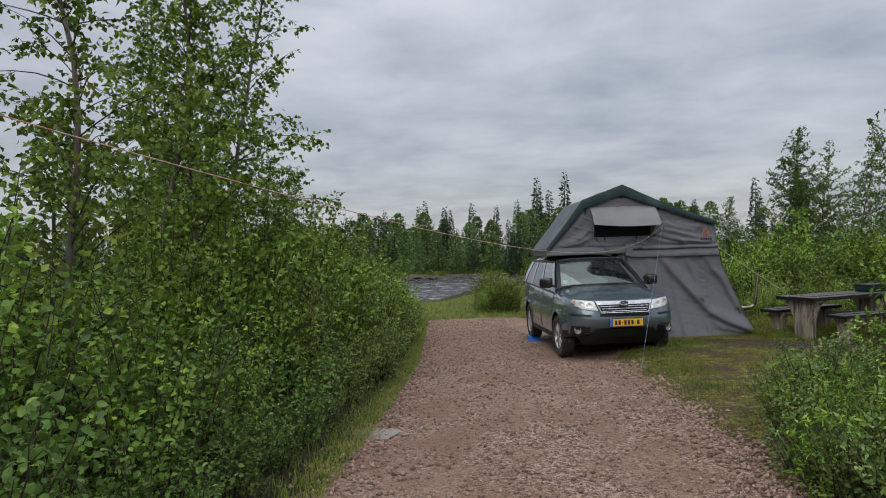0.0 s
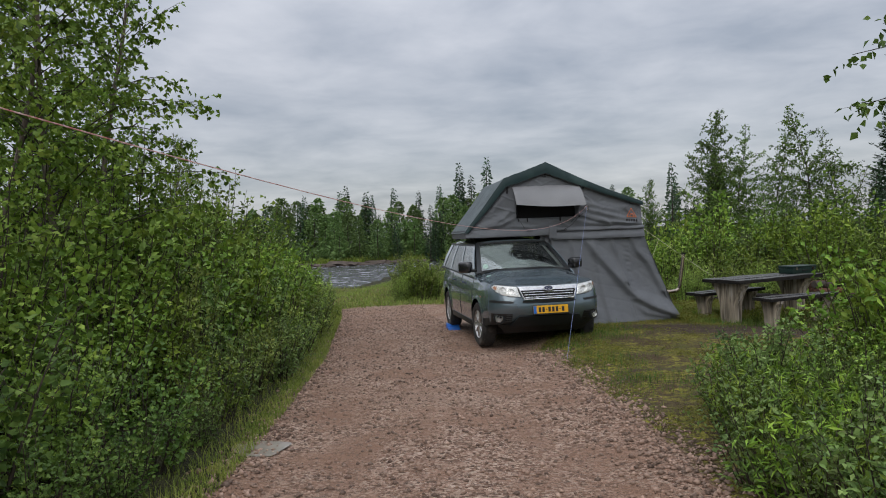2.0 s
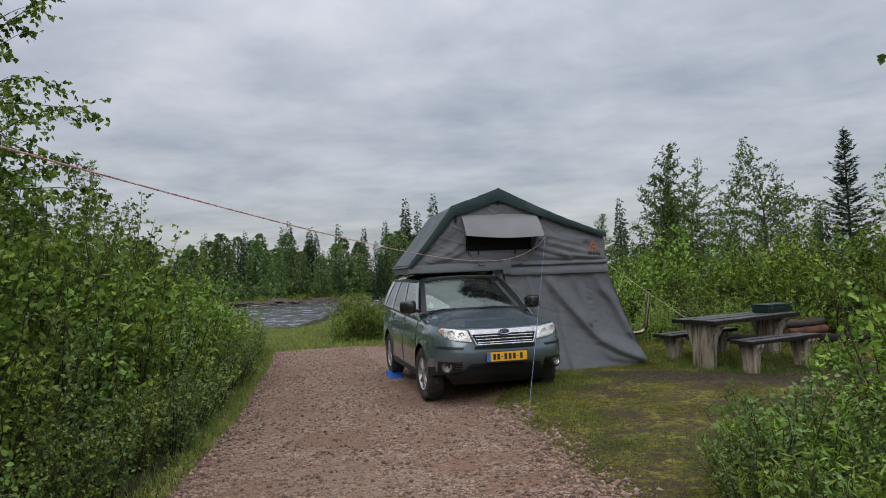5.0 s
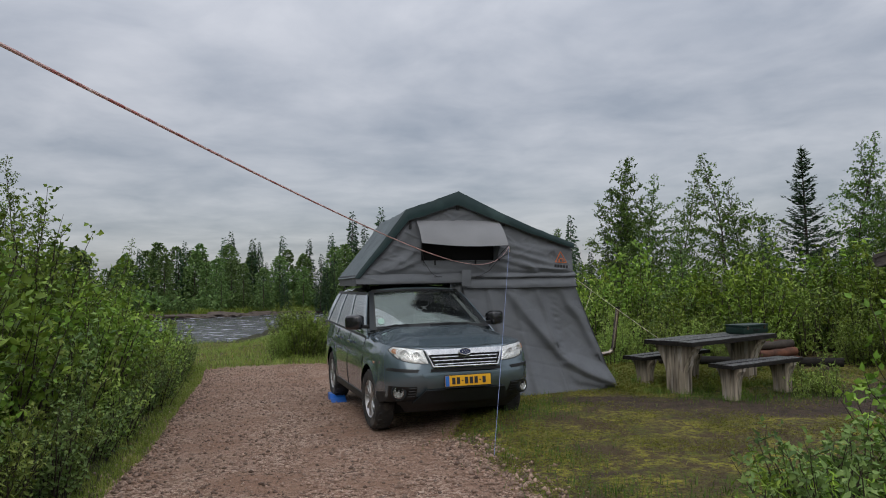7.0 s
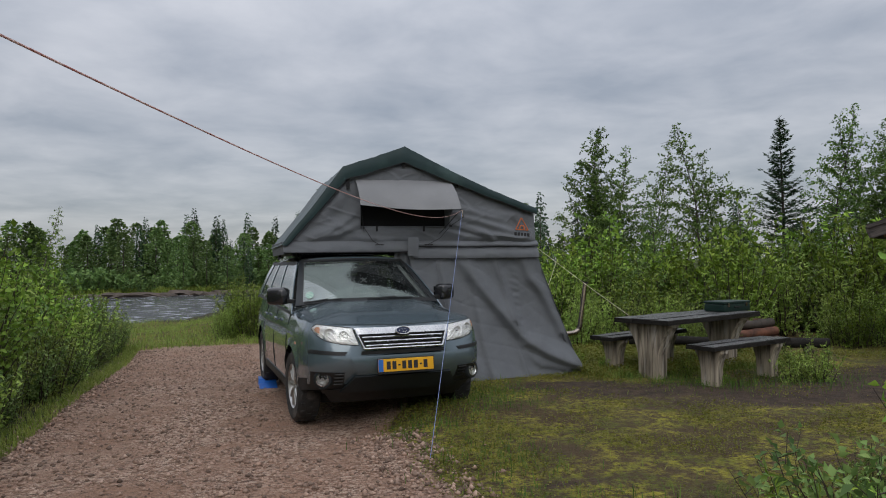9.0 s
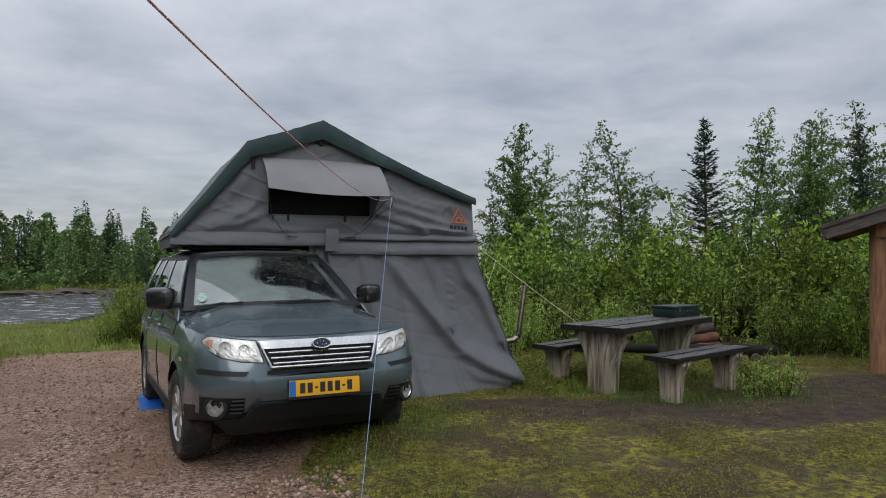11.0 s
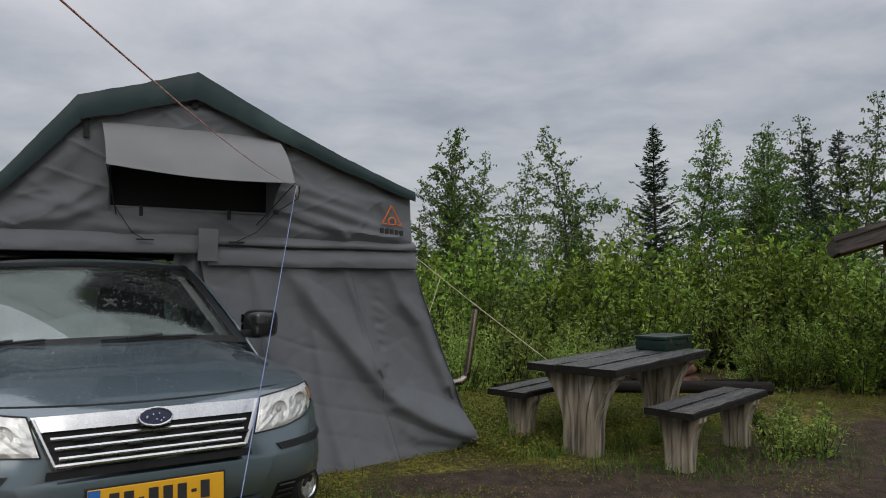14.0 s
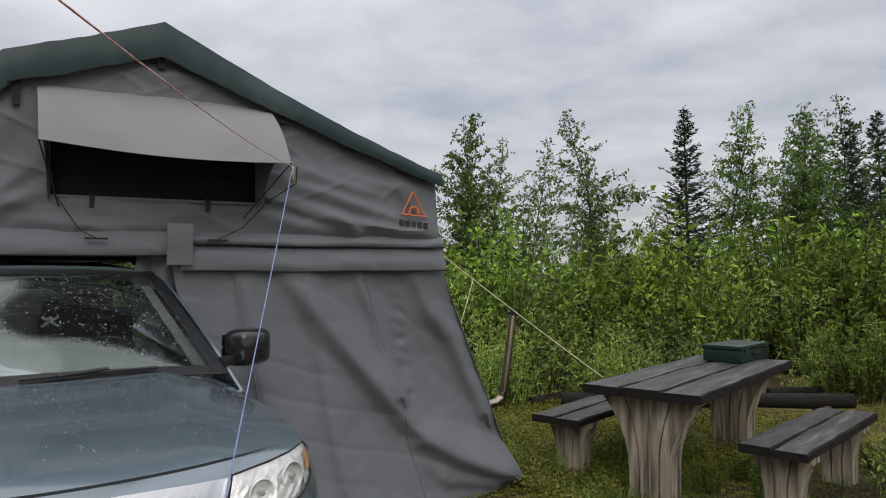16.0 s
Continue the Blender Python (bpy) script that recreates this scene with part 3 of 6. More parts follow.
def birch_shape(name, seed, h, label, crown=0.2, low=0.1, limbs=60, leaf=0.055, wide=0.045, material=None, bark=None, dense=1.0, gap=0.028, cone=0.6, ragged=0.45, strays=(), reaching=()):
    """Thin stem, limbs that rise and then droop, hanging leafy twigs. crown: half its width over its height; strays: long single limbs (height, bearing, length); reaching: limbs from a height to a point."""
    r = rng(seed)
    top = anchor(name, Matrix.Identity(4), label, "tree")
    n = 14
    trunk = [np.array([0, 0, -0.1])]
    drift = r.normal(0, 0.010, 2)
    for k in range(1, n + 1):
        drift = drift * 0.8 + r.normal(0, 0.014, 2)
        trunk.append(trunk[-1] + np.array([drift[0] * h / 3, drift[1] * h / 3, (h + 0.1) / n]))
    r0 = 0.0062 * h + 0.008
    bm = bmesh.new()
    tube(bm, trunk, [r0 * (1 - 0.95 * (k / n) ** 0.8) + 0.002 for k in range(n + 1)], 8)
    part("trunk", bm, bark or BIRCHBARK, top, smooth=True)

    def along(u):
        k = min(int(u * n), n - 1)
        return trunk[k] + (trunk[k + 1] - trunk[k]) * (u * n - k)

    rows = []
    for b2 in range(limbs):
        u = low + (0.985 - low) * ((b2 + r.uniform(0, 1)) / limbs)
        reach = h * crown * min(1.0, (1 - u) / cone) ** 0.85 * min(1, 0.55 + (u - low) / 0.2) * r.uniform(1 - ragged, 1 + 0.5 * ragged) + 0.07
        rows.append((u, b2 * 2.4 + r.uniform(-0.6, 0.6), reach * 1.25, r.uniform(0.5, 1.3) + 0.8 * u * u))
    for u, az, ll in strays:
        rows.append((u, az, ll, 0.55))
    segs, P, D, curves = [], [], [], []
    for u, az, ll, lift in rows:
        d = unit(np.array([math.cos(az), math.sin(az), lift]))
        pts = [along(u)]
        for k in range(6):
            d = unit(d + np.array([0, 0, -0.13]) + r.normal(0, 0.09, 3))
            pts.append(pts[-1] + d * ll / 6)
        curves.append((u, ll, pts))
    for u, end in reaching:
        a, e = along(u), np.array(end)
        bend = (a + e) / 2 + np.array([0, 0, 0.28])
        pts = [a * (1 - w) ** 2 + bend * 2 * w * (1 - w) + e * w * w + r.normal(0, 0.012, 3) for w in (k / 6 for k in range(7))]
        curves.append((u * 0.5, float(np.linalg.norm(e - a)), pts))
    for u, ll, pts in curves:
        lr = 0.0050 * ll + 0.0035
        for k in range(6):
            segs.append([*pts[k], *pts[k + 1], lr * (1 - 0.8 * k / 6), lr * (1 - 0.8 * (k + 1) / 6)])
        for j in range(max(3, int(ll * 11 * dense))):
            w = 1 - 0.92 * r.uniform(0, 1) ** 1.25
            k = min(int(w * 6), 5)
            a = pts[k] + (pts[k + 1] - pts[k]) * (w * 6 - k)
            td = unit(unit(r.normal(0, 1, 3)) * 0.75 + unit(pts[k + 1] - pts[k]) * 0.7 + np.array([0, 0, -0.28]))
            tl = r.uniform(0.10, 0.32) * (0.35 + 0.65 * min(1, (1 - u) * 2))
            e = a + td * tl
            if r.random() < 0.45:
                segs.append([*a, *e, 0.0024, 0.001])
            for q in range(max(2, int(tl / gap))):
                v = (q + 0.6) / max(2, tl / gap)
                P.append(a + (e - a) * v + r.normal(0, 0.010, 3))
                D.append(unit(r.normal(0, 1, 3)) * 0.9 + td * 0.4 + np.array([0, 0, -0.55]))
    twigs("limb", segs, BARK, top, 3)["kind"] = "stuff"
    leaves("foliage", P, D, leaf, wide, material or LEAFBIRCH, top, seed + 1)
    return top


def spruce_shape(name, seed, h, label, crown=0.235, whorl=0.088, per=0.030, sprig=0.11, low=0.03, ragged=0.55):
    r = rng(seed)
    top = anchor(name, Matrix.Identity(4), label, "tree")
    bm = bmesh.new()
    tube(bm, [(0, 0, -0.1), (0.02, 0, h * 0.5), (0, 0.01, h)], [0.012 * h + 0.01, 0.007 * h, 0.006], 8)
    part("trunk", bm, BARK, top, smooth=True)
    segs, P, D = [], [], []
    z = h * low
    while z < h - 0.05:
        u = z / h
        for b2 in range(int(r.integers(4, 8))):
            az = r.uniform(0, 2 * math.pi)
            ll = (h * crown * (1 - u) ** 0.9 + 0.07) * r.uniform(1 - ragged, 1.1)
            d = np.array([math.cos(az), math.sin(az), 0.25 - 0.55 * (1 - u)])
            p = np.array([0, 0, z + r.uniform(-0.05, 0.05)])
            n = 4
            pts = [p]
            for k in range(n):
                d = unit(d + np.array([0, 0, 0.14]))
                pts.append(pts[-1] + d * ll / n)
                segs.append([*pts[k], *pts[k + 1], 0.009 * (1 - 0.7 * k / n), 0.009 * (1 - 0.7 * (k + 1) / n)])
            for q in range(max(4, int(ll / per))):
                w = r.uniform(0.06, 1.0)
                k = min(int(w * n), n - 1)
                s = pts[k] + (pts[k + 1] - pts[k]) * (w * n - k)
                f = unit(pts[k + 1] - pts[k])
                side = unit(np.cross(f, [0, 0, 1])) * (1 if q % 2 else -1)
                for extra in range(2):
                    P.append(s + r.normal(0, 0.015, 3))
                    D.append(f * 0.8 + side * r.uniform(0.2, 1.1) + np.array([0, 0, r.uniform(-0.5, 0.25)]))
        z += whorl * (h / 5) * r.uniform(0.7, 1.2)
    for k in range(14):
        P.append(np.array([0, 0, h - 0.02 * k]))
        D.append(np.array([r.normal(0, 0.5), r.normal(0, 0.5), 1]))
    if sprig < 0.2:
        twigs("limb", segs, BARK, top, 3)["kind"] = "stuff"
    leaves("foliage", P, D, sprig, sprig * 0.30, NEEDLE, top, seed + 1, 0.1)
    return top


def far_shape(name, seed, h, wide, count, pointed, material, label):
    """A tree seen from far off: a trunk and a ragged crown of leaf clumps, in tiers if pointed."""
    r = rng(seed)
    top = anchor(name, Matrix.Identity(4), label, "tree")
    bm = bmesh.new()
    tube(bm, [(0, 0, -0.2), (0.04, 0, h * 0.5), (0, 0.03, h * 0.97)], [0.014 * h, 0.009 * h, 0.01], 6)
    part("trunk", bm, BARK, top, smooth=True)
    u = 1 - r.uniform(0, 1, count) ** 0.62 if pointed else r.uniform(0, 1, count) ** 0.85
    az = r.uniform(0, 2 * math.pi, count)
    if pointed:
        u = 0.02 + 0.98 * u
        tier = 0.78 + 0.4 * (1 - (u * 17 + 0.10 * np.sin(2 * az + seed)) % 1.0)
        rad = wide * (1 - u) ** 0.75 * tier * (0.85 + 0.30 * np.sin(3 * az + 5 * u + seed)) + 0.05
    else:
        u = 0.01 + 0.99 * u
        lobe = 1 + 0.30 * np.sin(3 * az + 7 * u + seed) + 0.26 * np.sin(5 * az - 16 * u)
        rad = wide * np.minimum(1, 0.70 + 1.2 * u) * np.maximum(1 - u, 0.0) ** 0.55 * lobe * 0.9 + 0.05
    rad = rad * np.sqrt(r.uniform(0.2, 1.0, count))
    P = np.stack([rad * np.cos(az), rad * np.sin(az), h * u - (0.25 * rad if pointed else 0)], -1)
    D = np.stack([np.cos(az), np.sin(az), np.full(count, -0.35 if pointed else 0.1)], -1) + r.normal(0, 0.5, (count, 3))
    leaves("foliage", P, D, 0.40 if pointed else 0.34, 0.20 if pointed else 0.27, material, top, seed + 1)
    return top


HIDDEN = []


def planted(kinds, x, y, scale, seed, sink=0.02, group="", label="", turn=None):
    """A copy of one of the kinds at a place on the ground."""
    r = random.Random(seed)
    src = kinds[r.randrange(len(kinds))]
    m = pose(x, y, ground_at(x, y) - sink, r.uniform(-3, 3), r.uniform(-3, 3), r.uniform(0, 360) if turn is None else turn) @ Matrix.Diagonal((scale * r.uniform(0.92, 1.08), scale * r.uniform(0.92, 1.08), scale, 1))
    if src not in HIDDEN:
        HIDDEN.append(src)
        src.matrix_world = m
        ob = src
    else:
        ob = copy_thing(src, m @ Matrix.Diagonal((1 / src.scale[0], 1 / src.scale[1], 1 / src.scale[2], 1)))
    return tagged(ob, label, group=group)


willows = [shrub_shape("willow_shrub", 10 + i, 1.35, 0.62, 23, LEAFWILLOW, 0.076, 0.034, "leafy green willow shrub with upright shoots beside the track", 0.044, 0.17, 0.027) for i in range(3)]
light_willows = [shrub_shape("pale_willow_shrub", 16 + i, 1.30, 0.62, 22, LEAFPALE, 0.070, 0.028, "pale green willow shrub with upright shoots", 0.044, 0.17, 0.027) for i in range(2)]
birch_bushes = [shrub_shape("birch_shrub", 30 + i, 1.5, 0.70, 20, LEAFBIRCH, 0.055, 0.046, "bushy young birch with small toothed green leaves", 0.060, 0.40, 0.040) for i in range(3)]
dull_bushes = [shrub_shape("grey_willow_shrub", 50 + i, 1.2, 0.60, 22, LEAFDULL, 0.056, 0.034, "dull green low willow shrub at the track's edge", 0.05, 0.26, 0.026) for i in range(2)]
# Darker tree leaf here: partly birch green, partly hedge shade put into colour
near_bushes = [shrub_shape("birch_shrub", 40 + i, 1.45, 0.70, 22, LEAFTREE, 0.050, 0.043, "bushy dark green young birch beside the track", 0.058, 0.38, 0.036, True) for i in range(2)]
fine_bushes = [shrub_shape("small_leaved_shrub", 60 + i, 1.4, 0.66, 24, LEAFHEDGE, 0.046, 0.036, "bushy small-leaved green shrub beside the track", 0.052, 0.36, 0.029) for i in range(3)]
tall_bushes = [shrub_shape("tall_shrub", 64 + i, 2.7, 1.05, 30, LEAFHEDGE, 0.064, 0.050, "tall bushy green shrub beside the track", 0.085, 0.46, 0.038) for i in range(2)]
pale_herbs = [shrub_shape("pale_herb", 76 + i, 1.35, 0.55, 26, LEAFPALE, 0.095, 0.022, "clump of tall pale green herbs on the river bank", 0.05, 0.08, 0.034) for i in range(2)]
saplings = [shrub_shape("willow_sapling", 80 + i, 0.62, 0.36, 13, LEAFPALE, 0.066, 0.026, "small pale-leaved willow sapling in the grass", 0.036, 0.09, 0.026) for i in range(2)]
herbs = [shrub_shape("tall_herb", 70 + i, 0.85, 0.40, 22, LEAFWILLOW, 0.080, 0.018, "clump of tall narrow-leaved herbs in the grass", 0.042, 0.07, 0.034) for i in range(2)]
birches = [birch_shape("birch", 90 + i, 6.0, "slender birch with a pale trunk and small green leaves", 0.148 + 0.016 * i, 0.06, 104, 0.062, 0.052, None, None, 1.3, 0.031, 0.75) for i in range(3)]
dense_birches = [birch_shape("thicket_birch", 100 + i, 6.0, "leafy birch with a dense pointed crown", 0.19, 0.08, 160, 0.068, 0.056, LEAFTREE, BARK, 1.6, 0.029, 0.62, 0.35) for i in range(1)]
open_birches = [birch_shape("open_birch", 104 + i, 6.0, "airy birch with a thin open crown", 0.15 + 0.02 * i, 0.10, 104, 0.066, 0.057, LEAFTREE, BARK, 1.45, 0.032, 0.55, 0.6) for i in range(3)]
bent_birch = [birch_shape("straggling_birch", 108, 5.4, "straggling birch with a long side branch and thin top", 0.19, 0.14, 90, 0.066, 0.057, LEAFTREE, BARK, 1.55, 0.030, 0.62, 0.7, ((0.60, -0.45, 1.55), (0.52, -0.6, 1.5), (0.55, 2.6, 1.2), (0.90, 2.7, 0.55)))]
young_birches = [birch_shape("young_birch", 110 + i, 4.0, "young birch with a thin leafy crown", 0.22 + 0.03 * i, 0.03, 76, 0.064, 0.052, LEAFTREE, BARK, 1.1, 0.034, 0.8) for i in range(2)]
spruces = [spruce_shape("spruce", 120 + i, 5.2, "dark green spruce with drooping branches") for i in range(2)]
far_birches = [far_shape("far_birch", 140 + i, 7.0, 1.7 + 0.3 * i, 900, False, LEAFFAR, "leafy green birch in the wood across the river") for i in range(3)]
far_spruces = [far_shape("far_spruce", 160 + i, 10.0, 1.10 + 0.22 * i, 1100, True, NEEDLE, "tall narrow spruce in the wood across the river") for i in range(3)]

rnd = random.Random(5)
seed = 0
# hedge along the track's far bank side: front row, then rising rows behind
y = -2.5
while y < 23:
    seed += 1
    e = float(edge_left(y))
    tall = 1.0 if y < 8 else 1.1 if y < 19 else 0.95
    late = 1.0 if y > 9 else 0.0
    planted((near_bushes if y < 6.2 else dull_bushes if seed % 3 else fine_bushes) if y < 9 else dull_bushes if seed % 2 == 0 else light_willows, e - 0.55 + 0.10 * late + rnd.uniform(-0.10, 0.10), y, tall * rnd.uniform(0.48, 0.74) * (1 + 0.10 * late), seed, group="hedge along the track")
    planted((fine_bushes if y > 5 else near_bushes, birch_bushes, willows if y > 7 else near_bushes)[seed % 3] if y < 5.5 else (light_willows, dull_bushes, birch_bushes, willows)[seed % 4], e - 1.2 + 0.15 * late + rnd.uniform(-0.2, 0.2), y + 0.3, tall * rnd.uniform(0.85, 1.2) * (1 + 0.14 * late), seed + 1, group="hedge along the track")
    planted(fine_bushes if y < 5.5 else light_willows if seed % 2 else birch_bushes, e - 2.1 + rnd.uniform(-0.3, 0.3), y + rnd.uniform(-0.3, 0.3), tall * rnd.uniform(1.1, 1.5) * (1 + 0.2 * late), seed + 2, group="hedge along the track")
    if seed % 6 == 1:
        planted(willows, e - 3.4 + rnd.uniform(-0.5, 0.5), y, tall * rnd.uniform(1.2, 1.9), seed + 3, group="hedge along the track")
    y += 0.72

for i, (x, y, k) in enumerate(((-3.15, 10.4, 1.22), (-2.75, 5.7, 0.95), (-4.5, 12.6, 1.1), (-3.4, 8.5, 1.1), (-5.2, 15.5, 1.0), (-2.9, 14.6, 0.62), (-2.6, 13.2, 0.6), (-5.2, 26.0, 0.98), (-3.3, 19.0, 0.62), (-7.0, 20.0, 1.1), (-2.6, 23.1, 0.55), (-3.05, 9.3, 1.15))):
    planted(birches, x, y, k, 200 + i, group="birches beside the track")

# right of the track: low herbs and shrubs, then the thicket behind the table
for i in range(40):
    y = 2.0 + 5.0 * (i + rnd.random()) / 40
    x = float(edge_right(y)) + rnd.uniform(0.10, 0.65) + 0.12 * max(0, y - 4) + 0.22 * max(0, y - 5.4)
    planted(herbs if i % 3 else dull_bushes, x, y, rnd.uniform(0.62, 0.95), 300 + i, group="plants beside the track")
for i in range(24):
    y = 1.2 + 5.8 * (i + rnd.random()) / 24
    planted(fine_bushes if i % 2 else dull_bushes, float(edge_right(y)) + rnd.uniform(1.0, 1.6) + 0.1 * max(0, y - 4), y, rnd.uniform(0.65, 0.85), 340 + i, group="plants beside the track")
for i in range(20):
    y = 1.5 + 6.0 * (i + rnd.random()) / 20
    planted(willows if i % 3 else birch_bushes, float(edge_right(y)) + rnd.uniform(1.9, 3.6) + 0.1 * max(0, y - 4), y, rnd.uniform(0.95, 1.35), 370 + i, group="plants beside the track")
overhanging = [birch_shape("overhanging_birch", 133, 4.4, "birch whose drooping leafy branches hang out towards the track", 0.10, 0.3, 40, 0.062, 0.052, LEAFTREE, None, 0.9, 0.034, 0.6, 0.4, (), (
    (0.66, (-2.11, 0.27, 2.83)), (0.55, (-2.19, 0.07, 2.48)), (0.74, (-1.75, 0.45, 3.08)), (0.60, (-1.80, 0.10, 2.74)), (0.64, (-1.55, 0.20, 2.90)), (0.50, (-1.75, 0.35, 2.36)), (0.70, (-1.45, 0.30, 3.20))))]
planted(overhanging, 6.02, 5.42, 1.0, 361, turn=0)
for i, (x, y, k) in enumerate(((8.20, 11.55, 0.52), (8.05, 11.35, 0.42), (8.40, 11.85, 0.62), (6.2, 12.9, 0.35), (6.75, 12.75, 0.4), (6.95, 12.2, 0.4), (7.6, 12.9, 0.45), (6.05, 13.3, 0.4), (8.6, 13.4, 0.6), (6.9, 11.5, 0.3), (7.75, 11.35, 0.55), (8.15, 11.3, 0.6), (7.15, 11.95, 0.38), (7.35, 12.25, 0.42), (6.35, 12.6, 0.36), (8.3, 12.2, 0.45), (4.55, 8.0, 0.5), (4.9, 7.6, 0.62), (5.3, 8.2, 0.6), (5.4, 7.5, 0.75), (5.9, 8.3, 0.7))):
    planted(saplings if x > 7.7 and y < 11.9 or y < 9 or i % 4 == 2 else herbs, x, y, k * (1.3 if x > 7.7 and y < 11.9 else 0.72 if y < 9 else 0.8), 395 + i, group="herbs round the table")

for k, (x, y, z) in enumerate(((-2.5, 8.6, 1.9), (-2.3, 11.3, 2.0), (-2.2, 12.6, 1.8), (-2.4, 9.8, 2.1), (-2.2, 14.3, 2.1), (-2.9, 7.4, 1.9), (-2.5, 16.2, 1.6), (-2.9, 4.2, 1.8), (-3.2, 17.8, 1.7))):
    planted(tall_bushes, x, y, z * 0.56, 380 + k, group="hedge along the track")
i = 0
for row in range(4):
    for k in range(15):
        i += 1
        u = k / 14
        x, y = 6.6 + 8.0 * u, 16.2 - 3.6 * u
        x, y = x + row * 0.85 * 0.6 + rnd.uniform(-0.3, 0.3), y + row * 0.85 + rnd.uniform(-0.3, 0.3)
        if (row == 0 and rnd.random() < 0.35) or (row == 1 and rnd.random() < 0.15):
            continue
        planted((dull_bushes if i % 3 == 0 else light_willows) if row == 0 or row == 1 and i % 2 else willows if i % 5 < 3 else birch_bushes if i % 5 == 3 else dull_bushes, x, y, rnd.uniform(0.60, 1.30) + 0.24 * row + 0.25 * u * (row > 0), 400 + i, group="thicket behind the table")

for i in range(44):
    u = (i + rnd.random()) / 44
    x, y = 6.3 + 6.2 * u + rnd.uniform(-0.3, 0.3), 15.7 - 2.2 * u + rnd.uniform(-0.5, 0.4)
    if 8.9 < x < 10.7 and y < 15.0:
        continue
    planted(pale_herbs if i % 3 else saplings, x, y, rnd.uniform(0.40, 0.80) * (1 if i % 3 else 1.5), 2560 + i, group="thicket behind the table")
for i, (x, y, k) in enumerate(((11.6, 12.9, 0.9), (12.3, 12.5, 1.2), (13.0, 12.3, 1.5), (13.9, 12.0, 1.7), (12.6, 13.3, 1.5), (14.6, 11.6, 1.8), (11.0, 13.5, 0.8), (13.6, 11.2, 1.3))):
    planted(willows, x, y, k, 590 + i, group="thicket behind the table")
TREES = (
    (12.2, 23.7, 0.97, dense_birches), (14.9, 25.0, 0.95, open_birches), (13.9, 24.4, 0.90, open_birches), (15.9, 20.2, 1.02, spruces), (18.6, 21.3, 1.03, open_birches), (19.9, 21.2, 0.98, open_birches),
    (20.4, 19.7, 1.0, open_birches), (21.4, 19.9, 1.05, open_birches), (17.2, 16.0, 0.90, open_birches), (18.3, 18.3, 0.86, dense_birches), (20.6, 18.9, 1.0, spruces), (22.4, 17.2, 1.2, open_birches), (17.3, 18.2, 0.62, dense_birches),
    (22.0, 14.5, 1.2, open_birches), (10.8, 25.6, 0.62, dense_birches), (24.5, 20.5, 1.2, spruces), (17.3, 24.5, 0.85, open_birches), (12.9, 24.9, 0.86, spruces), (19.2, 15.4, 1.0, open_birches),
)
for i, (x, y, k, kinds) in enumerate(TREES):
    planted(kinds, x, y, k, 600 + i, group="trees behind the thicket")
planted(bent_birch, 13.7, 21.0, 1.0, 640, group="trees behind the thicket", turn=0)

for i in range(18):
    u = (i + rnd.random()) / 18
    planted(young_birches, 10.5 + 12.0 * u + rnd.uniform(-0.5, 0.5), 21.2 - 6.0 * u + rnd.uniform(-1, 1.2), rnd.uniform(0.45, 0.85), 650 + i, group="trees behind the thicket")
# clump on the bank behind the car
for i in range(9):
    planted(pale_herbs, rnd.uniform(1.3, 2.8), rnd.uniform(22.8, 25.5), rnd.uniform(0.65, 0.95), 730 + i, group="shrubs on the river bank")
for i in range(22):
    planted(willows if i % 3 == 0 else pale_herbs, rnd.uniform(1.6, 7.5), rnd.uniform(23.5, 29), rnd.uniform(0.9, 1.4), 700 + i, group="shrubs on the river bank")
for i in range(14):
    planted(willows, rnd.uniform(-10, -3.0), rnd.uniform(16, 34), rnd.uniform(0.9, 1.5), 760 + i, group="shrubs on the river bank")

# wood across the river
far_bushes = [shrub_shape("far_bush", 180 + i, 2.6, 2.0, 14, LEAFFAR, 0.38, 0.30, "round leafy bush on the far river bank", 0.34, 0.8, 0.24) for i in range(2)]
for i in range(75):
    x = -42 + 68 * (i + rnd.random()) / 75
    planted(far_bushes, x, 85.6 + 0.05 * x + 1.5 * math.sin(x * 0.21) + rnd.uniform(0.5, 3.5), rnd.uniform(0.6, 1.3), 2000 + i, group="wood across the river")
for i in range(165):
    x, y = -52 + 88 * (i + rnd.random()) / 165, 86.5 + 14 * rnd.random() ** 1.3
    tall = 0.70 + 0.42 * rnd.random()
    birchy = rnd.random() < 0.80
    planted(far_birches if birchy else far_spruces, x, y, tall * (0.8 if y < 91 else 0.95) * (1.08 if birchy else 0.80), 800 + i, group="wood across the river")
for i, (x, y, k) in enumerate(((13.3, 100, 1.25), (14.2, 101, 1.05), (15.0, 99, 1.08), (17.4, 100, 1.2), (-2.0, 100, 0.98), (-3.2, 100, 0.9), (-7.4, 99, 0.86), (-11.0, 98, 0.85), (4.2, 98, 0.92), (0.2, 99, 0.9), (1.6, 99, 0.84), (10.4, 98, 0.95), (7.6, 99, 0.88))):
    planted(far_spruces, x, y, k, 1000 + i, group="wood across the river")
# woods further off behind the thicket
for i in range(28):
    x, y = rnd.uniform(14, 60), rnd.uniform(38, 66)
    planted(far_birches if i % 3 == 0 else far_spruces, x, y, rnd.uniform(0.38, 0.60), 1100 + i, group="wood behind the thicket")
for i in range(14):
    x, y = rnd.uniform(-30, -9), rnd.uniform(5, 40)
    planted(far_birches, x, y, rnd.uniform(0.7, 1.1), 1300 + i, group="wood beside the track")


# ---- roof tent ----
TY0, TY1 = 13.0, 14.85
PROFILE = ((2.24, 1.66), (2.89, 2.51), (3.25, 2.63), (3.615, 2.775), (4.2, 2.49), (4.76, 2.25), (5.31, 2.06))


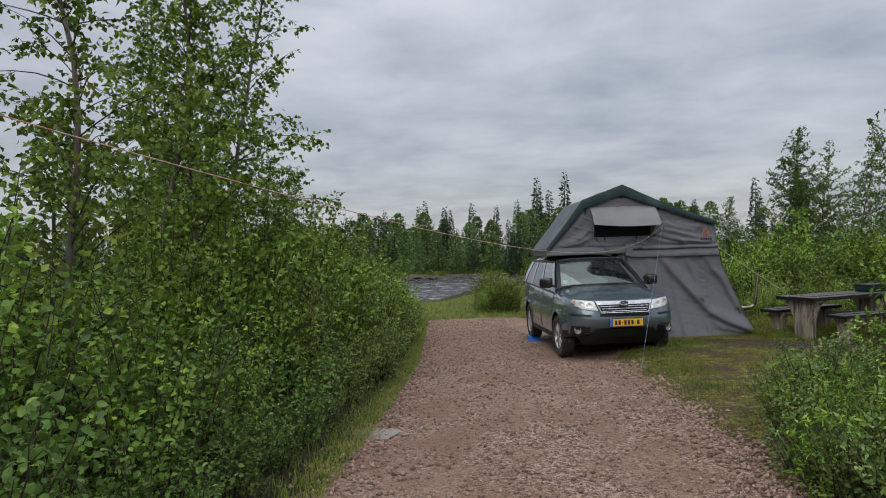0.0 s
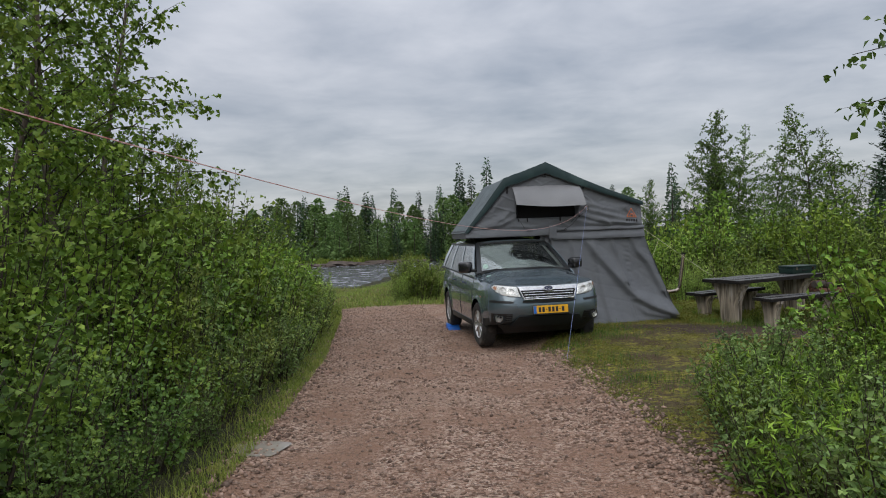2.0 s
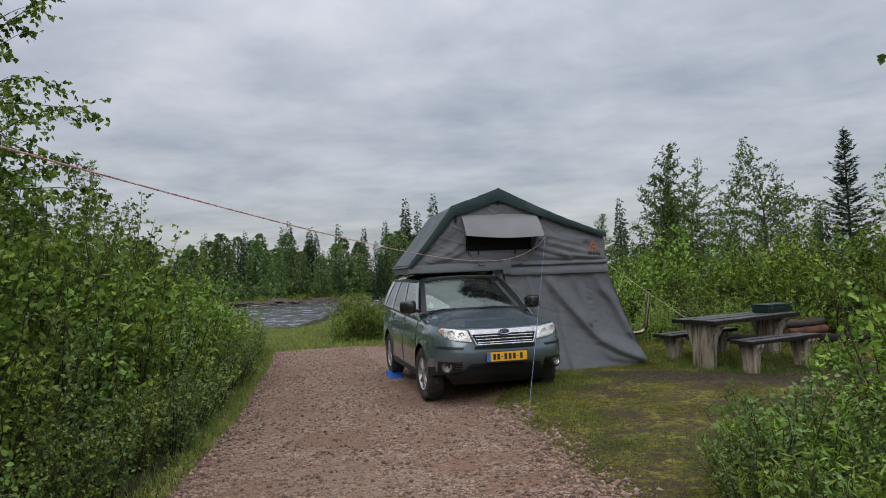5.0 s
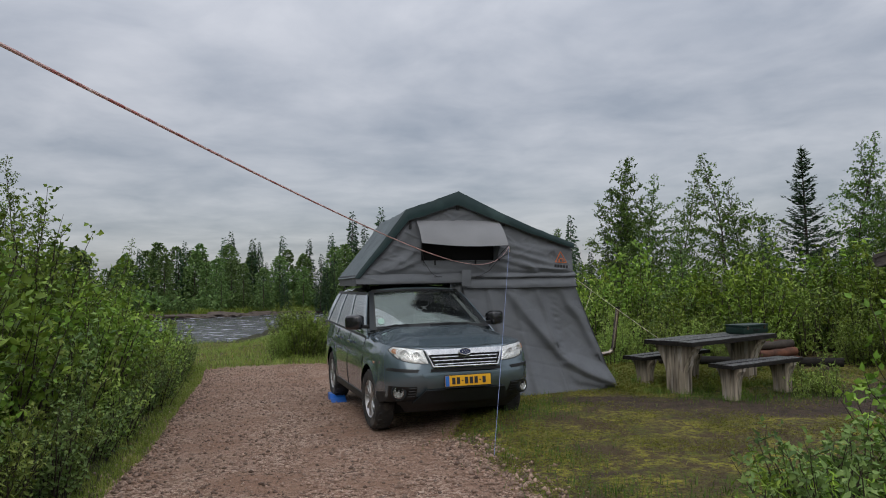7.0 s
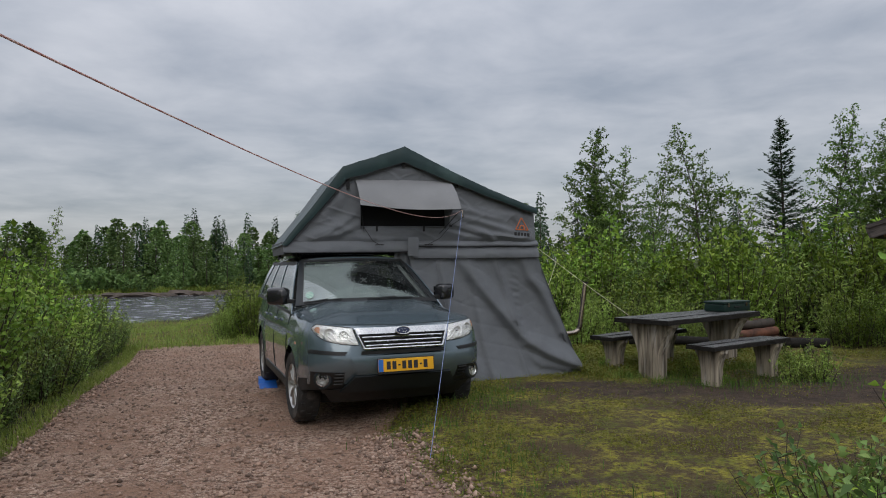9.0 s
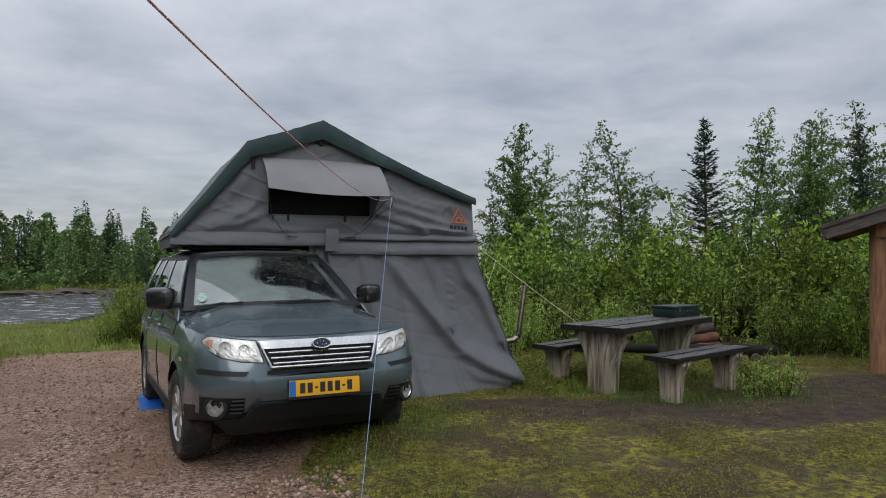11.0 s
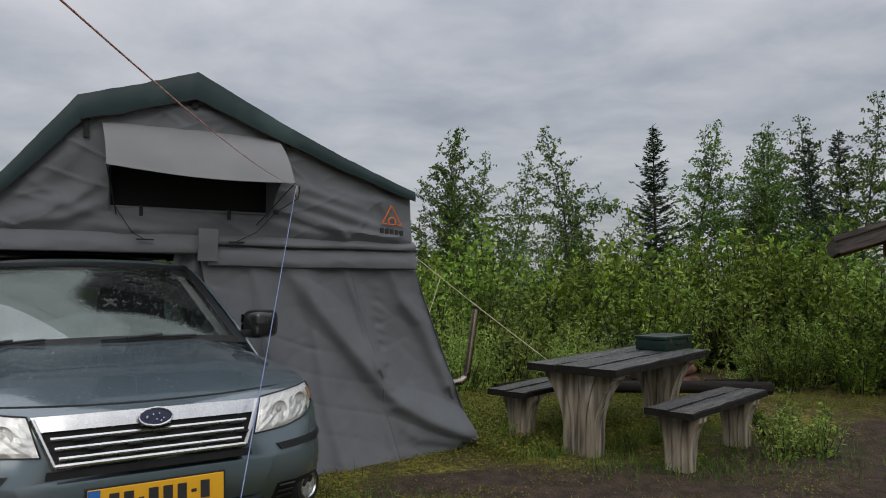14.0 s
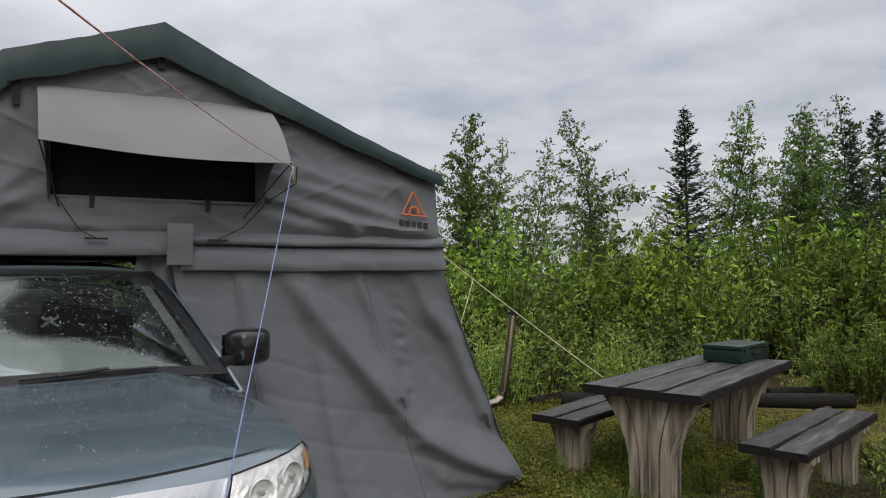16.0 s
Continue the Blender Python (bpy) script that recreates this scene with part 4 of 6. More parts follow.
def wrinkle(x, y, z, k=1.0):
    """Slack cloth: broad swells and a few sharp slanting creases."""
    slow = 0.010 * noise.noise(Vector((x * 1.4, y * 1.5, z * 2.6 + x * 0.6)))
    n = noise.noise(Vector((x * 1.5 + z * 1.2, y * 2.0, z * 4.6 + x * 1.3 + 4)))
    m = noise.noise(Vector((x * 2.6 - z * 2.0, y * 2.0 + 7, z * 5.5 - x * 1.7)))
    return k * (slow + 0.010 * max(0.0, 1 - abs(n) * 4.5) ** 2 + 0.006 * max(0.0, 1 - abs(m) * 5) ** 2)


tent = anchor("roof_tent", Matrix.Translation((3.0, 13.9, 1.55)), "grey canvas roof tent with green rainfly standing open on the car", "tent")
INV = Matrix.Translation((-3.0, -13.9, -1.55))


def tpart(name, bm, material, label="", smooth=True, parent=None):
    bm.transform(INV)
    return part(name, bm, material, parent or tent, label, smooth)


def tent_top(x):
    return lerp(PROFILE, x)


def wall_xs():
    return sorted(set([round(v, 3) for v in np.arange(2.24, 5.31, 0.012)] + [3.08, 4.12, 5.31]))


def near_line(line, x, z):
    """Distance to a line of points, the side, and how far along."""
    best = None
    n = len(line) - 1
    for i, ((x0, z0), (x1, z1)) in enumerate(zip(line, line[1:])):
        dx, dz = x1 - x0, z1 - z0
        t = max(0.0, min(1.0, ((x - x0) * dx + (z - z0) * dz) / (dx * dx + dz * dz)))
        ex, ez = x - x0 - t * dx, z - z0 - t * dz
        d = math.hypot(ex, ez)
        if best is None or d < best[0]:
            best = (d, 1 if ex * dz - ez * dx > 0 else -1, (i + t) / n)
    return best


# creases in the tent's front: lines of (x, z), how far they stand out, their width
CREASES = (
    (((4.22, 2.12), (4.6, 1.98), (4.95, 1.90)), 0.035, 0.022), (((4.2, 2.0), (4.7, 1.86), (5.3, 1.70)), 0.045, 0.022), (((4.15, 1.92), (4.55, 1.78), (5.0, 1.70), (5.34, 1.66)), 0.04, 0.02),
    (((4.55, 2.05), (4.85, 2.0), (5.2, 1.97)), 0.025, 0.02), (((4.5, 1.83), (4.66, 1.74), (4.76, 1.66)), 0.035, 0.018), (((4.1, 1.80), (4.4, 1.72), (4.8, 1.665)), 0.03, 0.018),
    (((3.05, 1.86), (2.8, 1.75), (2.35, 1.68)), 0.04, 0.022), (((3.02, 2.0), (2.85, 1.86), (2.5, 1.74)), 0.03, 0.02), (((2.95, 2.3), (2.8, 2.1), (2.55, 1.9)), 0.02, 0.03),
    (((3.2, 1.80), (3.5, 1.76), (3.85, 1.78)), 0.022, 0.018), (((2.9, 1.72), (3.3, 1.695), (3.7, 1.70)), 0.025, 0.016), (((4.0, 2.6), (4.25, 2.45), (4.6, 2.33)), 0.025, 0.02),
    (((3.3, 2.60), (3.6, 2.52), (3.9, 2.55)), 0.018, 0.02),
)


def crease_push(x, z):
    push = 0.0
    for line, amp, wide in CREASES:
        d, side, along = near_line(line, x, z)
        if d < 0.15:
            push += 1.3 * amp * math.sin(math.pi * (0.08 + 0.84 * along)) * math.exp(-(d / (1.5 * wide * (2.0 if side > 0 else 1.3))) ** 2)
    return push


def front_wall(bm, y, sign, window=True):
    xs = wall_xs() if window else wall_xs()[::4] + [5.31]
    n = 104 if window else 12
    rows = []
    for x in xs:
        lo, hi = 1.60, tent_top(x) - 0.015
        hi = max(hi, lo + 0.02)
        col = []
        for j in range(n + 1):
            z = min(lo + 1.21 * j / n, hi)
            pull = crease_push(x, z) if window else 0.0
            col.append(bm.verts.new((x, y - sign * (wrinkle(x, y, z, 1.3) + pull + 0.02 * math.sin(math.pi * (z - lo) / (hi - lo))), z)))
        rows.append(col)
    for i in range(len(xs) - 1):
        for j in range(n):
            q = (rows[i][j], rows[i + 1][j], rows[i + 1][j + 1], rows[i][j + 1])
            if max(v.co.z for v in q) - min(v.co.z for v in q) < 1e-4 or (q[3].co - q[0].co).length + (q[2].co - q[1].co).length < 1e-4:
                continue
            cx, cz = sum(v.co.x for v in q) / 4, sum(v.co.z for v in q) / 4
            if window and 3.08 < cx < 4.12 and 1.85 < cz < 2.36:
                continue
            bm.faces.new(q)
    return bm


tpart("front_wall", front_wall(bmesh.new(), TY0, 1), CANVAS)
tpart("back_wall", front_wall(bmesh.new(), TY1, -1, False), CANVAS)
bm = bmesh.new()
sheet(bm, lambda u, v: Vector((5.31 + 0.02 * math.sin(3.1 * v) + wrinkle(u, v, 1), u, v)), steps(TY0, TY1, 20), steps(1.60, 2.08, 8))
tpart("end_wall", bm, CANVAS)
# Near-black sheet fills the opening; the unlit inside is put into its colour
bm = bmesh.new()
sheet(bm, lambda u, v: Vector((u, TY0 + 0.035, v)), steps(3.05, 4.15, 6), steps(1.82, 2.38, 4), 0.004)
tpart("window", bm, CANVASDARK, "open mesh window with its dark inside painted on")
bm = bmesh.new()
tube(bm, [(3.07, TY0 - 0.012, 2.36), (3.075, TY0 - 0.014, 1.842), (3.6, TY0 - 0.016, 1.838), (4.125, TY0 - 0.014, 1.842), (4.13, TY0 - 0.012, 2.36)], 0.012, 6)
tpart("window_border", bm, CANVAS)
# sloping rainfly, with the hem that hangs over the front
FLYLINE = ((2.16, 1.63), (2.52, 2.08), (2.87, 2.535), (3.24, 2.655), (3.615, 2.80), (4.2, 2.515), (4.76, 2.275), (5.325, 2.075))


def fly_point(s, y):
    k = min(int(s * 7), 6)
    (x0, z0), (x1, z1) = FLYLINE[k], FLYLINE[k + 1]
    u = s * 7 - k
    x, z = x0 + (x1 - x0) * u, z0 + (z1 - z0) * u
    sag = -0.012 * math.sin(math.pi * (y - TY0) / (TY1 - TY0)) * (1 if k > 1 else 0.4)
    return Vector((x, y, z + sag + wrinkle(x, y, z, 0.7)))


bm = bmesh.new()
sheet(bm, fly_point, steps(0, 1, 63), steps(TY0 - 0.07, TY1 + 0.07, 24), 0.004)
fly = tpart("rainfly", bm, FLY, "dark green rainfly")
for yy, sg in ((TY0 - 0.07, -1), (TY1 + 0.07, 1)):
    bm = bmesh.new()

    def hem(s, v, yy=yy, sg=sg):
        p = fly_point(s, yy)
        deep = lerp(((0, 0.05), (0.24, 0.10), (0.286, 0.175), (0.34, 0.165), (0.50, 0.175), (0.571, 0.20), (0.63, 0.175), (0.75, 0.125), (1, 0.075)), s)
        turn = float(smoothstep(0.225, 0.30, s))
        side = Vector((p.x + v * deep * 1.3, yy + sg * 0.006 * math.sin(v * 3), p.z - v * deep * 0.3))
        fall = Vector((p.x, yy + sg * (0.010 * math.sin(v * 3) + 0.012 * v * noise.noise(Vector((p.x * 6, 0, 0)))), p.z - v * deep * (1 + 0.18 * noise.noise(Vector((p.x * 4, 3, 0))))))
        return side.lerp(fall, turn)

    sheet(bm, hem, steps(0, 1, 90), steps(0, 1, 5))
    tpart("hem", bm, FLY)
    bm = bmesh.new()
    tube(bm, [hem(s, 1.0) + Vector((0, sg * 0.003, 0)) for s in steps(0, 1, 60)], 0.005, 5)
    tpart("piping", bm, STRAPBLACK)
# straps that tie the fly down
for x, z0, z1 in ((2.93, 2.43, 2.28), (3.60, 2.72, 2.55), (4.27, 2.46, 2.32)):
    tpart("tie_strap", boxed((x, TY0 - 0.045, (z0 + z1) / 2), (0.035, 0.012, z0 - z1)), STRAPBLACK, "black tie strap", False)
# skirt and base
for z0, z1, yo, name, xa, xb in ((1.540, 1.668, 0.035, "skirt", 2.18, 3.72), (1.603, 1.668, 0.035, "skirt", 3.72, 5.335), (1.46, 1.612, 0.05, "lower_flap", 3.70, 5.335)):
    bm = bmesh.new()

    def band(u, v, z0=z0, z1=z1, yo=yo):
        s = (v - z0) / (z1 - z0)
        fold = 0.005 * math.sin(6 * s + 5 * noise.noise(Vector((u * 1.1, 1, 0)))) + 0.008 * noise.noise(Vector((u * 1.6, s * 2.5, 5)))
        return Vector((u, TY0 - yo * (1.2 - s) - 0.016 - fold - 0.016 * math.sin(math.pi * s) - wrinkle(u, 2, v, 0.6), v + 0.012 * noise.noise(Vector((u * 1.7, 0, 7))) * (1 - 0.7 * s)))

    sheet(bm, band, steps(xa, xb, 24 + int(40 * (xb - xa))), steps(z0, z1, 12), 0.006)
    tpart(name, bm, CANVAS)
bm = bmesh.new()
sheet(bm, lambda u, v: Vector((2.19 + 0.02 * math.sin(6 * v), u, v)), steps(TY0 - 0.03, TY1, 18), steps(1.525, 1.67, 4), 0.006)
tpart("side_skirt", bm, CANVAS)
# thin black line along each lower edge of skirt and flap
for z, xa, xb, yo in ((1.540, 2.18, 3.68, 0.078), (1.600, 3.72, 5.33, 0.080), (1.452, 3.70, 5.33, 0.098)):
    bm = bmesh.new()
    tube(bm, [(x, TY0 - yo - wrinkle(x, 2, z, 1.1), z + 0.010 * noise.noise(Vector((x * 1.7, 0, 7)))) for x in steps(xa, xb, 60)], 0.0045, 5)
    tpart("hem_seam", bm, STRAPBLACK)
tpart("base_panel", boxed((2.98, 13.93, 1.565), (1.55, 1.80, 0.05), None, 0.012), BLACK, "black tent floor panel", False)
tpart("base_panel", boxed((4.57, 13.93, 1.565), (1.55, 1.80, 0.05), None, 0.012), BLACK, "black tent floor panel", False)
bm = bmesh.new()
sheet(bm, lambda u, v: Vector((u, TY0 - 0.112 - 0.010 * math.sin(v * 20), v)), steps(3.625, 3.755, 4), steps(1.49, 1.71, 6), 0.006)
tpart("closing_flap", bm, CANVAS)
bm = bmesh.new()
sheet(bm, lambda u, v: Vector((u + 0.01 * math.sin(30 * v), TY0 + 0.02 + 0.016 * math.sin(46 * u + 5 * v), v)), steps(3.48, 3.76, 24), steps(1.36, 1.57, 8), 0.004)
tpart("gather", bm, CANVAS)
# awning over the window
AW = ((3.02, 13.0, 2.41), (4.20, 13.0, 2.40), (3.03, 12.70, 2.075), (4.22, 12.64, 2.035))


def awning(u, v):
    a, b2, c, d = (Vector(p) for p in AW)
    p = (a * (1 - u) + b2 * u) * (1 - v) + (c * (1 - u) + d * u) * v
    p.z += -0.03 * math.sin(math.pi * u) * v + 0.02 * math.sin(math.pi * v)
    p.y -= 0.035 * math.sin(math.pi * v) + 0.012 * math.sin(math.pi * u)
    return p + Vector((0, wrinkle(p.x, p.z, 5, 0.6), 0))


bm = bmesh.new()
sheet(bm, awning, steps(0, 1, 24), steps(0, 1, 12), 0.004)
tpart("awning", bm, CANVASLIGHT, "pale grey window awning")
for x0, z0, c in ((3.08, 2.38, (3.03, 12.70, 2.075)), (4.12, 2.38, (4.22, 12.64, 2.035))):
    bm = bmesh.new()

    def gusset(u, v, x0=x0, z0=z0, c=c):
        a = Vector((x0, TY0 - 0.01, z0 - u * 0.58))
        return a + (Vector(c) - a) * v * (1 - 0.75 * u) * 0.9

    sheet(bm, gusset, steps(0, 1, 6), steps(0, 1, 4), 0.003)
    tpart("awning_side", bm, CANVAS)
for c, e in (((3.03, 12.70, 2.075), (3.12, 12.98, 1.79)), ((4.22, 12.64, 2.035), (4.05, 12.98, 1.76))):
    bm = bmesh.new()
    tube(bm, [c, [(a + b2) / 2 for a, b2 in zip(c, e)], e], 0.004, 6)
    tpart("awning_rod", bm, STRAPBLACK)
for x in (3.27, 3.85):
    tpart("loop", boxed((x, TY0 - 0.03, 1.82), (0.022, 0.014, 0.07)), STRAPBLACK, "", False)
# black shock cords that hold the awning rods, with a toggle
for pts in (((3.06, 12.90, 2.11), (3.10, 12.94, 1.85), (3.21, 12.92, 1.67), (3.29, 12.91, 1.625)), ((4.26, 12.66, 2.02), (4.30, 12.80, 1.95), (4.17, 12.92, 1.85), (4.03, 12.91, 1.70), (3.89, 12.91, 1.63))):
    bm = bmesh.new()
    tube(bm, pts, 0.0032, 5)
    tpart("shock_cord", bm, STRAPBLACK, "black elastic cord")
tpart("toggle", boxed((4.17, 12.905, 1.85), (0.035, 0.025, 0.030), None, 0.008), STRAPBLACK)
tpart("snap_hook", boxed((4.225, 12.625, 1.975), (0.018, 0.014, 0.085), None, 0.005), STEEL, "small steel snap hook")
for x in (3.29, 3.89):
    tpart("cord_eyelet", boxed((x, 12.905, 1.625), (0.11, 0.012, 0.010), None, 0.003), STRAPBLACK)
# printed mark: a triangle with a round eye, and bars below it
for a, b2 in (((5.03, 1.81), (5.11, 1.955)), ((5.11, 1.955), (5.20, 1.80)), ((5.20, 1.80), (5.03, 1.81))):
    bm = bmesh.new()
    tube(bm, [(a[0], TY0 - 0.070, a[1]), (b2[0], TY0 - 0.070, b2[1])], 0.0065, 5)
    tpart("logo_line", bm, ORANGE, "orange printed triangle")
bm = bmesh.new()
tube(bm, [(5.115 + 0.030 * math.cos(k), TY0 - 0.072, 1.825 + 0.034 * math.sin(k)) for k in steps(-0.4, 3.6, 14)], 0.008, 5)
tpart("logo_ring", bm, ORANGE)
for i in range(5):
    tpart("logo_bar", boxed((5.03 + 0.043 * i, TY0 - 0.068, 1.755 - 0.004 * i), (0.028, 0.012, 0.040)), INK, "", False)

# ---- annex hanging under the tent ----
annex = anchor("tent_annex", Matrix.Translation((5.0, 13.6, 0.0)), "grey canvas annex hanging in folds below the tent", "tent annex")
INV2 = Matrix.Translation((-5.0, -13.6, 0.0))
# ridges of cloth: a line of (x, z), how far it stands out, its width
FOLDS = (
    (((4.26, 1.48), (4.46, 1.20), (4.71, 0.90), (4.98, 0.57), (5.12, 0.42), (5.40, 0.26), (5.90, 0.05)), 0.11, 0.055),
    (((4.72, 1.48), (4.85, 1.16), (4.90, 0.92), (4.96, 0.70)), 0.045, 0.035),
    (((5.10, 1.48), (5.23, 1.20), (5.42, 0.98), (5.66, 0.50)), 0.065, 0.045),
    (((4.03, 1.48), (4.08, 1.18), (4.12, 0.82), (4.25, 0.20)), 0.055, 0.045),
    (((4.40, 1.48), (4.50, 0.90), (4.55, 0.40), (4.62, 0.0)), 0.05, 0.05),
    (((5.10, 0.30), (5.30, 0.14), (5.70, 0.04)), 0.045, 0.05),
    (((4.98, 0.42), (5.04, 0.20), (5.08, 0.02)), 0.020, 0.03),
)


def fold_push(x, z):
    push = 0.0
    for line, amp, wide in FOLDS:
        d, side, along = near_line(line, x, z)
        grow = min(1.0, 0.35 + 1.6 * along)
        push += amp * grow * math.exp(-(d / (wide * (2.6 if side < 0 else 1.15))) ** 2)
    return push


def annex_front(u, v):
    """u runs along the wall, v downwards."""
    x = (3.66 + 1.675 * u) * (1 - v) + (3.95 + 1.99 * u) * v
    y = 12.975 * (1 - v) + (12.56 + 0.42 * u ** 1.5) * v
    z = 1.50 * (1 - v) + (-0.10 + 0.085 * u + 0.014 * math.sin(u * 31) + 0.008 * math.sin(u * 57)) * v
    y += 0.09 * math.sin(math.pi * v) * (1 - 0.3 * u) - fold_push(x, z)
    # the seam puckers the cloth beside it
    seam = math.exp(-((x - 5.00 - 0.10 * v) / 0.05) ** 2) * smoothstep(0.05, 0.2, v) * smoothstep(0.9, 0.6, v)
    y += float(seam) * (0.005 * math.sin(z * 74 + 14 * x) + 0.006 * math.sin(z * 33 - 9 * x))
    y += wrinkle(x, 0, z, 0.7)
    return Vector((x, y, z))


bm = bmesh.new()
sheet(bm, annex_front, steps(0, 1, 135), steps(0, 1, 110), 0.004)
bm.transform(INV2)
part("front_panel", bm, CANVAS, annex, "", True)
bm = bmesh.new()
sheet(bm, lambda u, v: Vector((5.335 * (1 - v) + 5.90 * v + 0.05 * math.sin(3 * u + 2 * v) * v, (12.98 + 1.85 * u) * (1 - v) + (12.98 + 1.9 * u) * v, 1.50 * (1 - v) - 0.03 * v + wrinkle(u, v, 3))), steps(0, 1, 26), steps(0, 1, 24), 0.004)
bm.transform(INV2)
part("side_panel", bm, CANVAS, annex, "", True)
bm = bmesh.new()
sheet(bm, lambda u, v: Vector(((3.8 + 1.6 * u) * (1 - v) + (4.2 + 1.7 * u) * v, 14.83 + 0.1 * v, 1.50 * (1 - v) - 0.03 * v)), steps(0, 1, 12), steps(0, 1, 12), 0.004)
bm.transform(INV2)
part("back_panel", bm, CANVAS, annex, "", True)
for u, du in ((0.19, -0.05), (0.66, -0.07)):
    bm = bmesh.new()
    tube(bm, [annex_front(u + du * v, v) + Vector((0, -0.004, 0)) for v in steps(0.02, 0.99, 40)], 0.006, 5)
    bm.transform(INV2)
    part("seam", bm, CANVAS, annex)

# ---- stove pipe ----
pipe = anchor("stove_pipe", Matrix.Translation((5.85, 13.6, 0.40)), "shiny steel stove pipe rising beside the annex", "stove pipe")
for name, pts, rad in (("flue", ((0.40, 0, 0.07), (0.50, 0, 0.70)), 0.031), ("elbow", ((0.0, 0, 0.0), (0.24, 0, 0.0), (0.33, 0, 0.012), (0.385, 0, 0.045), (0.40, 0, 0.09)), 0.034), ("collar", ((0.43, 0, 0.26), (0.434, 0, 0.285)), 0.036), ("collar", ((0.462, 0, 0.46), (0.466, 0, 0.485)), 0.036), ("collar", ((0.403, 0, 0.09), (0.407, 0, 0.115)), 0.037), ("cap_ring", ((0.50, 0, 0.69), (0.504, 0, 0.715)), 0.037)):
    bm = bmesh.new()
    tube(bm, pts, rad, 16)
    part(name, bm, STEEL if name != "cap_ring" else DARK, pipe, "", True)


# ---- ropes ----
def rope(name, pts, r, material, label, category="rope"):
    bm = bmesh.new()
    tube(bm, pts, r, 6)
    return tagged(part(name, bm, material), label, category)


def span(a, b2, sag, n=24):
    return [Vector(a).lerp(Vector(b2), k / n) - Vector((0, 0, sag * 4 * (k / n) * (1 - k / n))) for k in range(n + 1)]




# ---- picnic table and benches ----
def flared_leg(w_top, w_mid, w_bot, h, thick, boards, seed):
    """Upright planks side by side, wide under the top and narrow at the foot."""
    out = []
    for i in range(boards):
        bm = bmesh.new()
        us = (i / boards * 2 - 1, (i + 1) / boards * 2 - 1)
        n = 9
        prof = []
        for k in range(n + 1):
            v = k / n
            w = w_bot + (w_mid - w_bot) * min(1, v * 1.5) + (w_top - w_mid) * max(0, (v - 0.38) / 0.62) ** 1.9
            prof.append((w / 2, h * v))
        gap = 0.004
        rows = []
        for hw, z in prof:
            a, b2 = us[0] * hw + gap, us[1] * hw - gap
            t = thick / 2 * (1 + 0.10 * math.sin(i * 2.1 + seed))
            rows.append([bm.verts.new(p) for p in ((-t, a, z), (t, a, z), (t, b2, z), (-t, b2, z))])
        for r, s in zip(rows, rows[1:]):
            for j in range(4):
                bm.faces.new((r[j], r[(j + 1) % 4], s[(j + 1) % 4], s[j]))
        bm.faces.new(rows[0][::-1])
        bm.faces.new(rows[-1])
        out.append(bm)
    return out


def plank(length, wide, thick, seed):
    """A worn plank with slightly wavy edges."""
    r = random.Random(seed)
    bm = bmesh.new()
    n = 22
    rows = []
    off = [r.uniform(-0.006, 0.006) for k in range(3)]
    for k in range(n + 1):
        x = length * (k / n - 0.5) + (r.uniform(-0.006, 0.006) if k in (0, n) else 0)
        off = [0.75 * v + r.uniform(-0.0055, 0.0055) for v in off]
        a, b2, t = off[0], off[1], 0.5 * off[2]
        c = 0.009
        rows.append([bm.verts.new((x, yy, zz)) for yy, zz in ((-wide / 2 + a, -thick / 2), (wide / 2 + b2, -thick / 2), (wide / 2 + b2, thick / 2 - c + t), (wide / 2 + b2 - c, thick / 2 + t), (-wide / 2 + a + c, thick / 2 + t), (-wide / 2 + a, thick / 2 - c + t))])
    for p, q in zip(rows, rows[1:]):
        for j in range(6):
            bm.faces.new((p[j], p[(j + 1) % 6], q[(j + 1) % 6], q[j]))
    bm.faces.new(rows[0][::-1])
    bm.faces.new(rows[-1])
    return bm


def plank_table(name, m, length, widths, top, thick, leg_at, leg, label, category):
    t = anchor(name, m, label, category)
    total = sum(widths) + 0.012 * (len(widths) - 1)
    y = -total / 2
    for i, w in enumerate(widths):
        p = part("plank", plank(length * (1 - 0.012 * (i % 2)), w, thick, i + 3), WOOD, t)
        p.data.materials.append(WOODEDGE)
        # faces not turned up get the darker wood: wet edges plus painted shade
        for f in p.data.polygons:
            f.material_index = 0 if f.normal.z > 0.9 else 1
        p.matrix_basis = pose(0, y + w / 2, top - thick / 2, 0.5 * (i - 1), 0, 0)
        y += w + 0.012
    for i, x in enumerate(leg_at):
        g = part("leg", boxed((0, 0, top - thick - 0.02), (leg[4] * 0.9, leg[0] * 0.94, 0.05), None, 0.006), LOG, t)
        g.matrix_basis = pose(x, 0, 0)
        for bm in flared_leg(leg[0], leg[1], leg[2], top - thick + 0.05, leg[4], leg[3], i):
            o = part("board", bm, LOG, g)
            o.matrix_basis = pose(0, 0, -0.05)
    return t


TYAW = 20.5
plank_table("picnic_table", pose(7.30, 12.58, -0.01, 0, 0, TYAW), 2.06, (0.25, 0.26, 0.25), 0.70, 0.060, (-0.80, 0.78), (0.67, 0.29, 0.27, 4, 0.20), "weathered grey wooden picnic table on flared plank legs", "picnic table")
for x, y, yaw, length in ((7.35, 11.715, 16.5, 1.50), (6.90, 13.12, TYAW, 1.60)):
    plank_table("bench", pose(x, y, -0.01, 0, 0, yaw), length, (0.19, 0.18), 0.44, 0.050, (-0.54, 0.54), (0.37, 0.20, 0.20, 3, 0.14), "weathered grey plank bench beside the picnic table", "bench")["group"] = "benches at the table"

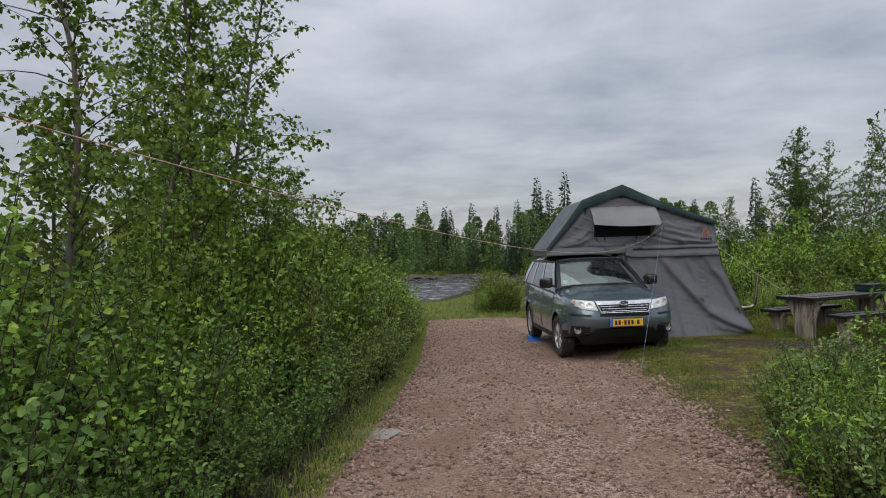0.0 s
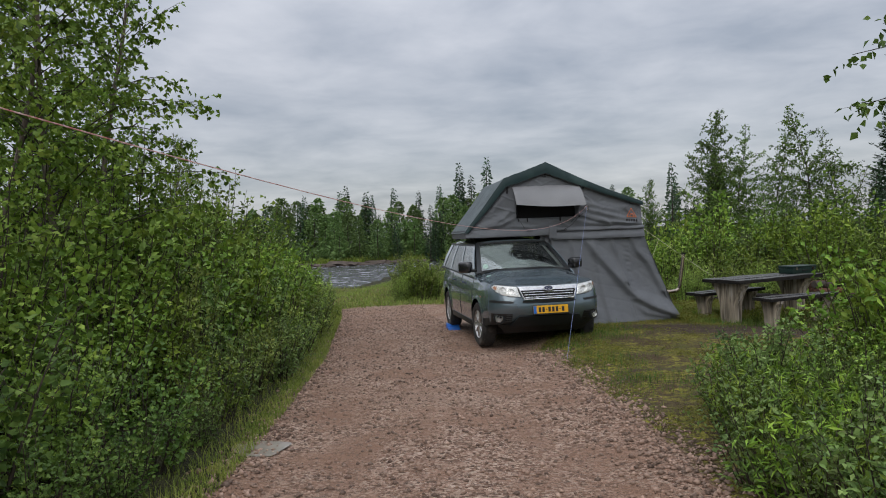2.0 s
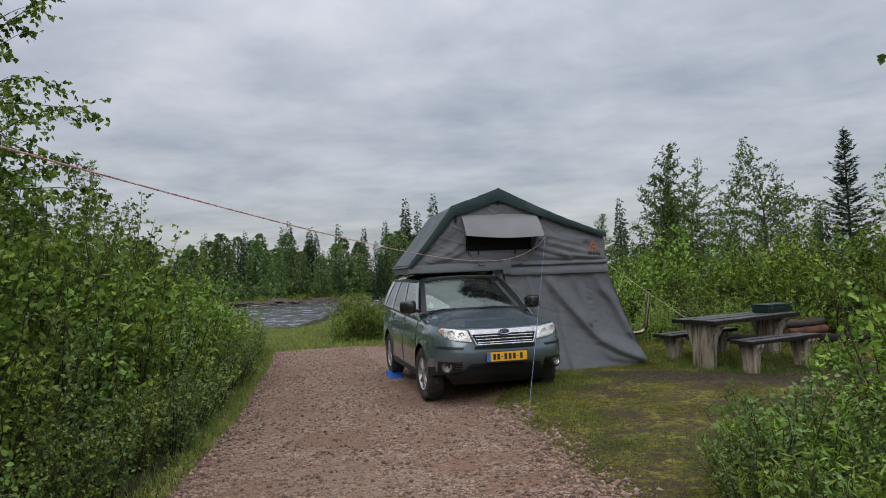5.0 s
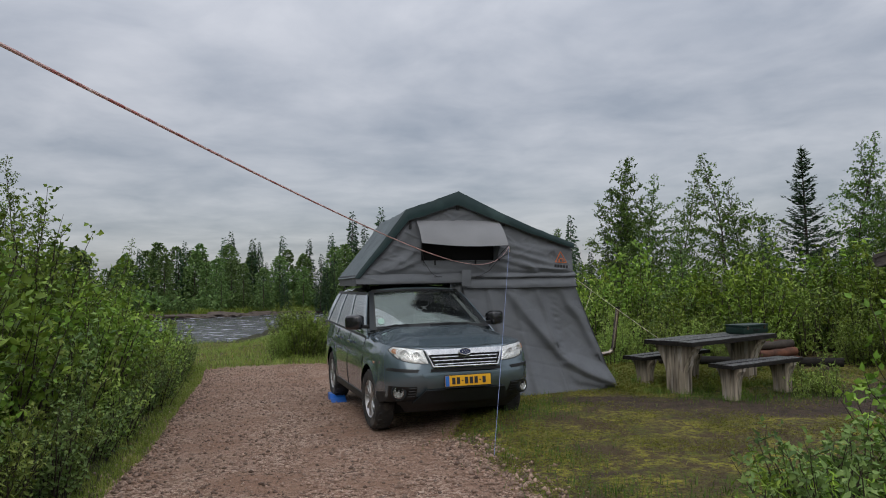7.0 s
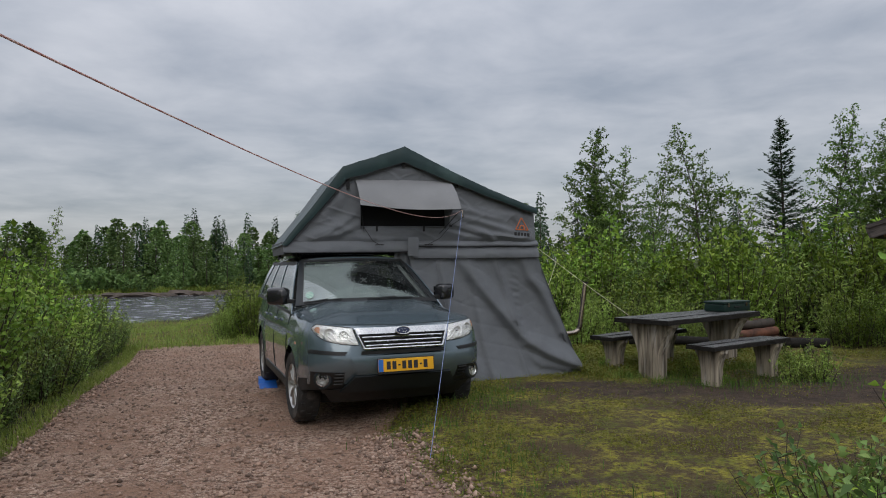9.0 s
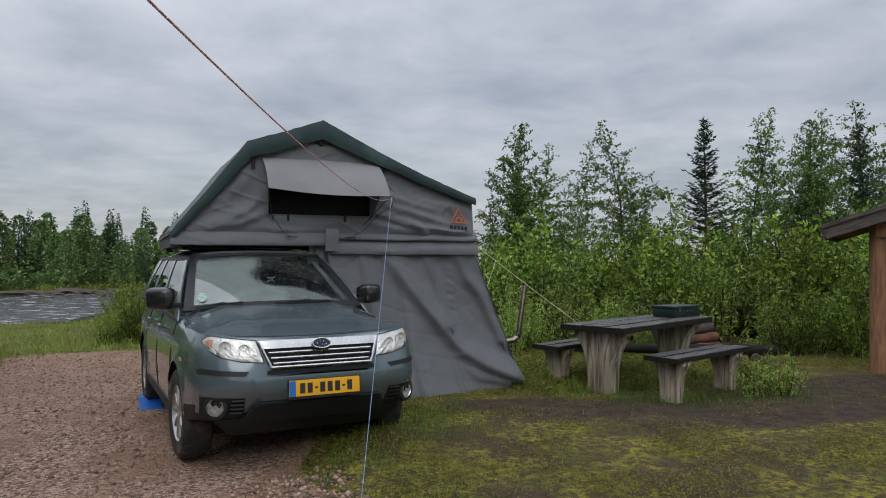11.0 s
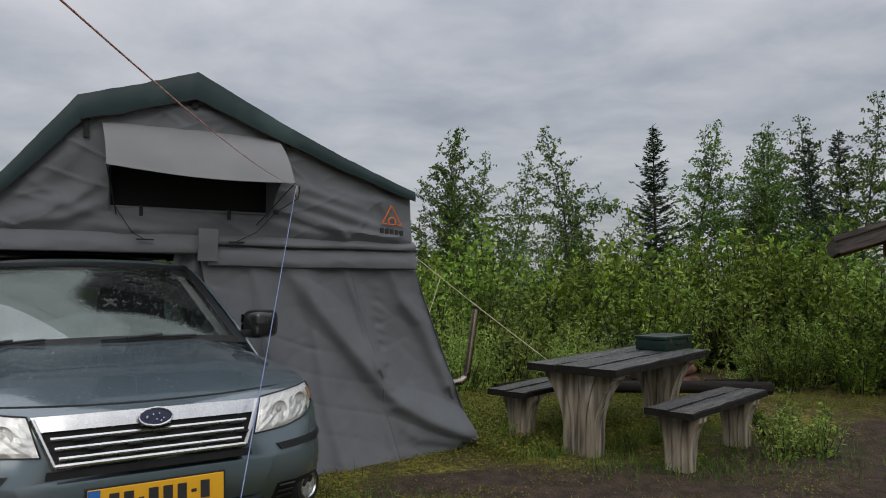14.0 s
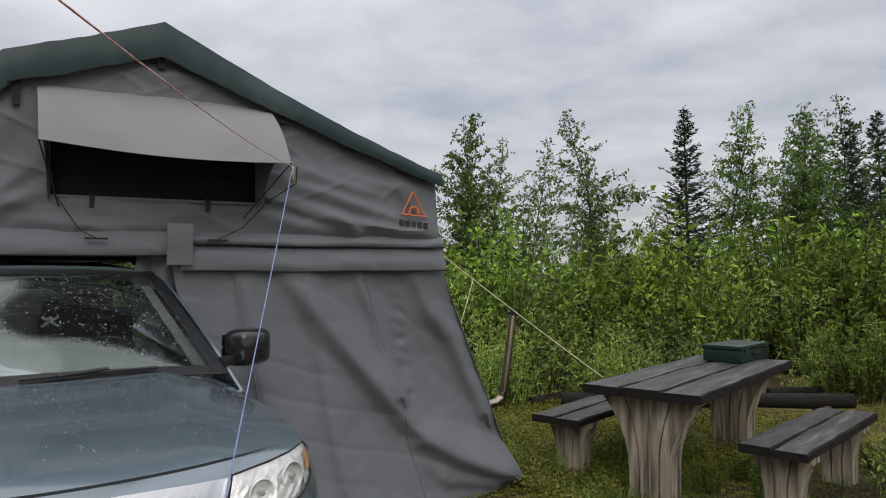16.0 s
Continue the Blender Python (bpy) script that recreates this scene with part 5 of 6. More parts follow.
case = anchor("metal_case", pose(8.14, 12.90, 0.69, 0, 0, 14) @ Matrix.Diagonal((1.1, 1, 1, 1)), "dark green closed metal stove case on the picnic table", "camping stove case")
part("body", boxed((0, 0, 0.052), (0.50, 0.32, 0.100), None, 0.012), BOXGREEN, case, "", True)
part("lid", boxed((0, 0, 0.122), (0.51, 0.33, 0.036), None, 0.012), BOXGREEN, case, "", True)
for x in (-0.17, 0.17):
    part("latch", boxed((x, -0.166, 0.092), (0.035, 0.012, 0.05), None, 0.003), STEEL, case, "steel latch")
part("handle", boxed((0, -0.17, 0.062), (0.12, 0.014, 0.02), None, 0.004), BLACK, case)
for x in (-0.21, 0.21):
    for y in (-0.12, 0.12):
        part("foot", boxed((x, y, 0.001), (0.03, 0.03, 0.006)), BLACK, case)


# ---- logs by the thicket ----
def log(length, r, seed):
    bm = bmesh.new()
    q = random.Random(seed)
    tube(bm, [(length * (k / 6 - 0.5), q.uniform(-0.01, 0.01), q.uniform(-0.01, 0.01)) for k in range(7)], [r * q.uniform(0.92, 1.06) for k in range(7)], 12)
    return bm


k = 0
for row in range(3):
    for j in range(4 - row):
        k += 1
        o = part("firewood_log", log(0.95, 0.075, k), FIREWOOD if k % 4 else BARK, None, "", True)
        x, y = 9.85, 14.25 + 0.16 * j + 0.08 * row
        o.matrix_basis = pose(x, y, ground_at(x, y) + 0.07 + 0.135 * row, k * 40, 0, 12)
        tagged(o, "split brown firewood log stacked near the table", "log", "firewood stack")
for x, y, yaw, ln, rad, up in ((8.85, 13.84, -34.5, 2.85, 0.072, 0.17), (10.85, 14.0, -17, 1.15, 0.058, 0.05), (8.4, 15.2, 8, 1.6, 0.058, 0.05)):
    o = part("fallen_log", log(ln, rad, 9), WOODEDGE, None, "", True)
    o.matrix_basis = pose(x, y, ground_at(x, y) + up, 0, 0, yaw)
    tagged(o, "dark weathered log lying behind the picnic table", "log")
for x, y in ((7.95, 14.46), (9.80, 13.20)):
    o = part("log_stub", log(0.34, 0.065, 4), BARK, None, "", True)
    o.matrix_basis = pose(x, y, ground_at(x, y) + 0.045, 0, 0, 50)
    tagged(o, "short log stub propping up the long log", "log")

# ---- open shelter ----
shelter = anchor("wooden_shelter", pose(9.95, 12.12, -0.05, 0, 0, -57), "brown wooden shelter with a weathered board roof", "shelter")
PITCH = 18.0
slope = pose(0, 0, 1.84, 0, -PITCH, 0)
for x, y in ((0.50, 0.17), (0.76, 1.35), (2.9, 0.35), (2.9, 1.35)):
    bm = bmesh.new()
    tube(bm, [(x, y, -0.1), (x, y, 0.9), (x, y, 1.72 + x * math.tan(radians(PITCH)))], (0.105, 0.095, 0.09), 12)
    part("post", bm, RAWWOOD, shelter, "reddish brown log post", True)
for i in range(5):
    part("roof_board", boxed((1.65, 0.02 + 0.33 * i, 0.05), (3.45, 0.315, 0.03)), GREYWOOD, shelter).matrix_basis = slope
for y, w in ((-0.15, 0.17), (1.55, 0.17)):
    part("barge_board", boxed((1.65, y, -0.035), (3.45, 0.035, w)), GREYWOOD, shelter, "grey barge board").matrix_basis = slope
    part("barge_strip", boxed((1.65, y - 0.03, 0.045), (3.47, 0.03, 0.05)), GREYWOOD, shelter).matrix_basis = slope
part("fascia", boxed((-0.09, 0.70, -0.03), (0.035, 1.72, 0.15)), GREYWOOD, shelter, "grey fascia board").matrix_basis = slope
for y in (0.35, 1.35):
    part("rafter", boxed((1.65, y, -0.06), (3.3, 0.09, 0.13)), RAWWOOD, shelter).matrix_basis = slope
part("beam", boxed((0.56, 0.80, 1.80), (0.14, 1.5, 0.16)), RAWWOOD, shelter)
for i in range(9):
    part("wall_log", boxed((2.9, 0.85, 0.10 + 0.2 * i), (0.16, 1.2, 0.19), None, 0.04), RAWWOOD, shelter, "", True)


# ---- wheel leveller, puddle ----
lev = bmesh.new()
prof = ((-0.26, 0.0), (0.30, 0.0), (0.30, 0.10), (0.06, 0.10), (0.0, 0.055), (-0.22, 0.02))
a = [lev.verts.new((-0.11, p, q)) for p, q in prof]
b2 = [lev.verts.new((0.11, p, q)) for p, q in prof]
lev.faces.new(a)
lev.faces.new(b2[::-1])
for i in range(len(prof)):
    lev.faces.new((a[i], a[(i + 1) % len(prof)], b2[(i + 1) % len(prof)], b2[i]))
lev = part("levelling_block", lev, BLUE)
lev.matrix_basis = pose(2.07, 14.28, ground_at(2.07, 14.28) - 0.01)
tagged(lev, "bright blue plastic levelling ramp under a wheel", "levelling ramp")

pud = bmesh.new()
ring = [pud.verts.new((0.22 * math.cos(k) * (1 + 0.18 * math.sin(3 * k)), 0.24 * math.sin(k) * (1 + 0.2 * math.cos(2 * k + 1)), 0)) for k in steps(0, 2 * math.pi * 29 / 30, 29)]
pud.faces.new(ring)
# pale base colour takes in the sky's reflection on the water
PUDDLE = mat("puddle_water", (0.30, 0.265, 0.225), (0.25, 0.22, 0.185), 4, 0.12, 0, 0.0, 20, 0.8)
pud = part("puddle", pud, PUDDLE)
pud.matrix_basis = pose(-0.40, 6.72, ground_at(-0.40, 6.72) + 0.008)
tagged(pud, "shallow rain puddle on the gravel", "puddle", kind="structure")


# ---- ropes round the tent ----
rope("rope", span((4.22, 12.62, 2.02), (-1.79, -1.95, 2.465), 0.588, 80), 0.0015, ROPERED, "red and white rope stretched from the awning across the track")
rope("cord", span((4.22, 12.62, 2.00), (2.96, 9.72, ground_at(2.96, 9.72) - 0.02), 0.01), 0.0024, ROPEBLUE, "thin blue guy cord pegged in the grass")
rope("guy_rope", span((5.42, 13.2, 1.60), (6.50, 12.72, 0.69), 0.01), 0.0032, ROPEPALE, "pale yellow guy rope from the tent's corner")
rope("guy_rope", span((5.66, 13.09, 1.40), (5.50, 13.0, 1.10), 0.01), 0.003, ROPEPALE, "pale yellow guy rope from the tent's corner")

# ---- car ----
CAR = pose(3.10, 10.98, -0.13, 0, 0, 3.4)
car = anchor("car", CAR, "grey-green metallic estate car parked on the gravel", "car")
PLAN = ((0.0, 0.36), (0.015, 0.50), (0.045, 0.63), (0.09, 0.715), (0.16, 0.785), (0.27, 0.835), (0.45, 0.868), (0.8, 0.888), (1.6, 0.89), (3.6, 0.89), (4.15, 0.872), (4.4, 0.83), (4.52, 0.74), (4.56, 0.55))
AXLES, WR, ARCH = (0.92, 3.535), 0.345, 0.400


def car_half(y):
    return lerp(PLAN, y)


def car_low(y):
    z = lerp(((0, 0.40), (0.3, 0.38), (0.45, 0.35), (1.3, 0.29), (3.1, 0.29), (4.0, 0.30), (4.56, 0.38)), y)
    for a in AXLES:
        if abs(y - a) < ARCH:
            z = max(z, WR + math.sqrt(ARCH ** 2 - (y - a) ** 2))
    return z


def car_shoulder(y):
    return lerp(((0, 0.925), (0.1, 0.958), (0.22, 0.985), (0.4, 0.998), (1.2, 1.04), (2.0, 1.06), (4.2, 1.12), (4.56, 1.08)), y)


def car_crown(y):
    return lerp(((0, 0.95), (0.06, 0.968), (0.12, 0.986), (0.36, 1.045), (0.5, 1.068), (1.0, 1.128), (1.3, 1.16), (1.45, 1.12), (2.0, 1.06), (4.56, 1.10)), y)


def side_width(z):
    return lerp(((0.2, 0.945), (0.35, 0.975), (0.55, 1.0), (0.75, 0.992), (0.9, 0.965), (1.02, 0.93), (1.12, 0.905)), z)


def nose(z):
    return 0.11 * max(0.0, (z - 0.58) / 0.40) ** 1.8 + 0.22 * max(0.0, (0.66 - z) / 0.30) ** 1.4


def lean(y, z):
    return y + nose(z) * max(0.0, 1 - y / 1.1)


def top_z(x, y):
    w = car_half(y) * side_width(car_shoulder(y))
    u = min(1.0, abs(x) / w)
    zs, zc = car_shoulder(y), car_crown(y)
    return zs + (zc - zs) * (1 - u ** 3.2)


def section(y):
    pts = []
    lo, hi, w = car_low(y), car_shoulder(y), car_half(y)
    for k in range(11):
        z = lo + (hi - lo) * k / 10
        crease = 0.010 * math.exp(-((z - 0.86) / 0.035) ** 2) - 0.006 * math.exp(-((z - 0.50) / 0.05) ** 2)
        flare = sum(0.016 * math.exp(-((math.hypot(y - a, z - WR) - ARCH) / 0.05) ** 2) for a in AXLES)
        pts.append((w * side_width(z) + crease + flare - (0.012 if k == 10 else 0), lean(y, z), z))
    e = pts[-1][0]
    for k in range(1, 10):
        x = e * (1 - k / 9)
        z = top_z(x, y)
        pts.append((x, lean(y, z), z))
    return pts


stations = sorted(set([0, 0.015, 0.045, 0.09, 0.12, 0.16, 0.2, 0.27, 0.36, 0.45] + steps(0.5, 4.3, 76) + [a + ARCH * math.cos(math.pi * k / 18) for a in AXLES for k in range(19)] + [4.4, 4.46, 4.52, 4.56]))
bm = bmesh.new()
loops = []
for y in stations:
    s = section(y)
    full = [(-x, yy, z) for x, yy, z in s] + [(x, yy, z) for x, yy, z in s[-2::-1]]
    loops.append([bm.verts.new(p) for p in full])
for p, q in zip(loops, loops[1:]):
    for j in range(len(p) - 1):
        bm.faces.new((p[j], q[j], q[j + 1], p[j + 1]))
bm.faces.new(loops[0])
bm.faces.new(loops[-1][::-1])
body = part("body", bm, PAINT, car, "", True)
body.data.materials.append(SHADEPAINT)
# low front faces take the darkened paint in place of real shade
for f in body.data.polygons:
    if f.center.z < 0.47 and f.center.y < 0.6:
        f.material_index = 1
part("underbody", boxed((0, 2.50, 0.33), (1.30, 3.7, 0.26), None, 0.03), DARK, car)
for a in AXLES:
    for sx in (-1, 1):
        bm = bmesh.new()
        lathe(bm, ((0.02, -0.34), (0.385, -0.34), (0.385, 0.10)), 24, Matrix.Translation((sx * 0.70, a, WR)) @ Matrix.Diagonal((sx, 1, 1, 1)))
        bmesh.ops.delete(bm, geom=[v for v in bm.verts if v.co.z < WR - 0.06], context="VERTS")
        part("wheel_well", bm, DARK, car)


def yfront(x, z):
    """Where the front skin lies."""
    inv = [(w, y) for y, w in PLAN[:9]]
    return lean(lerp(inv, abs(x) / side_width(z)), z)


def patch(corners, off, thick, nu=10, nv=5):
    """A panel on the front skin, from four (x, z) corners: bottom left, bottom right, top right, top left."""
    bm = bmesh.new()
    a, b2, c, d = corners

    def f(u, v):
        x = (a[0] * (1 - u) + b2[0] * u) * (1 - v) + (d[0] * (1 - u) + c[0] * u) * v
        z = (a[1] * (1 - u) + b2[1] * u) * (1 - v) + (d[1] * (1 - u) + c[1] * u) * v
        return Vector((x, yfront(x, z) - off, z))

    return sheet(bm, f, steps(0, 1, nu), steps(0, 1, nv), thick)


def mirrored(corners, s):
    return corners if s > 0 else tuple((-x, z) for x, z in (corners[1], corners[0], corners[3], corners[2]))


# bonnet as its own panel
bm = bmesh.new()


def bonnet(u, v):
    y = 0.150 + 0.05 * u ** 4 * (1 - v) + v * 1.10 + 0.10 * (1 - u * u) * (v - 0.4) - 0.05 * (1 - u * u) * (1 - v)
    w = lerp(((0.0, 0.695), (0.2, 0.735), (1.0, 0.775)), v)
    x = u * w
    z = top_z(x, y) + 0.006 - 0.006 * u ** 8 + 0.010 * math.exp(-((abs(u) - 0.62) / 0.10) ** 2) * min(1, v * 2)
    return Vector((x, lean(y, z), z))


sheet(bm, bonnet, steps(-1, 1, 28), steps(0, 1, 24), 0.004)
part("bonnet", bm, PAINT, car, "wet grey-green bonnet", True)
bm = bmesh.new()
for s in (-1, 1):
    tube(bm, [bonnet(s, v) + Vector((s * 0.003, 0, -0.006)) for v in steps(0.04, 1, 20)], 0.0028, 5)
tube(bm, [bonnet(u, 0) + Vector((0, -0.003, -0.008)) for u in steps(-0.97, 0.97, 20)], 0.0045, 5)
part("bonnet_gap", bm, DARK, car)

# grille
G = ((-0.370, 0.772), (0.370, 0.772), (0.442, 0.945), (-0.442, 0.945))
grille = part("grille", patch(G, 0.004, 0.006, 14, 5), DARK, car, "black grille with chrome slats")


def on_front(x, z, off):
    return Vector((x, yfront(x, z) - off, z))


def quad_line(corners, u0, v0, u1, v1, n, off):
    a, b2, c, d = corners
    out = []
    for k in range(n + 1):
        u, v = u0 + (u1 - u0) * k / n, v0 + (v1 - v0) * k / n
        x = (a[0] * (1 - u) + b2[0] * u) * (1 - v) + (d[0] * (1 - u) + c[0] * u) * v
        z = (a[1] * (1 - u) + b2[1] * u) * (1 - v) + (d[1] * (1 - u) + c[1] * u) * v
        out.append(on_front(x, z, off))
    return out


part("top_bar", patch(((-0.428, 0.900), (0.428, 0.900), (0.448, 0.955), (-0.448, 0.955)), 0.020, 0.014, 16, 3), CHROME, grille, "chrome bar", True)
for u0, v0, u1, v1, n in ((0, 0, 1, 0, 16), (0, 0, 0, 1, 6), (1, 0, 1, 1, 6)):
    bm = bmesh.new()
    tube(bm, quad_line(G, u0, v0, u1, v1, n, 0.014), 0.011, 8)
    part("frame_bar", bm, CHROME, grille, "chrome frame", True)
for v in (0.14, 0.35, 0.56):
    bm = bmesh.new()
    p = quad_line(G, 0.035, v, 0.965, v, 16, 0.012)
    sheet(bm, lambda i, j: p[int(i)] + Vector((0, -0.007 * math.sin(3.14 * j), 0.018 * (j - 0.5))), list(range(17)), steps(0, 1, 3), 0.004)
    part("slat", bm, CHROME, grille, "chrome slat", True)
# dark steps that break the slats' lower edges
for v in (0.14, 0.35, 0.56):
    for k in range(5):
        u = 0.13 + 0.185 * k + (0.05 if v == 0.35 else 0)
        bm = bmesh.new()
        tube(bm, [p + Vector((0, 0, -0.008)) for p in quad_line(G, u, v, u + 0.07, v, 3, 0.021)], 0.0052, 6)
        part("slat_notch", bm, DARK, grille)
badge = part("badge", patch(((-0.058, 0.890), (0.058, 0.890), (0.058, 0.950), (-0.058, 0.950)), 0.024, 0.004, 8, 4), CHROME, grille)
bm = bmesh.new()
bmesh.ops.create_circle(bm, cap_ends=True, segments=28, radius=1)
for v in bm.verts:
    v.co = on_front(v.co.x * 0.066, 0.922 + v.co.y * 0.034, 0.034)
bmesh.ops.solidify(bm, geom=bm.faces[:], thickness=0.008)
part("badge_oval", bm, BADGE, grille, "dark blue oval badge")
bm = bmesh.new()
tube(bm, [on_front(0.066 * math.cos(k), 0.922 + 0.034 * math.sin(k), 0.036) for k in steps(0, 2 * math.pi, 28)], 0.005, 6, False)
part("badge_ring", bm, CHROME, grille, "", True)

for i, (x, z) in enumerate(((-0.034, 0.0), (-0.010, 0.010), (0.014, 0.012), (0.002, -0.010), (0.030, -0.006), (0.020, -0.016))):
    bm = bmesh.new()
    bmesh.ops.create_icosphere(bm, subdivisions=1, radius=0.0075 if i == 0 else 0.005)
    bm.transform(Matrix.Translation(on_front(x, 0.922 + z, 0.044)))
    part("badge_stud", bm, CHROME, grille)
# headlights
LOWER = ((0.41, 0.806), (0.56, 0.818), (0.69, 0.846), (0.75, 0.880), (0.80, 0.935))
UPPER = ((0.41, 0.950), (0.46, 0.956), (0.62, 0.976), (0.74, 0.988), (0.80, 0.984))


def lamp_at(s, u, v, off):
    """A point of the headlight: u runs outwards from the grille, v upwards."""
    x = (0.414 + 0.046 * v) * (1 - u) + (0.752 + 0.036 * math.sin(math.pi * min(1, v * 0.9 + 0.1))) * u
    z = lerp(LOWER, x) * (1 - v) + lerp(UPPER, x) * v
    return on_front(s * x, z, off)


for s in (-1, 1):
    jag = random.Random(31)
    bm = bmesh.new()
    sheet(bm, lambda u, v: lamp_at(s, u, v, 0.002 + (jag.uniform(0, 0.009) if 0.04 < u < 0.96 and 0.1 < v < 0.9 else 0)), steps(0, 1, 17), steps(0, 1, 8), 0.003)
    lamp = part("headlight", bm, REFLECTOR, car, "clear headlight with silver reflector")
    bm = bmesh.new()
    sheet(bm, lambda u, v: lamp_at(s, u, v, 0.008 + 0.022 * (math.sin(math.pi * u) * math.sin(math.pi * v)) ** 0.35), steps(0, 1, 20), steps(0, 1, 10), 0.002)
    part("lens", bm, LENS, lamp, "", True).visible_shadow = False
    for u, v, r, turn_out in ((0.30, 0.52, 0.040, 12), (0.63, 0.54, 0.044, 26)):
        at = Matrix.Translation(lamp_at(s, u, v, 0.006)) @ pose(0, 0, 0, 0, 0, -90 + s * turn_out)
        bm = bmesh.new()
        lathe(bm, ((0.012, -0.004), (r * 0.55, 0.0), (r * 0.85, 0.006), (r, 0.013), (r * 1.07, 0.010)), 28, at)
        part("bowl", bm, REFLECTOR, lamp, "round reflector bowl", True)
        bm = bmesh.new()
        lathe(bm, ((0.001, 0.018), (0.010, 0.015), (0.012, -0.004)), 10, at)
        part("bulb", bm, ALLOY, lamp, "", True)
    bm = bmesh.new()
    sheet(bm, lambda u, v: lamp_at(s, u, v, 0.020), steps(0.86, 0.95, 3), steps(0.34, 0.80, 4), 0.004)
    part("indicator", bm, AMBER, lamp, "amber indicator", True)
    edge = [lamp_at(s, u, 0, 0.007) for u in steps(0, 1, 16)] + [lamp_at(s, 1, v, 0.007) for v in steps(0.1, 1, 8)] + [lamp_at(s, u, 1, 0.007) for u in steps(0.95, 0, 16)] + [lamp_at(s, 0, v, 0.007) for v in steps(0.9, 0, 6)]
    bm = bmesh.new()
    tube(bm, edge, 0.0035, 5)
    part("rim_seal", bm, BLACK, lamp)

# bumper details
bumper = part("bumper", patch(((-0.40, 0.722), (0.40, 0.722), (0.395, 0.752), (-0.395, 0.752)), 0.002, 0.006, 14, 2), DARK, car, "front bumper with dark openings")
part("bumper_bar", patch(((-0.43, 0.540), (0.43, 0.540), (0.500, 0.712), (-0.500, 0.712)), 0.026, 0.030, 16, 4), PAINT, bumper, "body-coloured bumper panel", True)
part("lower_fascia", patch(((-0.56, 0.385), (0.56, 0.385), (0.45, 0.536), (-0.45, 0.536)), 0.020, 0.022, 20, 5), SHADEPAINT, bumper, "lower bumper panel in paint darkened for shade", True)
part("intake", patch(((-0.44, 0.440), (0.44, 0.440), (0.43, 0.500), (-0.43, 0.500)), 0.025, 0.006, 16, 3), DARK, bumper, "dark air intake")
bm = bmesh.new()
tube(bm, quad_line(((-0.43, 0.440), (0.43, 0.440), (0.43, 0.500), (-0.43, 0.500)), 0.5, 0.0, 0.5, 1.0, 4, 0.022), 0.014, 6)
part("intake_bar", bm, SHADEPAINT, bumper)
part("lip", patch(((-0.70, 0.365), (0.70, 0.365), (0.72, 0.405), (-0.72, 0.405)), 0.004, 0.008, 24, 3), BLACK, bumper, "black lower lip", True)
part("air_dam", patch(((-0.60, 0.262), (0.60, 0.262), (0.69, 0.375), (-0.69, 0.375)), -0.004, 0.008, 24, 3), BLACK, bumper, "black air dam under the bumper", True)
for s in (-1, 1):
    part("side_strip", patch(mirrored(((0.545, 0.722), (0.828, 0.735), (0.835, 0.772), (0.520, 0.752)), s), 0.010, 0.012, 8, 2), BLACK, bumper, "black bumper strip", True)
    part("fog_recess", patch(mirrored(((0.530, 0.415), (0.80, 0.405), (0.815, 0.575), (0.540, 0.565)), s), 0.004, 0.008, 8, 4), BLACK, bumper, "", True)
    for k in range(4):
        bm = bmesh.new()
        tube(bm, [on_front(s * x, 0.455 + 0.032 * k, 0.012) for x in steps(0.545, 0.625, 4)], 0.007, 5)
        part("louvre", bm, BLACK, bumper)
    fog = Matrix.Translation(on_front(s * 0.715, 0.505, 0.004)) @ pose(0, 0, 0, 0, 0, -90 + s * 30)
    bm = bmesh.new()
    lathe(bm, ((0.092, -0.01), (0.082, 0.020), (0.062, 0.024), (0.054, 0.010)), 28, fog)
    part("fog_surround", bm, SHADEPAINT, bumper, "", True)
    bm = bmesh.new()
    lathe(bm, ((0.001, 0.012), (0.014, 0.010), (0.016, -0.004), (0.036, 0.002), (0.050, 0.014)), 24, fog)
    part("fog_lamp", bm, REFLECTOR, bumper, "round clear fog lamp", True)
    bm = bmesh.new()
    lathe(bm, ((0.001, 0.026), (0.034, 0.024), (0.050, 0.018)), 24, fog)
    part("fog_lens", bm, LENS, bumper, "", True)
    bm = bmesh.new()
    lathe(bm, ((0.049, 0.014), (0.055, 0.024), (0.061, 0.023)), 24, fog)
    part("fog_ring", bm, CHROME, bumper, "", True)

# number plate: plain bars only
plate = part("number_plate", boxed((0, -0.036, 0.622), (0.52, 0.008, 0.112), pose(0, 0, 0, -4, 0, 0), 0.003), PLATE, car, "yellow number plate with dark bars")
part("plate_holder", boxed((0, -0.029, 0.615), (0.535, 0.010, 0.140), pose(0, 0, 0, -4, 0, 0), 0.003), BLACK, plate)
part("blue_strip", boxed((-0.237, -0.042, 0.622), (0.044, 0.004, 0.108), pose(0, 0, 0, -4, 0, 0)), PLATEBLUE, plate)
for i, x in enumerate((-0.165, -0.112, -0.020, 0.035, 0.090, 0.182)):
    part("plate_bar", boxed((x, -0.042, 0.622), (0.036, 0.004, 0.070), pose(0, 0, 0, -4, 0, 0)), INK, plate)
for x in (-0.066, 0.137):
    part("plate_bar", boxed((x, -0.042, 0.622), (0.020, 0.004, 0.012), pose(0, 0, 0, -4, 0, 0)), INK, plate)
part("holder_text_bar", boxed((-0.02, -0.036, 0.553), (0.36, 0.004, 0.010)), WHITE, plate)


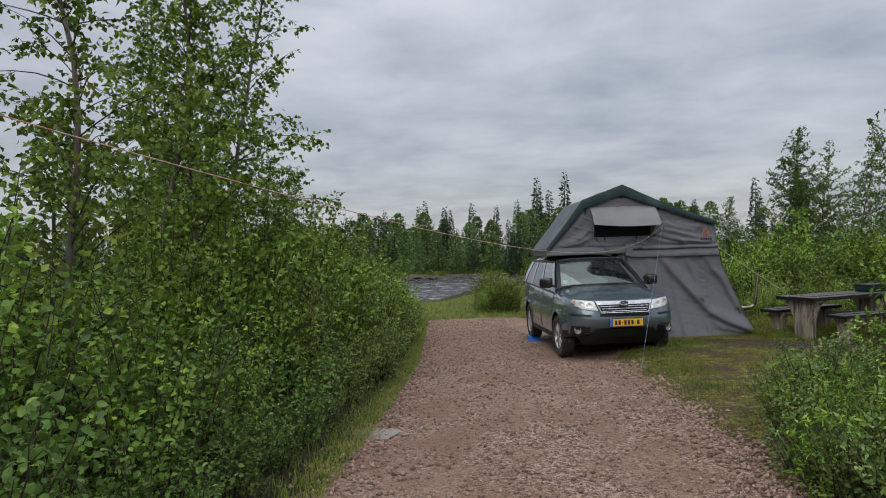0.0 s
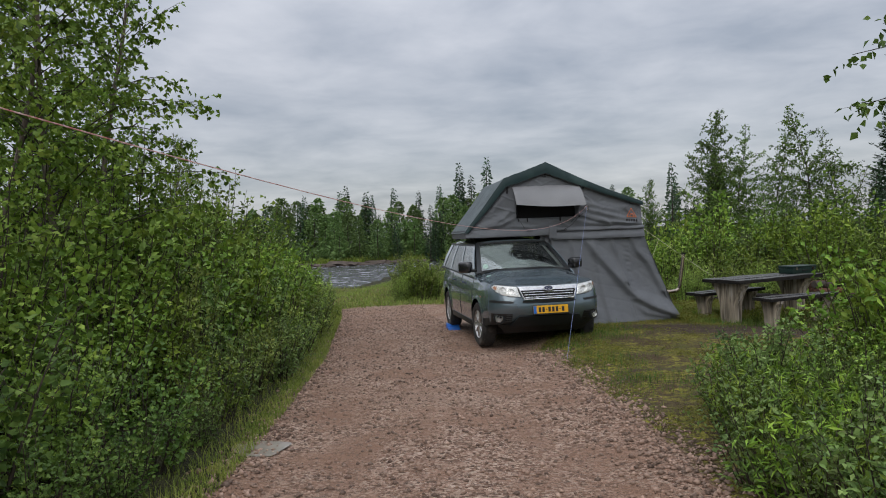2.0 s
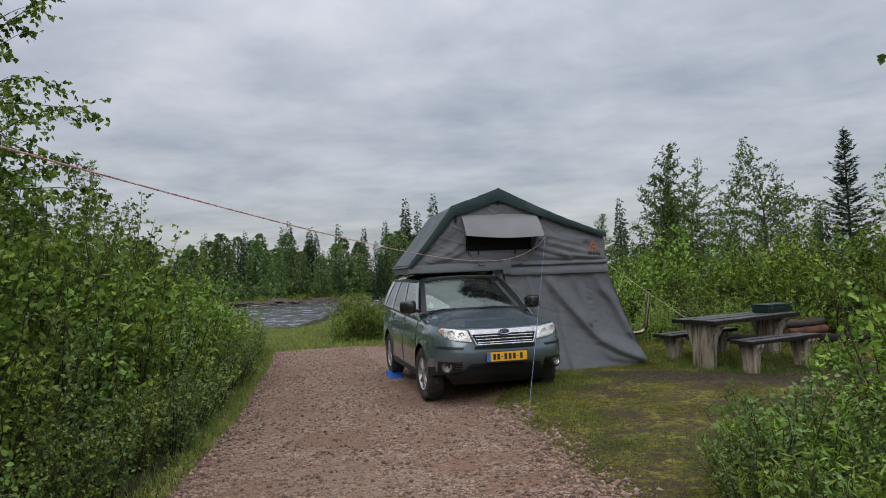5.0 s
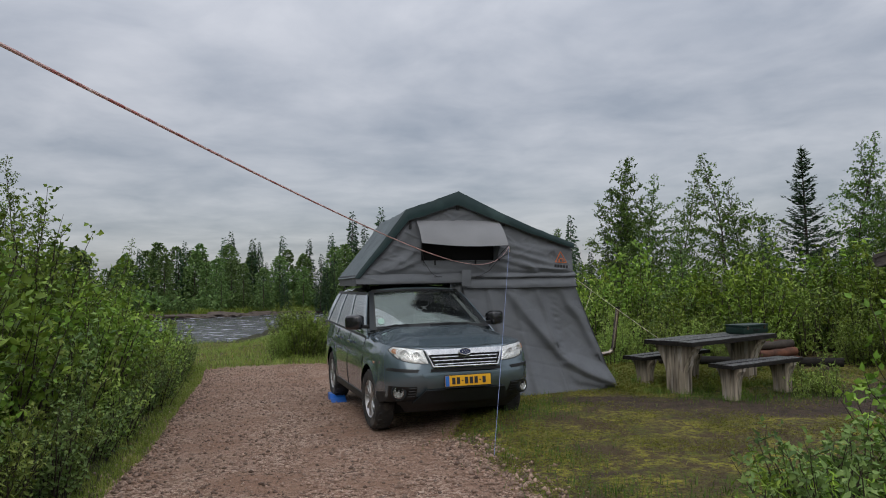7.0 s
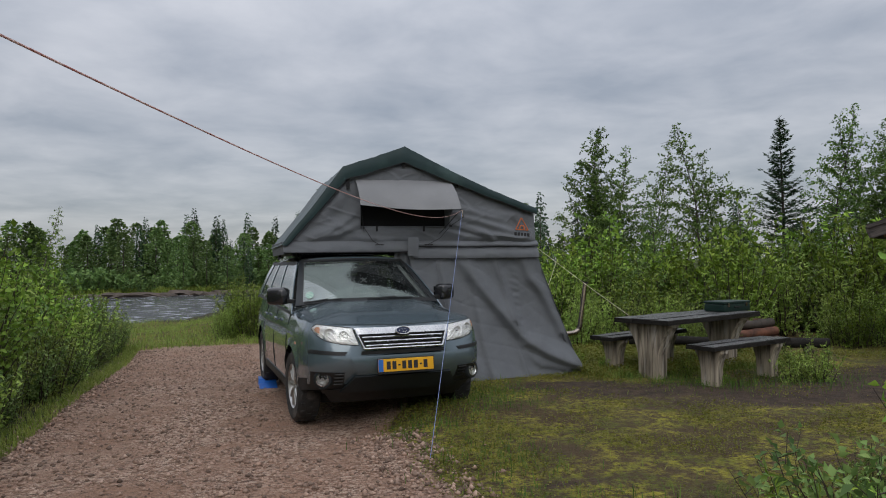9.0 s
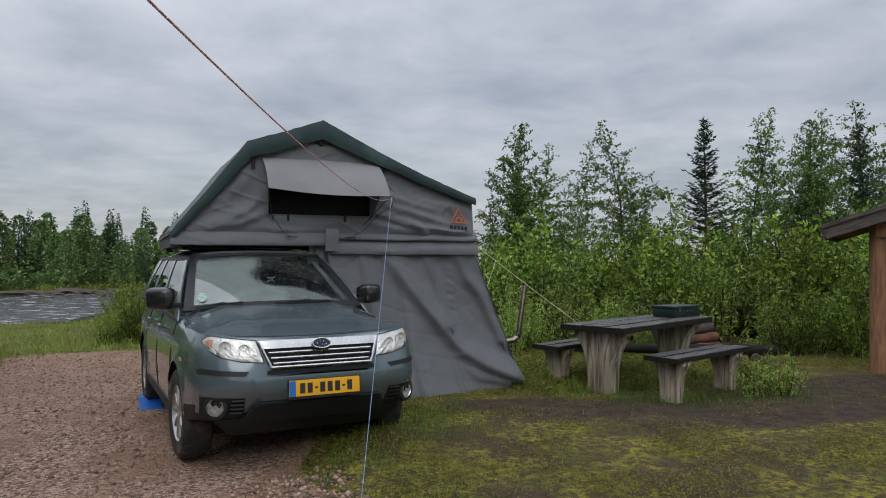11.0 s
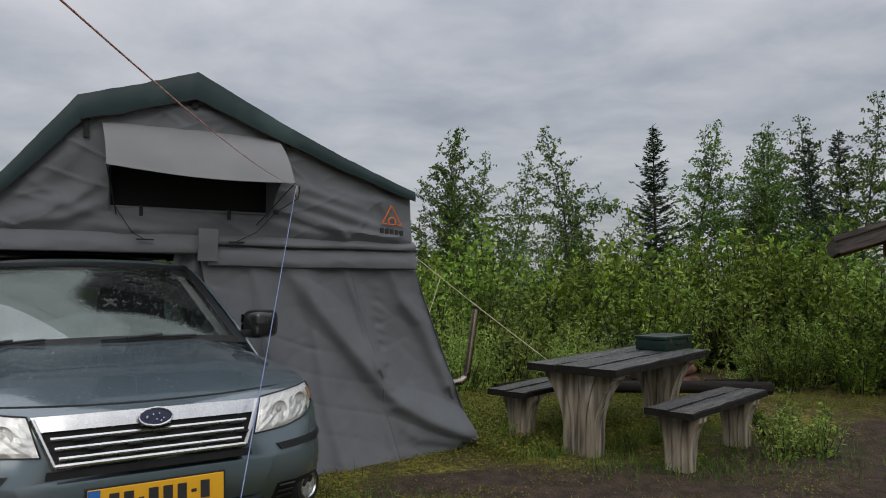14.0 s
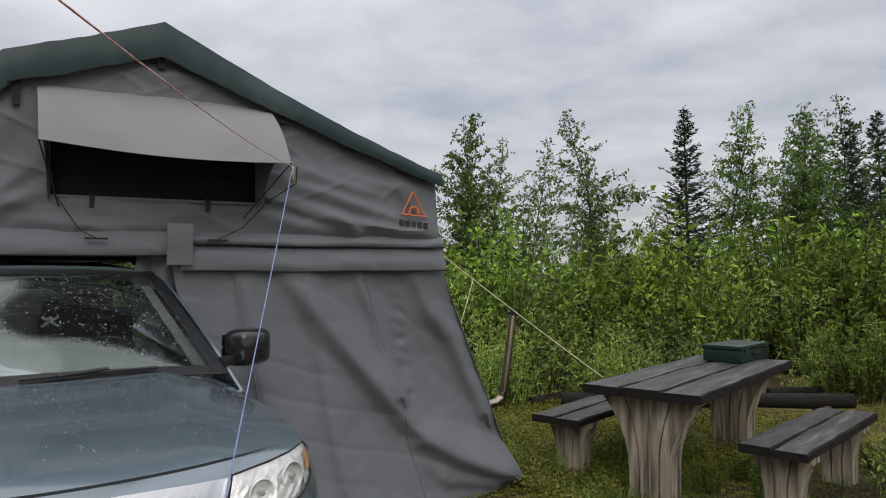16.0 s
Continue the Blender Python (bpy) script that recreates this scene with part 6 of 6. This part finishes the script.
# greenhouse
def screen(u, v):
    w = 0.775 + (0.615 - 0.775) * v
    y = 1.27 + (2.03 - 1.27) * v - 0.13 * (1 - u * u) * (1 - 0.45 * v)
    z = 1.155 + (1.585 - 1.155) * v - 0.035 * u * u * (1 - v) + 0.02 * (1 - u * u) * v
    return Vector((u * w, y, z))


bm = bmesh.new()
sheet(bm, screen, steps(-0.94, 0.94, 20), steps(0.05, 0.95, 10), 0.004)
ws = part("windscreen", bm, GLASS, car, "wet windscreen", True)
ws.visible_shadow = False
# the pillars use the same darkened paint
for s in (-1, 1):
    bm = bmesh.new()
    sheet(bm, lambda a, v: screen(s * (0.935 + 0.075 * a), v) + Vector((0, 0.01 * a, -0.006 * a)), steps(0, 1, 3), steps(-0.02, 1.0, 10), 0.02)
    part("windscreen_pillar", bm, SHADEPAINT, car, "", True)
bm = bmesh.new()
sheet(bm, lambda u, v: screen(u, 0.93 + 0.09 * v) + Vector((0, 0, 0.003)), steps(-0.97, 0.97, 16), steps(0, 1, 2), 0.006)
sheet(bm, lambda u, v: screen(u, -0.03 + 0.075 * v) + Vector((0, 0, 0.002)), steps(-0.97, 0.97, 16), steps(0, 1, 2), 0.006)
for s in (-1, 1):
    sheet(bm, lambda a, v: screen(s * (0.915 + 0.03 * a), v) + Vector((0, -0.004, 0.002)), steps(0, 1, 1), steps(0.0, 1.0, 8), 0.004)
part("screen_seal", bm, BLACK, car)


def roof(u, v):
    y = 2.01 + 2.15 * v - 0.06 * (1 - u * u) * (1 - v)
    w = lerp(((0, 0.625), (0.4, 0.645), (1, 0.60)), v)
    z = 1.59 + 0.045 * math.sin(math.pi * min(1, v * 1.1 + 0.05) * 0.9) + 0.022 * (1 - u * u) - 0.05 * abs(u) ** 8
    return Vector((u * w, y, z))


bm = bmesh.new()
sheet(bm, roof, steps(-1, 1, 20), steps(0, 1, 16), 0.02)
part("roof", bm, PAINT, car, "", True)


def flank(s, q, v):
    """Side of the cabin: q runs backwards, v upwards."""
    y = (1.24 + (2.05 - 1.24) * v) * (1 - q) + (4.42 + (4.16 - 4.42) * v) * q
    return Vector((s * (0.838 + (0.640 - 0.838) * v + 0.012 * math.sin(math.pi * v)), y, car_shoulder(y) * (1 - v) + 1.58 * v - 0.01))


for s in (-1, 1):
    for name, q0, q1 in (("front_window", 0.05, 0.345), ("rear_window", 0.385, 0.655), ("quarter_window", 0.70, 0.90)):
        bm = bmesh.new()
        sheet(bm, lambda a, v: flank(s, a, v) - Vector((s * 0.008, 0, 0)), steps(q0 - 0.01, q1 + 0.01, 8), steps(0.02, 0.95, 6), 0.004)
        g = part(name, bm, GLASS if name == "front_window" else GLASSDARK, car, "", True)
        g.visible_shadow = False
    for q0, q1 in ((-0.01, 0.05), (0.345, 0.385), (0.655, 0.70), (0.90, 1.0)):
        bm = bmesh.new()
        sheet(bm, lambda a, v: flank(s, a, v), steps(q0, q1, 3), steps(0, 1, 6), 0.012)
        part("door_pillar", bm, PAINT, car, "", True)
    bm = bmesh.new()
    sheet(bm, lambda a, v: flank(s, a, v) + Vector((s * 0.003, 0, 0)), steps(0, 1, 24), steps(0.93, 1.0, 2), 0.014)
    sheet(bm, lambda a, v: flank(s, a, v) + Vector((s * 0.003, 0, 0)), steps(0, 1, 24), steps(-0.02, 0.03, 2), 0.014)
    part("window_trim", bm, BLACK, car)
    # door gaps, handles, sill
    for y0, y1 in ((1.32, 1.25), (2.28, 2.26), (3.18, 3.42)):
        bm = bmesh.new()
        tube(bm, [(s * (car_half(y0 + (y1 - y0) * (1 - v)) * side_width(0.36 + 0.68 * v) + 0.001), y0 + (y1 - y0) * (1 - v), 0.36 + 0.68 * v) for v in steps(0, 1, 12)], 0.004, 4)
        part("door_gap", bm, DARK, car)
    for y0 in (2.08, 3.02):
        part("door_handle", boxed((s * 0.880, y0, 0.93), (0.035, 0.19, 0.032), None, 0.010), PAINT, car, "", True)
    part("sill_trim", boxed((s * 0.855, 2.22, 0.315), (0.05, 1.75, 0.09), None, 0.015), BLACK, car, "black sill trim", True)
    # side indicator
    part("side_indicator", boxed((s * 0.898, 0.58, 0.80), (0.012, 0.05, 0.024), None, 0.004), AMBER, car)
    # mirror
    mir = anchor("mirror", Matrix.Identity(4), "", "")
    del_keys = [key for key in mir.keys()]
    for key in del_keys:
        del mir[key]
    mir.parent = car
    mir.matrix_basis = pose(s * 0.925, 1.47, 1.205, 0, 0, s * 34)
    bm = bmesh.new()
    bmesh.ops.create_uvsphere(bm, u_segments=20, v_segments=12, radius=1)
    for v in bm.verts:
        x, y, z = v.co
        v.co = Vector((math.copysign(abs(x) ** 0.38, x) * 0.112, math.copysign(abs(y) ** 0.7, y) * 0.08 - 0.02, math.copysign(abs(z) ** 0.42, z) * 0.092))
    part("shell", bm, GLOSSBLACK, mir, "gloss black mirror shell", True)
    part("arm", boxed((-s * 0.13, -0.005, -0.055), (0.12, 0.06, 0.045), None, 0.012), BLACK, mir, "", True)
    part("mirror_glass", boxed((0, 0.066, 0), (0.18, 0.004, 0.125), None, 0.001), CHROME, mir)
    # rail
    bm = bmesh.new()
    tube(bm, [(s * 0.585, 2.2, 1.61), (s * 0.585, 2.32, 1.665), (s * 0.585, 3.9, 1.665), (s * 0.585, 4.05, 1.62)], 0.018, 8)
    part("roof_rail", bm, BLACK, car, "black roof rail", True)
for y in (2.45, 3.75):
    part("cross_bar", boxed((0, y, 1.672), (1.30, 0.06, 0.035), None, 0.012), BLACK, car, "", True)
    for s in (-1, 1):
        part("bar_foot", boxed((s * 0.60, y, 1.655), (0.07, 0.10, 0.05), None, 0.012), BLACK, car, "", True)
bm = bmesh.new()
sheet(bm, lambda u, v: Vector((u * (0.72 - 0.12 * v), 4.48 - 0.32 * v, 1.10 + 0.46 * v)), steps(-1, 1, 10), steps(0, 1, 6), 0.006)
g = part("rear_screen", bm, GLASSDARK, car, "", True)
g.visible_shadow = False
# windscreen mist with sky and dash reflections painted in, paler trim inside the pillars
us, vs = steps(-0.92, 0.92, 46), steps(0.03, 0.94, 26)
bm = bmesh.new()
sheet(bm, lambda u, v: screen(u, v) + Vector((0, 0.014, -0.012)), us, vs)
mist = part("mist", bm, GLARE, car, "pale painted reflection and mist inside the windscreen", True)
mist.visible_shadow = False
amount = []
for u in us:
    for v in vs:
        side = float(smoothstep(0.10, -0.06, u + 0.22 * v - 0.12 * math.sin(9 * v))) * float(smoothstep(0.97, 0.84, v - 0.06 * u))
        low = float(smoothstep(0.02, -0.03, v - 0.34 * max(0.0, 1 - ((u - 0.02) / 0.80) ** 2)))
        amount.append(min(0.70, 0.56 * side + 0.46 * low))
mist.data.attributes.new("mist", "FLOAT", "POINT").data.foreach_set("value", amount)
for s in (-1, 1):
    bm = bmesh.new()
    sheet(bm, lambda a, v: screen(s * (0.84 + 0.07 * a + 0.03 * (1 - v)), v) + Vector((0, 0.06, -0.035)), steps(0, 1, 3), steps(0.08, 0.9, 8), 0.01)
    part("pillar_trim", bm, TRIMGREY, car, "", True)
# rain drops on bonnet and windscreen
rd = random.Random(12)
V, F = [], []
for k in range(1900):
    if k < 940:
        p = bonnet(rd.uniform(-0.97, 0.97), rd.uniform(0.03, 0.98)) + Vector((0, 0, 0.001))
    else:
        p = screen(rd.uniform(-0.92, 0.92) if k % 3 else rd.uniform(0.1, 0.92), rd.uniform(0.06, 0.94)) + Vector((0, -0.004, 0.006))
    s = (0.0010 + 0.0022 * rd.random() ** 3) * (1 if k < 940 else 1.9)
    n = len(V)
    V += [p + Vector(c) * s for c in ((1, 0, 0), (0, 1.2, 0.3), (-1, 0, 0), (0, -1.2, -0.3), (0, -0.3, 0.9))]
    F += [(n, n + 1, n + 4), (n + 1, n + 2, n + 4), (n + 2, n + 3, n + 4), (n + 3, n, n + 4)]
tagged(raw_mesh("rain_water", V, F, DROPS, car), kind="stuff")
# wipers, sticker
for x0, x1, v0 in ((-0.70, -0.32, 0.0), (-0.06, 0.46, 0.0)):
    bm = bmesh.new()
    tube(bm, [screen(x / 0.775, v0 + 0.010 * k) + Vector((0, -0.016, 0.010)) for k, x in enumerate(steps(x0, x1, 3))], 0.008, 6)
    tube(bm, [screen((x0 + 0.62 * (x1 - x0)) / 0.775, v0 + 0.03) + Vector((0, -0.02, 0.016)), screen((x0 + 0.25 * (x1 - x0)) / 0.775, v0 + 0.005) + Vector((0, -0.03, 0.012))], 0.010, 6)
    part("wiper", bm, BLACK, car)
part("sticker", sheet(bmesh.new(), lambda a, k: screen(-0.83 + 0.055 * k * math.cos(a), 0.17 + 0.075 * k * math.sin(a)) + Vector((0, -0.006, 0.003)), steps(0, 6.283, 20), steps(0.05, 1, 2), 0.002), mat("green_sticker", (0.10, 0.30, 0.22), (0.5, 0.55, 0.5), 60, 0.5), car, "green round sticker")
# interior
part("dashboard", boxed((0, 1.62, 1.02), (1.42, 0.55, 0.16), None, 0.05), TRIMGREY, car, "", True)
part("cabin_floor", boxed((0, 2.85, 0.62), (1.44, 2.6, 0.06)), SEATS, car)
part("headlining", boxed((0, 3.0, 1.575), (1.12, 1.9, 0.02)), TRIMGREY, car)
for x in (-0.37, 0.37):
    seat = part("seat", boxed((x, 2.42, 0.80), (0.50, 0.52, 0.16), None, 0.05), SEATS, car, "dark fabric front seat", True)
    part("seat_back", boxed((x, 2.68, 1.08), (0.48, 0.13, 0.60), pose(0, 0, 0, -12, 0, 0), 0.05), SEATS, seat, "", True)
    part("headrest", boxed((x, 2.76, 1.43), (0.27, 0.09, 0.18), pose(0, 0, 0, -8, 0, 0), 0.04), SEATS, seat, "", True)
rear = part("rear_seat", boxed((0, 3.30, 0.82), (1.36, 0.50, 0.16), None, 0.05), SEATS, car, "", True)
part("rear_back", boxed((0, 3.60, 1.06), (1.34, 0.13, 0.50), pose(0, 0, 0, -14, 0, 0), 0.05), SEATS, rear, "", True)
bm = bmesh.new()
tube(bm, [(0.37 + 0.185 * math.cos(k), 1.98 + 0.06 * math.sin(k), 1.06 + 0.175 * math.sin(k)) for k in steps(0, 2 * math.pi, 28)], 0.014, 8, False)
part("steering_wheel", bm, BLACK, car, "", True)
part("inner_mirror", boxed((0, 1.93, 1.47), (0.23, 0.03, 0.06), None, 0.012), BLACK, car, "", True)

bm = bmesh.new()
bmesh.ops.create_icosphere(bm, subdivisions=2, radius=0.022)
for a, b2 in (((-0.05, 0, -0.045), (0.05, 0, 0.02)), ((0.05, 0, -0.045), (-0.05, 0, 0.02))):
    tube(bm, [a, [(p + q) / 2 for p, q in zip(a, b2)], b2], 0.009, 6)
part("hanging_ornament", bm, TRIMGREY, car, "small pale ornament hanging behind the windscreen", True).matrix_basis = pose(0.10, 1.90, 1.35) @ Matrix.Scale(0.75, 4)
# wheels
for a in AXLES:
    for s in (-1, 1):
        steer = 3 if a < 1 else 0
        wheel = new("wheel")
        wheel.parent = car
        wheel.matrix_basis = pose(s * 0.775, a, WR - (0.0 if a < 1 else 0.0), 0, 0, (0 if s > 0 else 180) + steer)
        bm = bmesh.new()
        lathe(bm, ((0.215, -0.10), (0.255, -0.112), (0.315, -0.108), (0.340, -0.085), (0.345, -0.05), (0.346, 0.05), (0.340, 0.085), (0.315, 0.108), (0.255, 0.112), (0.215, 0.10)), 48)
        for k in range(48):
            for x0 in (-0.06, 0.0, 0.06):
                if (k + int(x0 * 50)) % 2 == 0:
                    ang = 2 * math.pi * k / 48
                    box(bm, (x0, 0.346 * math.cos(ang), 0.346 * math.sin(ang)), (0.045, 0.032, 0.010), pose(0, 0, 0, math.degrees(ang) + 90, 0, 0))
        part("tyre", bm, RUBBER, wheel, "black tyre", True)
        bm = bmesh.new()
        lathe(bm, ((0.222, 0.10), (0.214, 0.085), (0.196, 0.06), (0.190, -0.08)), 40)
        for k in range(10):
            ang = 2 * math.pi * k / 10
            tube(bm, [(0.068, 0.035 * math.cos(ang), 0.035 * math.sin(ang)), (0.080, 0.12 * math.cos(ang), 0.12 * math.sin(ang)), (0.072, 0.205 * math.cos(ang), 0.205 * math.sin(ang))], (0.020, 0.016, 0.020), 6)
        lathe(bm, ((0.001, 0.085), (0.040, 0.082), (0.062, 0.065), (0.062, 0.03)), 20)
        part("rim", bm, ALLOY, wheel, "silver multi-spoke alloy rim", True)
        bm = bmesh.new()
        lathe(bm, ((0.001, 0.0), (0.195, 0.0)), 24)
        part("brake_disc", bm, DARK, wheel)


# ---- loose gravel, grass, clover ----
def ground_many(x, y):
    return height(x, y)


r = rng(77)
k = 21000
sy = r.uniform(3.5, 22, k)
sx = edge_left(sy) - 0.15 + r.uniform(0, 1, k) * (edge_right(sy) - edge_left(sy) + 0.4)
rim = r.uniform(0, 1, k) < 0.3
sx = np.where(rim, np.where(r.uniform(0, 1, k) < 0.35, edge_left(sy) + r.normal(0.05, 0.14, k), edge_right(sy) + r.normal(-0.05, 0.18, k)), sx)
size = 0.009 + 0.020 * r.uniform(0, 1, k) ** 3 + np.where(rim, 0.005, 0)
keep = ~((sx > 2.1) & (sy > 10.9) & (sx < 4.0))
sx, sy, size = sx[keep], sy[keep], size[keep]
k = len(sx)
base = np.array([[1, 0, 0], [0, 1, 0], [-1, 0, 0], [0, -1, 0], [0, 0, 0.75], [0, 0, -0.6]])
V = base[None] * size[:, None, None] * r.uniform(0.6, 1.3, (k, 6, 3))
ang = r.uniform(0, 6.28, k)
c, s = np.cos(ang)[:, None], np.sin(ang)[:, None]
V = np.stack([V[..., 0] * c - V[..., 1] * s, V[..., 0] * s + V[..., 1] * c, V[..., 2]], -1)
V += np.stack([sx, sy, ground_many(sx, sy) + size * 0.25], -1)[:, None]
F = np.array([[0, 1, 4], [1, 2, 4], [2, 3, 4], [3, 0, 4], [1, 0, 5], [2, 1, 5], [3, 2, 5], [0, 3, 5]])
F = (np.arange(k)[:, None, None] * 6 + F[None]).reshape(-1, 3)
STONE = mat("gravel_stone", (0.32, 0.225, 0.172), (0.195, 0.120, 0.085), 20, 0.8, 0, 0.3, 90, island=0.55)
tagged(raw_mesh("gravel", V.reshape(-1, 3), F, STONE), "loose pinkish gravel stones on the track", "gravel", kind="stuff")


def blades(name, x, y, tall, wide, material, label, seed, category, flat=0.45):
    r = rng(seed)
    k = len(x)
    P = np.stack([x, y, ground_many(x, y) - 0.01], -1)
    az = r.uniform(0, 6.28, k)
    lean_by = np.abs(r.normal(0, flat, k))
    D = unit(np.stack([np.cos(az) * lean_by, np.sin(az) * lean_by, np.ones(k)], -1))
    S = np.stack([-np.sin(az), np.cos(az), np.zeros(k)], -1)
    L = tall * r.uniform(0.45, 1.2, k)
    w = wide * r.uniform(0.7, 1.3, k)
    mid = P + D * (0.55 * L)[:, None]
    tip = P + D * L[:, None] + np.stack([np.cos(az), np.sin(az), -0.5 * np.ones(k)], -1) * (0.25 * L)[:, None]
    V = np.stack([P - S * (w / 2)[:, None], P + S * (w / 2)[:, None], mid + S * (w / 2.4)[:, None], mid - S * (w / 2.4)[:, None], tip], 1)
    i = np.arange(k)[:, None] * 5
    F = np.concatenate([i + [0, 1, 2], i + [0, 2, 3], i + [3, 2, 4]], 1).reshape(-1, 3)
    return tagged(raw_mesh(name, V.reshape(-1, 3), F, material), label, category, kind="stuff")


# verge under the hedge
k = 16000
gy2 = r.uniform(2.5, 23, k)
gx2 = edge_left(gy2) - np.abs(r.normal(0, 0.22, k)) + 0.04
blades("verge_grass", gx2, gy2, 0.07 + 0.07 * r.uniform(0, 1, k), 0.005, GRASS, "green grass along the hedge", 1, "grass")
# lawn and track edge by the car
k = 26000
lx, ly = r.uniform(2.6, 11.5, k), r.uniform(6.3, 16.5, k)
m = moss_mask(lx, ly) * (1 - gravel_mask(lx, ly)) * (1 - 0.75 * soil_mask(lx, ly))
patchy = np.array([noise.noise(Vector((a * 0.9, b * 0.9, 2))) for a, b in zip(lx, ly)])
keep = (r.uniform(0, 1, k) < m * np.clip(0.18 + 1.1 * patchy, 0.02, 1)) & ~((lx < 5.6) & (ly > 12.7))
blades("lawn_grass", lx[keep], ly[keep], np.where(ly[keep] > 12.8, 0.13, 0.065), 0.005, GRASS, "short patchy grass on the lawn", 2, "grass", 0.8)
# tufts near the car's front wheel and round the table
tx, ty = [], []
for cx, cy, rad, num in ((3.9, 11.35, 0.35, 450), (3.2, 10.7, 0.22, 200), (4.3, 11.9, 0.3, 400), (6.5, 12.0, 0.30, 350), (6.15, 12.75, 0.30, 350), (6.9, 11.6, 0.3, 400), (7.9, 11.6, 0.5, 900), (8.1, 12.9, 0.5, 300), (3.4, 9.6, 0.3, 350), (3.3, 8.4, 0.3, 300), (4.1, 8.0, 0.35, 300), (7.0, 13.3, 0.5, 250)):
    tx.append(cx + r.normal(0, rad, num))
    ty.append(cy + r.normal(0, rad, num))
tx, ty = np.concatenate(tx), np.concatenate(ty)
blades("tuft_grass", tx, ty, 0.115, 0.005, GRASSDEEP, "taller grass tufts by the wheel and table legs", 3, "grass", 0.5)
# longer meadow grass between the annex, the table and the thicket
k = 22000
mx, my = r.uniform(5.95, 9.0, k), r.uniform(12.3, 15.9, k)
blades("meadow_grass", mx, my, 0.12, 0.007, GRASSBANK, "long pale green grass before the thicket", 8, "grass", 0.5)
# clover and moss leaves
k = 170000
cx, cy = r.uniform(2.7, 11.5, k), r.uniform(6.4, 13.2, k)
m = moss_mask(cx, cy) * (1 - gravel_mask(cx, cy)) * (1 - 0.8 * soil_mask(cx, cy))
patchy = np.array([noise.noise(Vector((a * 1.3, b * 1.3, 9))) for a, b in zip(cx, cy)])
keep = r.uniform(0, 1, k) < m * np.clip(0.34 + 1.7 * patchy, 0.02, 1)
cx, cy = cx[keep], cy[keep]
k = len(cx)
P = np.stack([cx, cy, ground_many(cx, cy) + r.uniform(0.004, 0.03, k)], -1)
D = np.stack([r.normal(0, 1, k), r.normal(0, 1, k), np.abs(r.normal(0, 0.35, k))], -1)
tagged(leaves("clover", P, D, 0.019, 0.016, CLOVER, None, 5), "low clover and moss on the lawn", "clover", kind="stuff")
k = 34000
cx, cy = r.uniform(5.8, 9.2, k), r.uniform(12.4, 16.2, k)
P = np.stack([cx, cy, ground_many(cx, cy) + r.uniform(0.01, 0.10, k)], -1)
D = np.stack([r.normal(0, 1, k), r.normal(0, 1, k), np.abs(r.normal(0, 0.35, k))], -1)
tagged(leaves("meadow_herbs", P, D, 0.030, 0.020, CLOVER, None, 15), "low yellow-green herbs in the meadow grass", "herbs", kind="stuff")
# tall grass on the bank behind the track
k = 17000
bx, by = r.uniform(-2.5, 8, k), 22.2 + 13 * r.uniform(0, 1, k) ** 1.4
blades("bank_grass", bx, by, 0.20, 0.012, GRASSBANK, "soft green grass on the river bank", 6, "grass", 0.7)
k = 6000
bx = r.uniform(-34, 24, k)
by = 86.0 + 0.05 * bx + 1.5 * np.sin(bx * 0.21) + r.uniform(-0.6, 2.0, k)
blades("far_bank_grass", bx, by, 0.7, 0.10, GRASS, "yellow-green grass along the far river bank", 9, "grass", 0.6)

# rocks at the water's edge
for i in range(72):
    q = random.Random(i)
    bm = bmesh.new()
    bmesh.ops.create_icosphere(bm, subdivisions=2, radius=1)
    for v in bm.verts:
        v.co *= 1 + 0.55 * noise.noise(v.co * 1.3 + Vector((i, 0, 0)))
    far_side = i % 3 > 0
    x = q.uniform(-26, 18) if far_side else q.uniform(-6, 3)
    y = 84.6 + 0.05 * x + 1.5 * math.sin(x * 0.21) + q.uniform(-1.2, 0.6) if far_side else float(bank(x)) + q.uniform(0.0, 2.5)
    o = part("rock", bm, BANKROCK if far_side else ROCK, None, "", True)
    w = q.uniform(0.4, 1.6) if far_side else q.uniform(0.25, 0.7)
    o.matrix_basis = pose(x, y, -1.45, 0, 0, q.uniform(0, 360)) @ Matrix.Diagonal((w * 1.5, w * 0.8, w * q.uniform(0.14, 0.30) if far_side else w * 0.45, 1))
    tagged(o, "grey boulder at the river's edge", "rock", "boulders at the river")

for kinds in (near_bushes, light_willows, pale_herbs, saplings, far_bushes, dense_birches, open_birches, bent_birch, overhanging, young_birches, willows, birch_bushes, dull_bushes, herbs, birches, spruces, far_birches, far_spruces):
    for src in kinds:
        if src not in HIDDEN:
            for o in (*src.children_recursive, src):
                bpy.data.objects.remove(o)
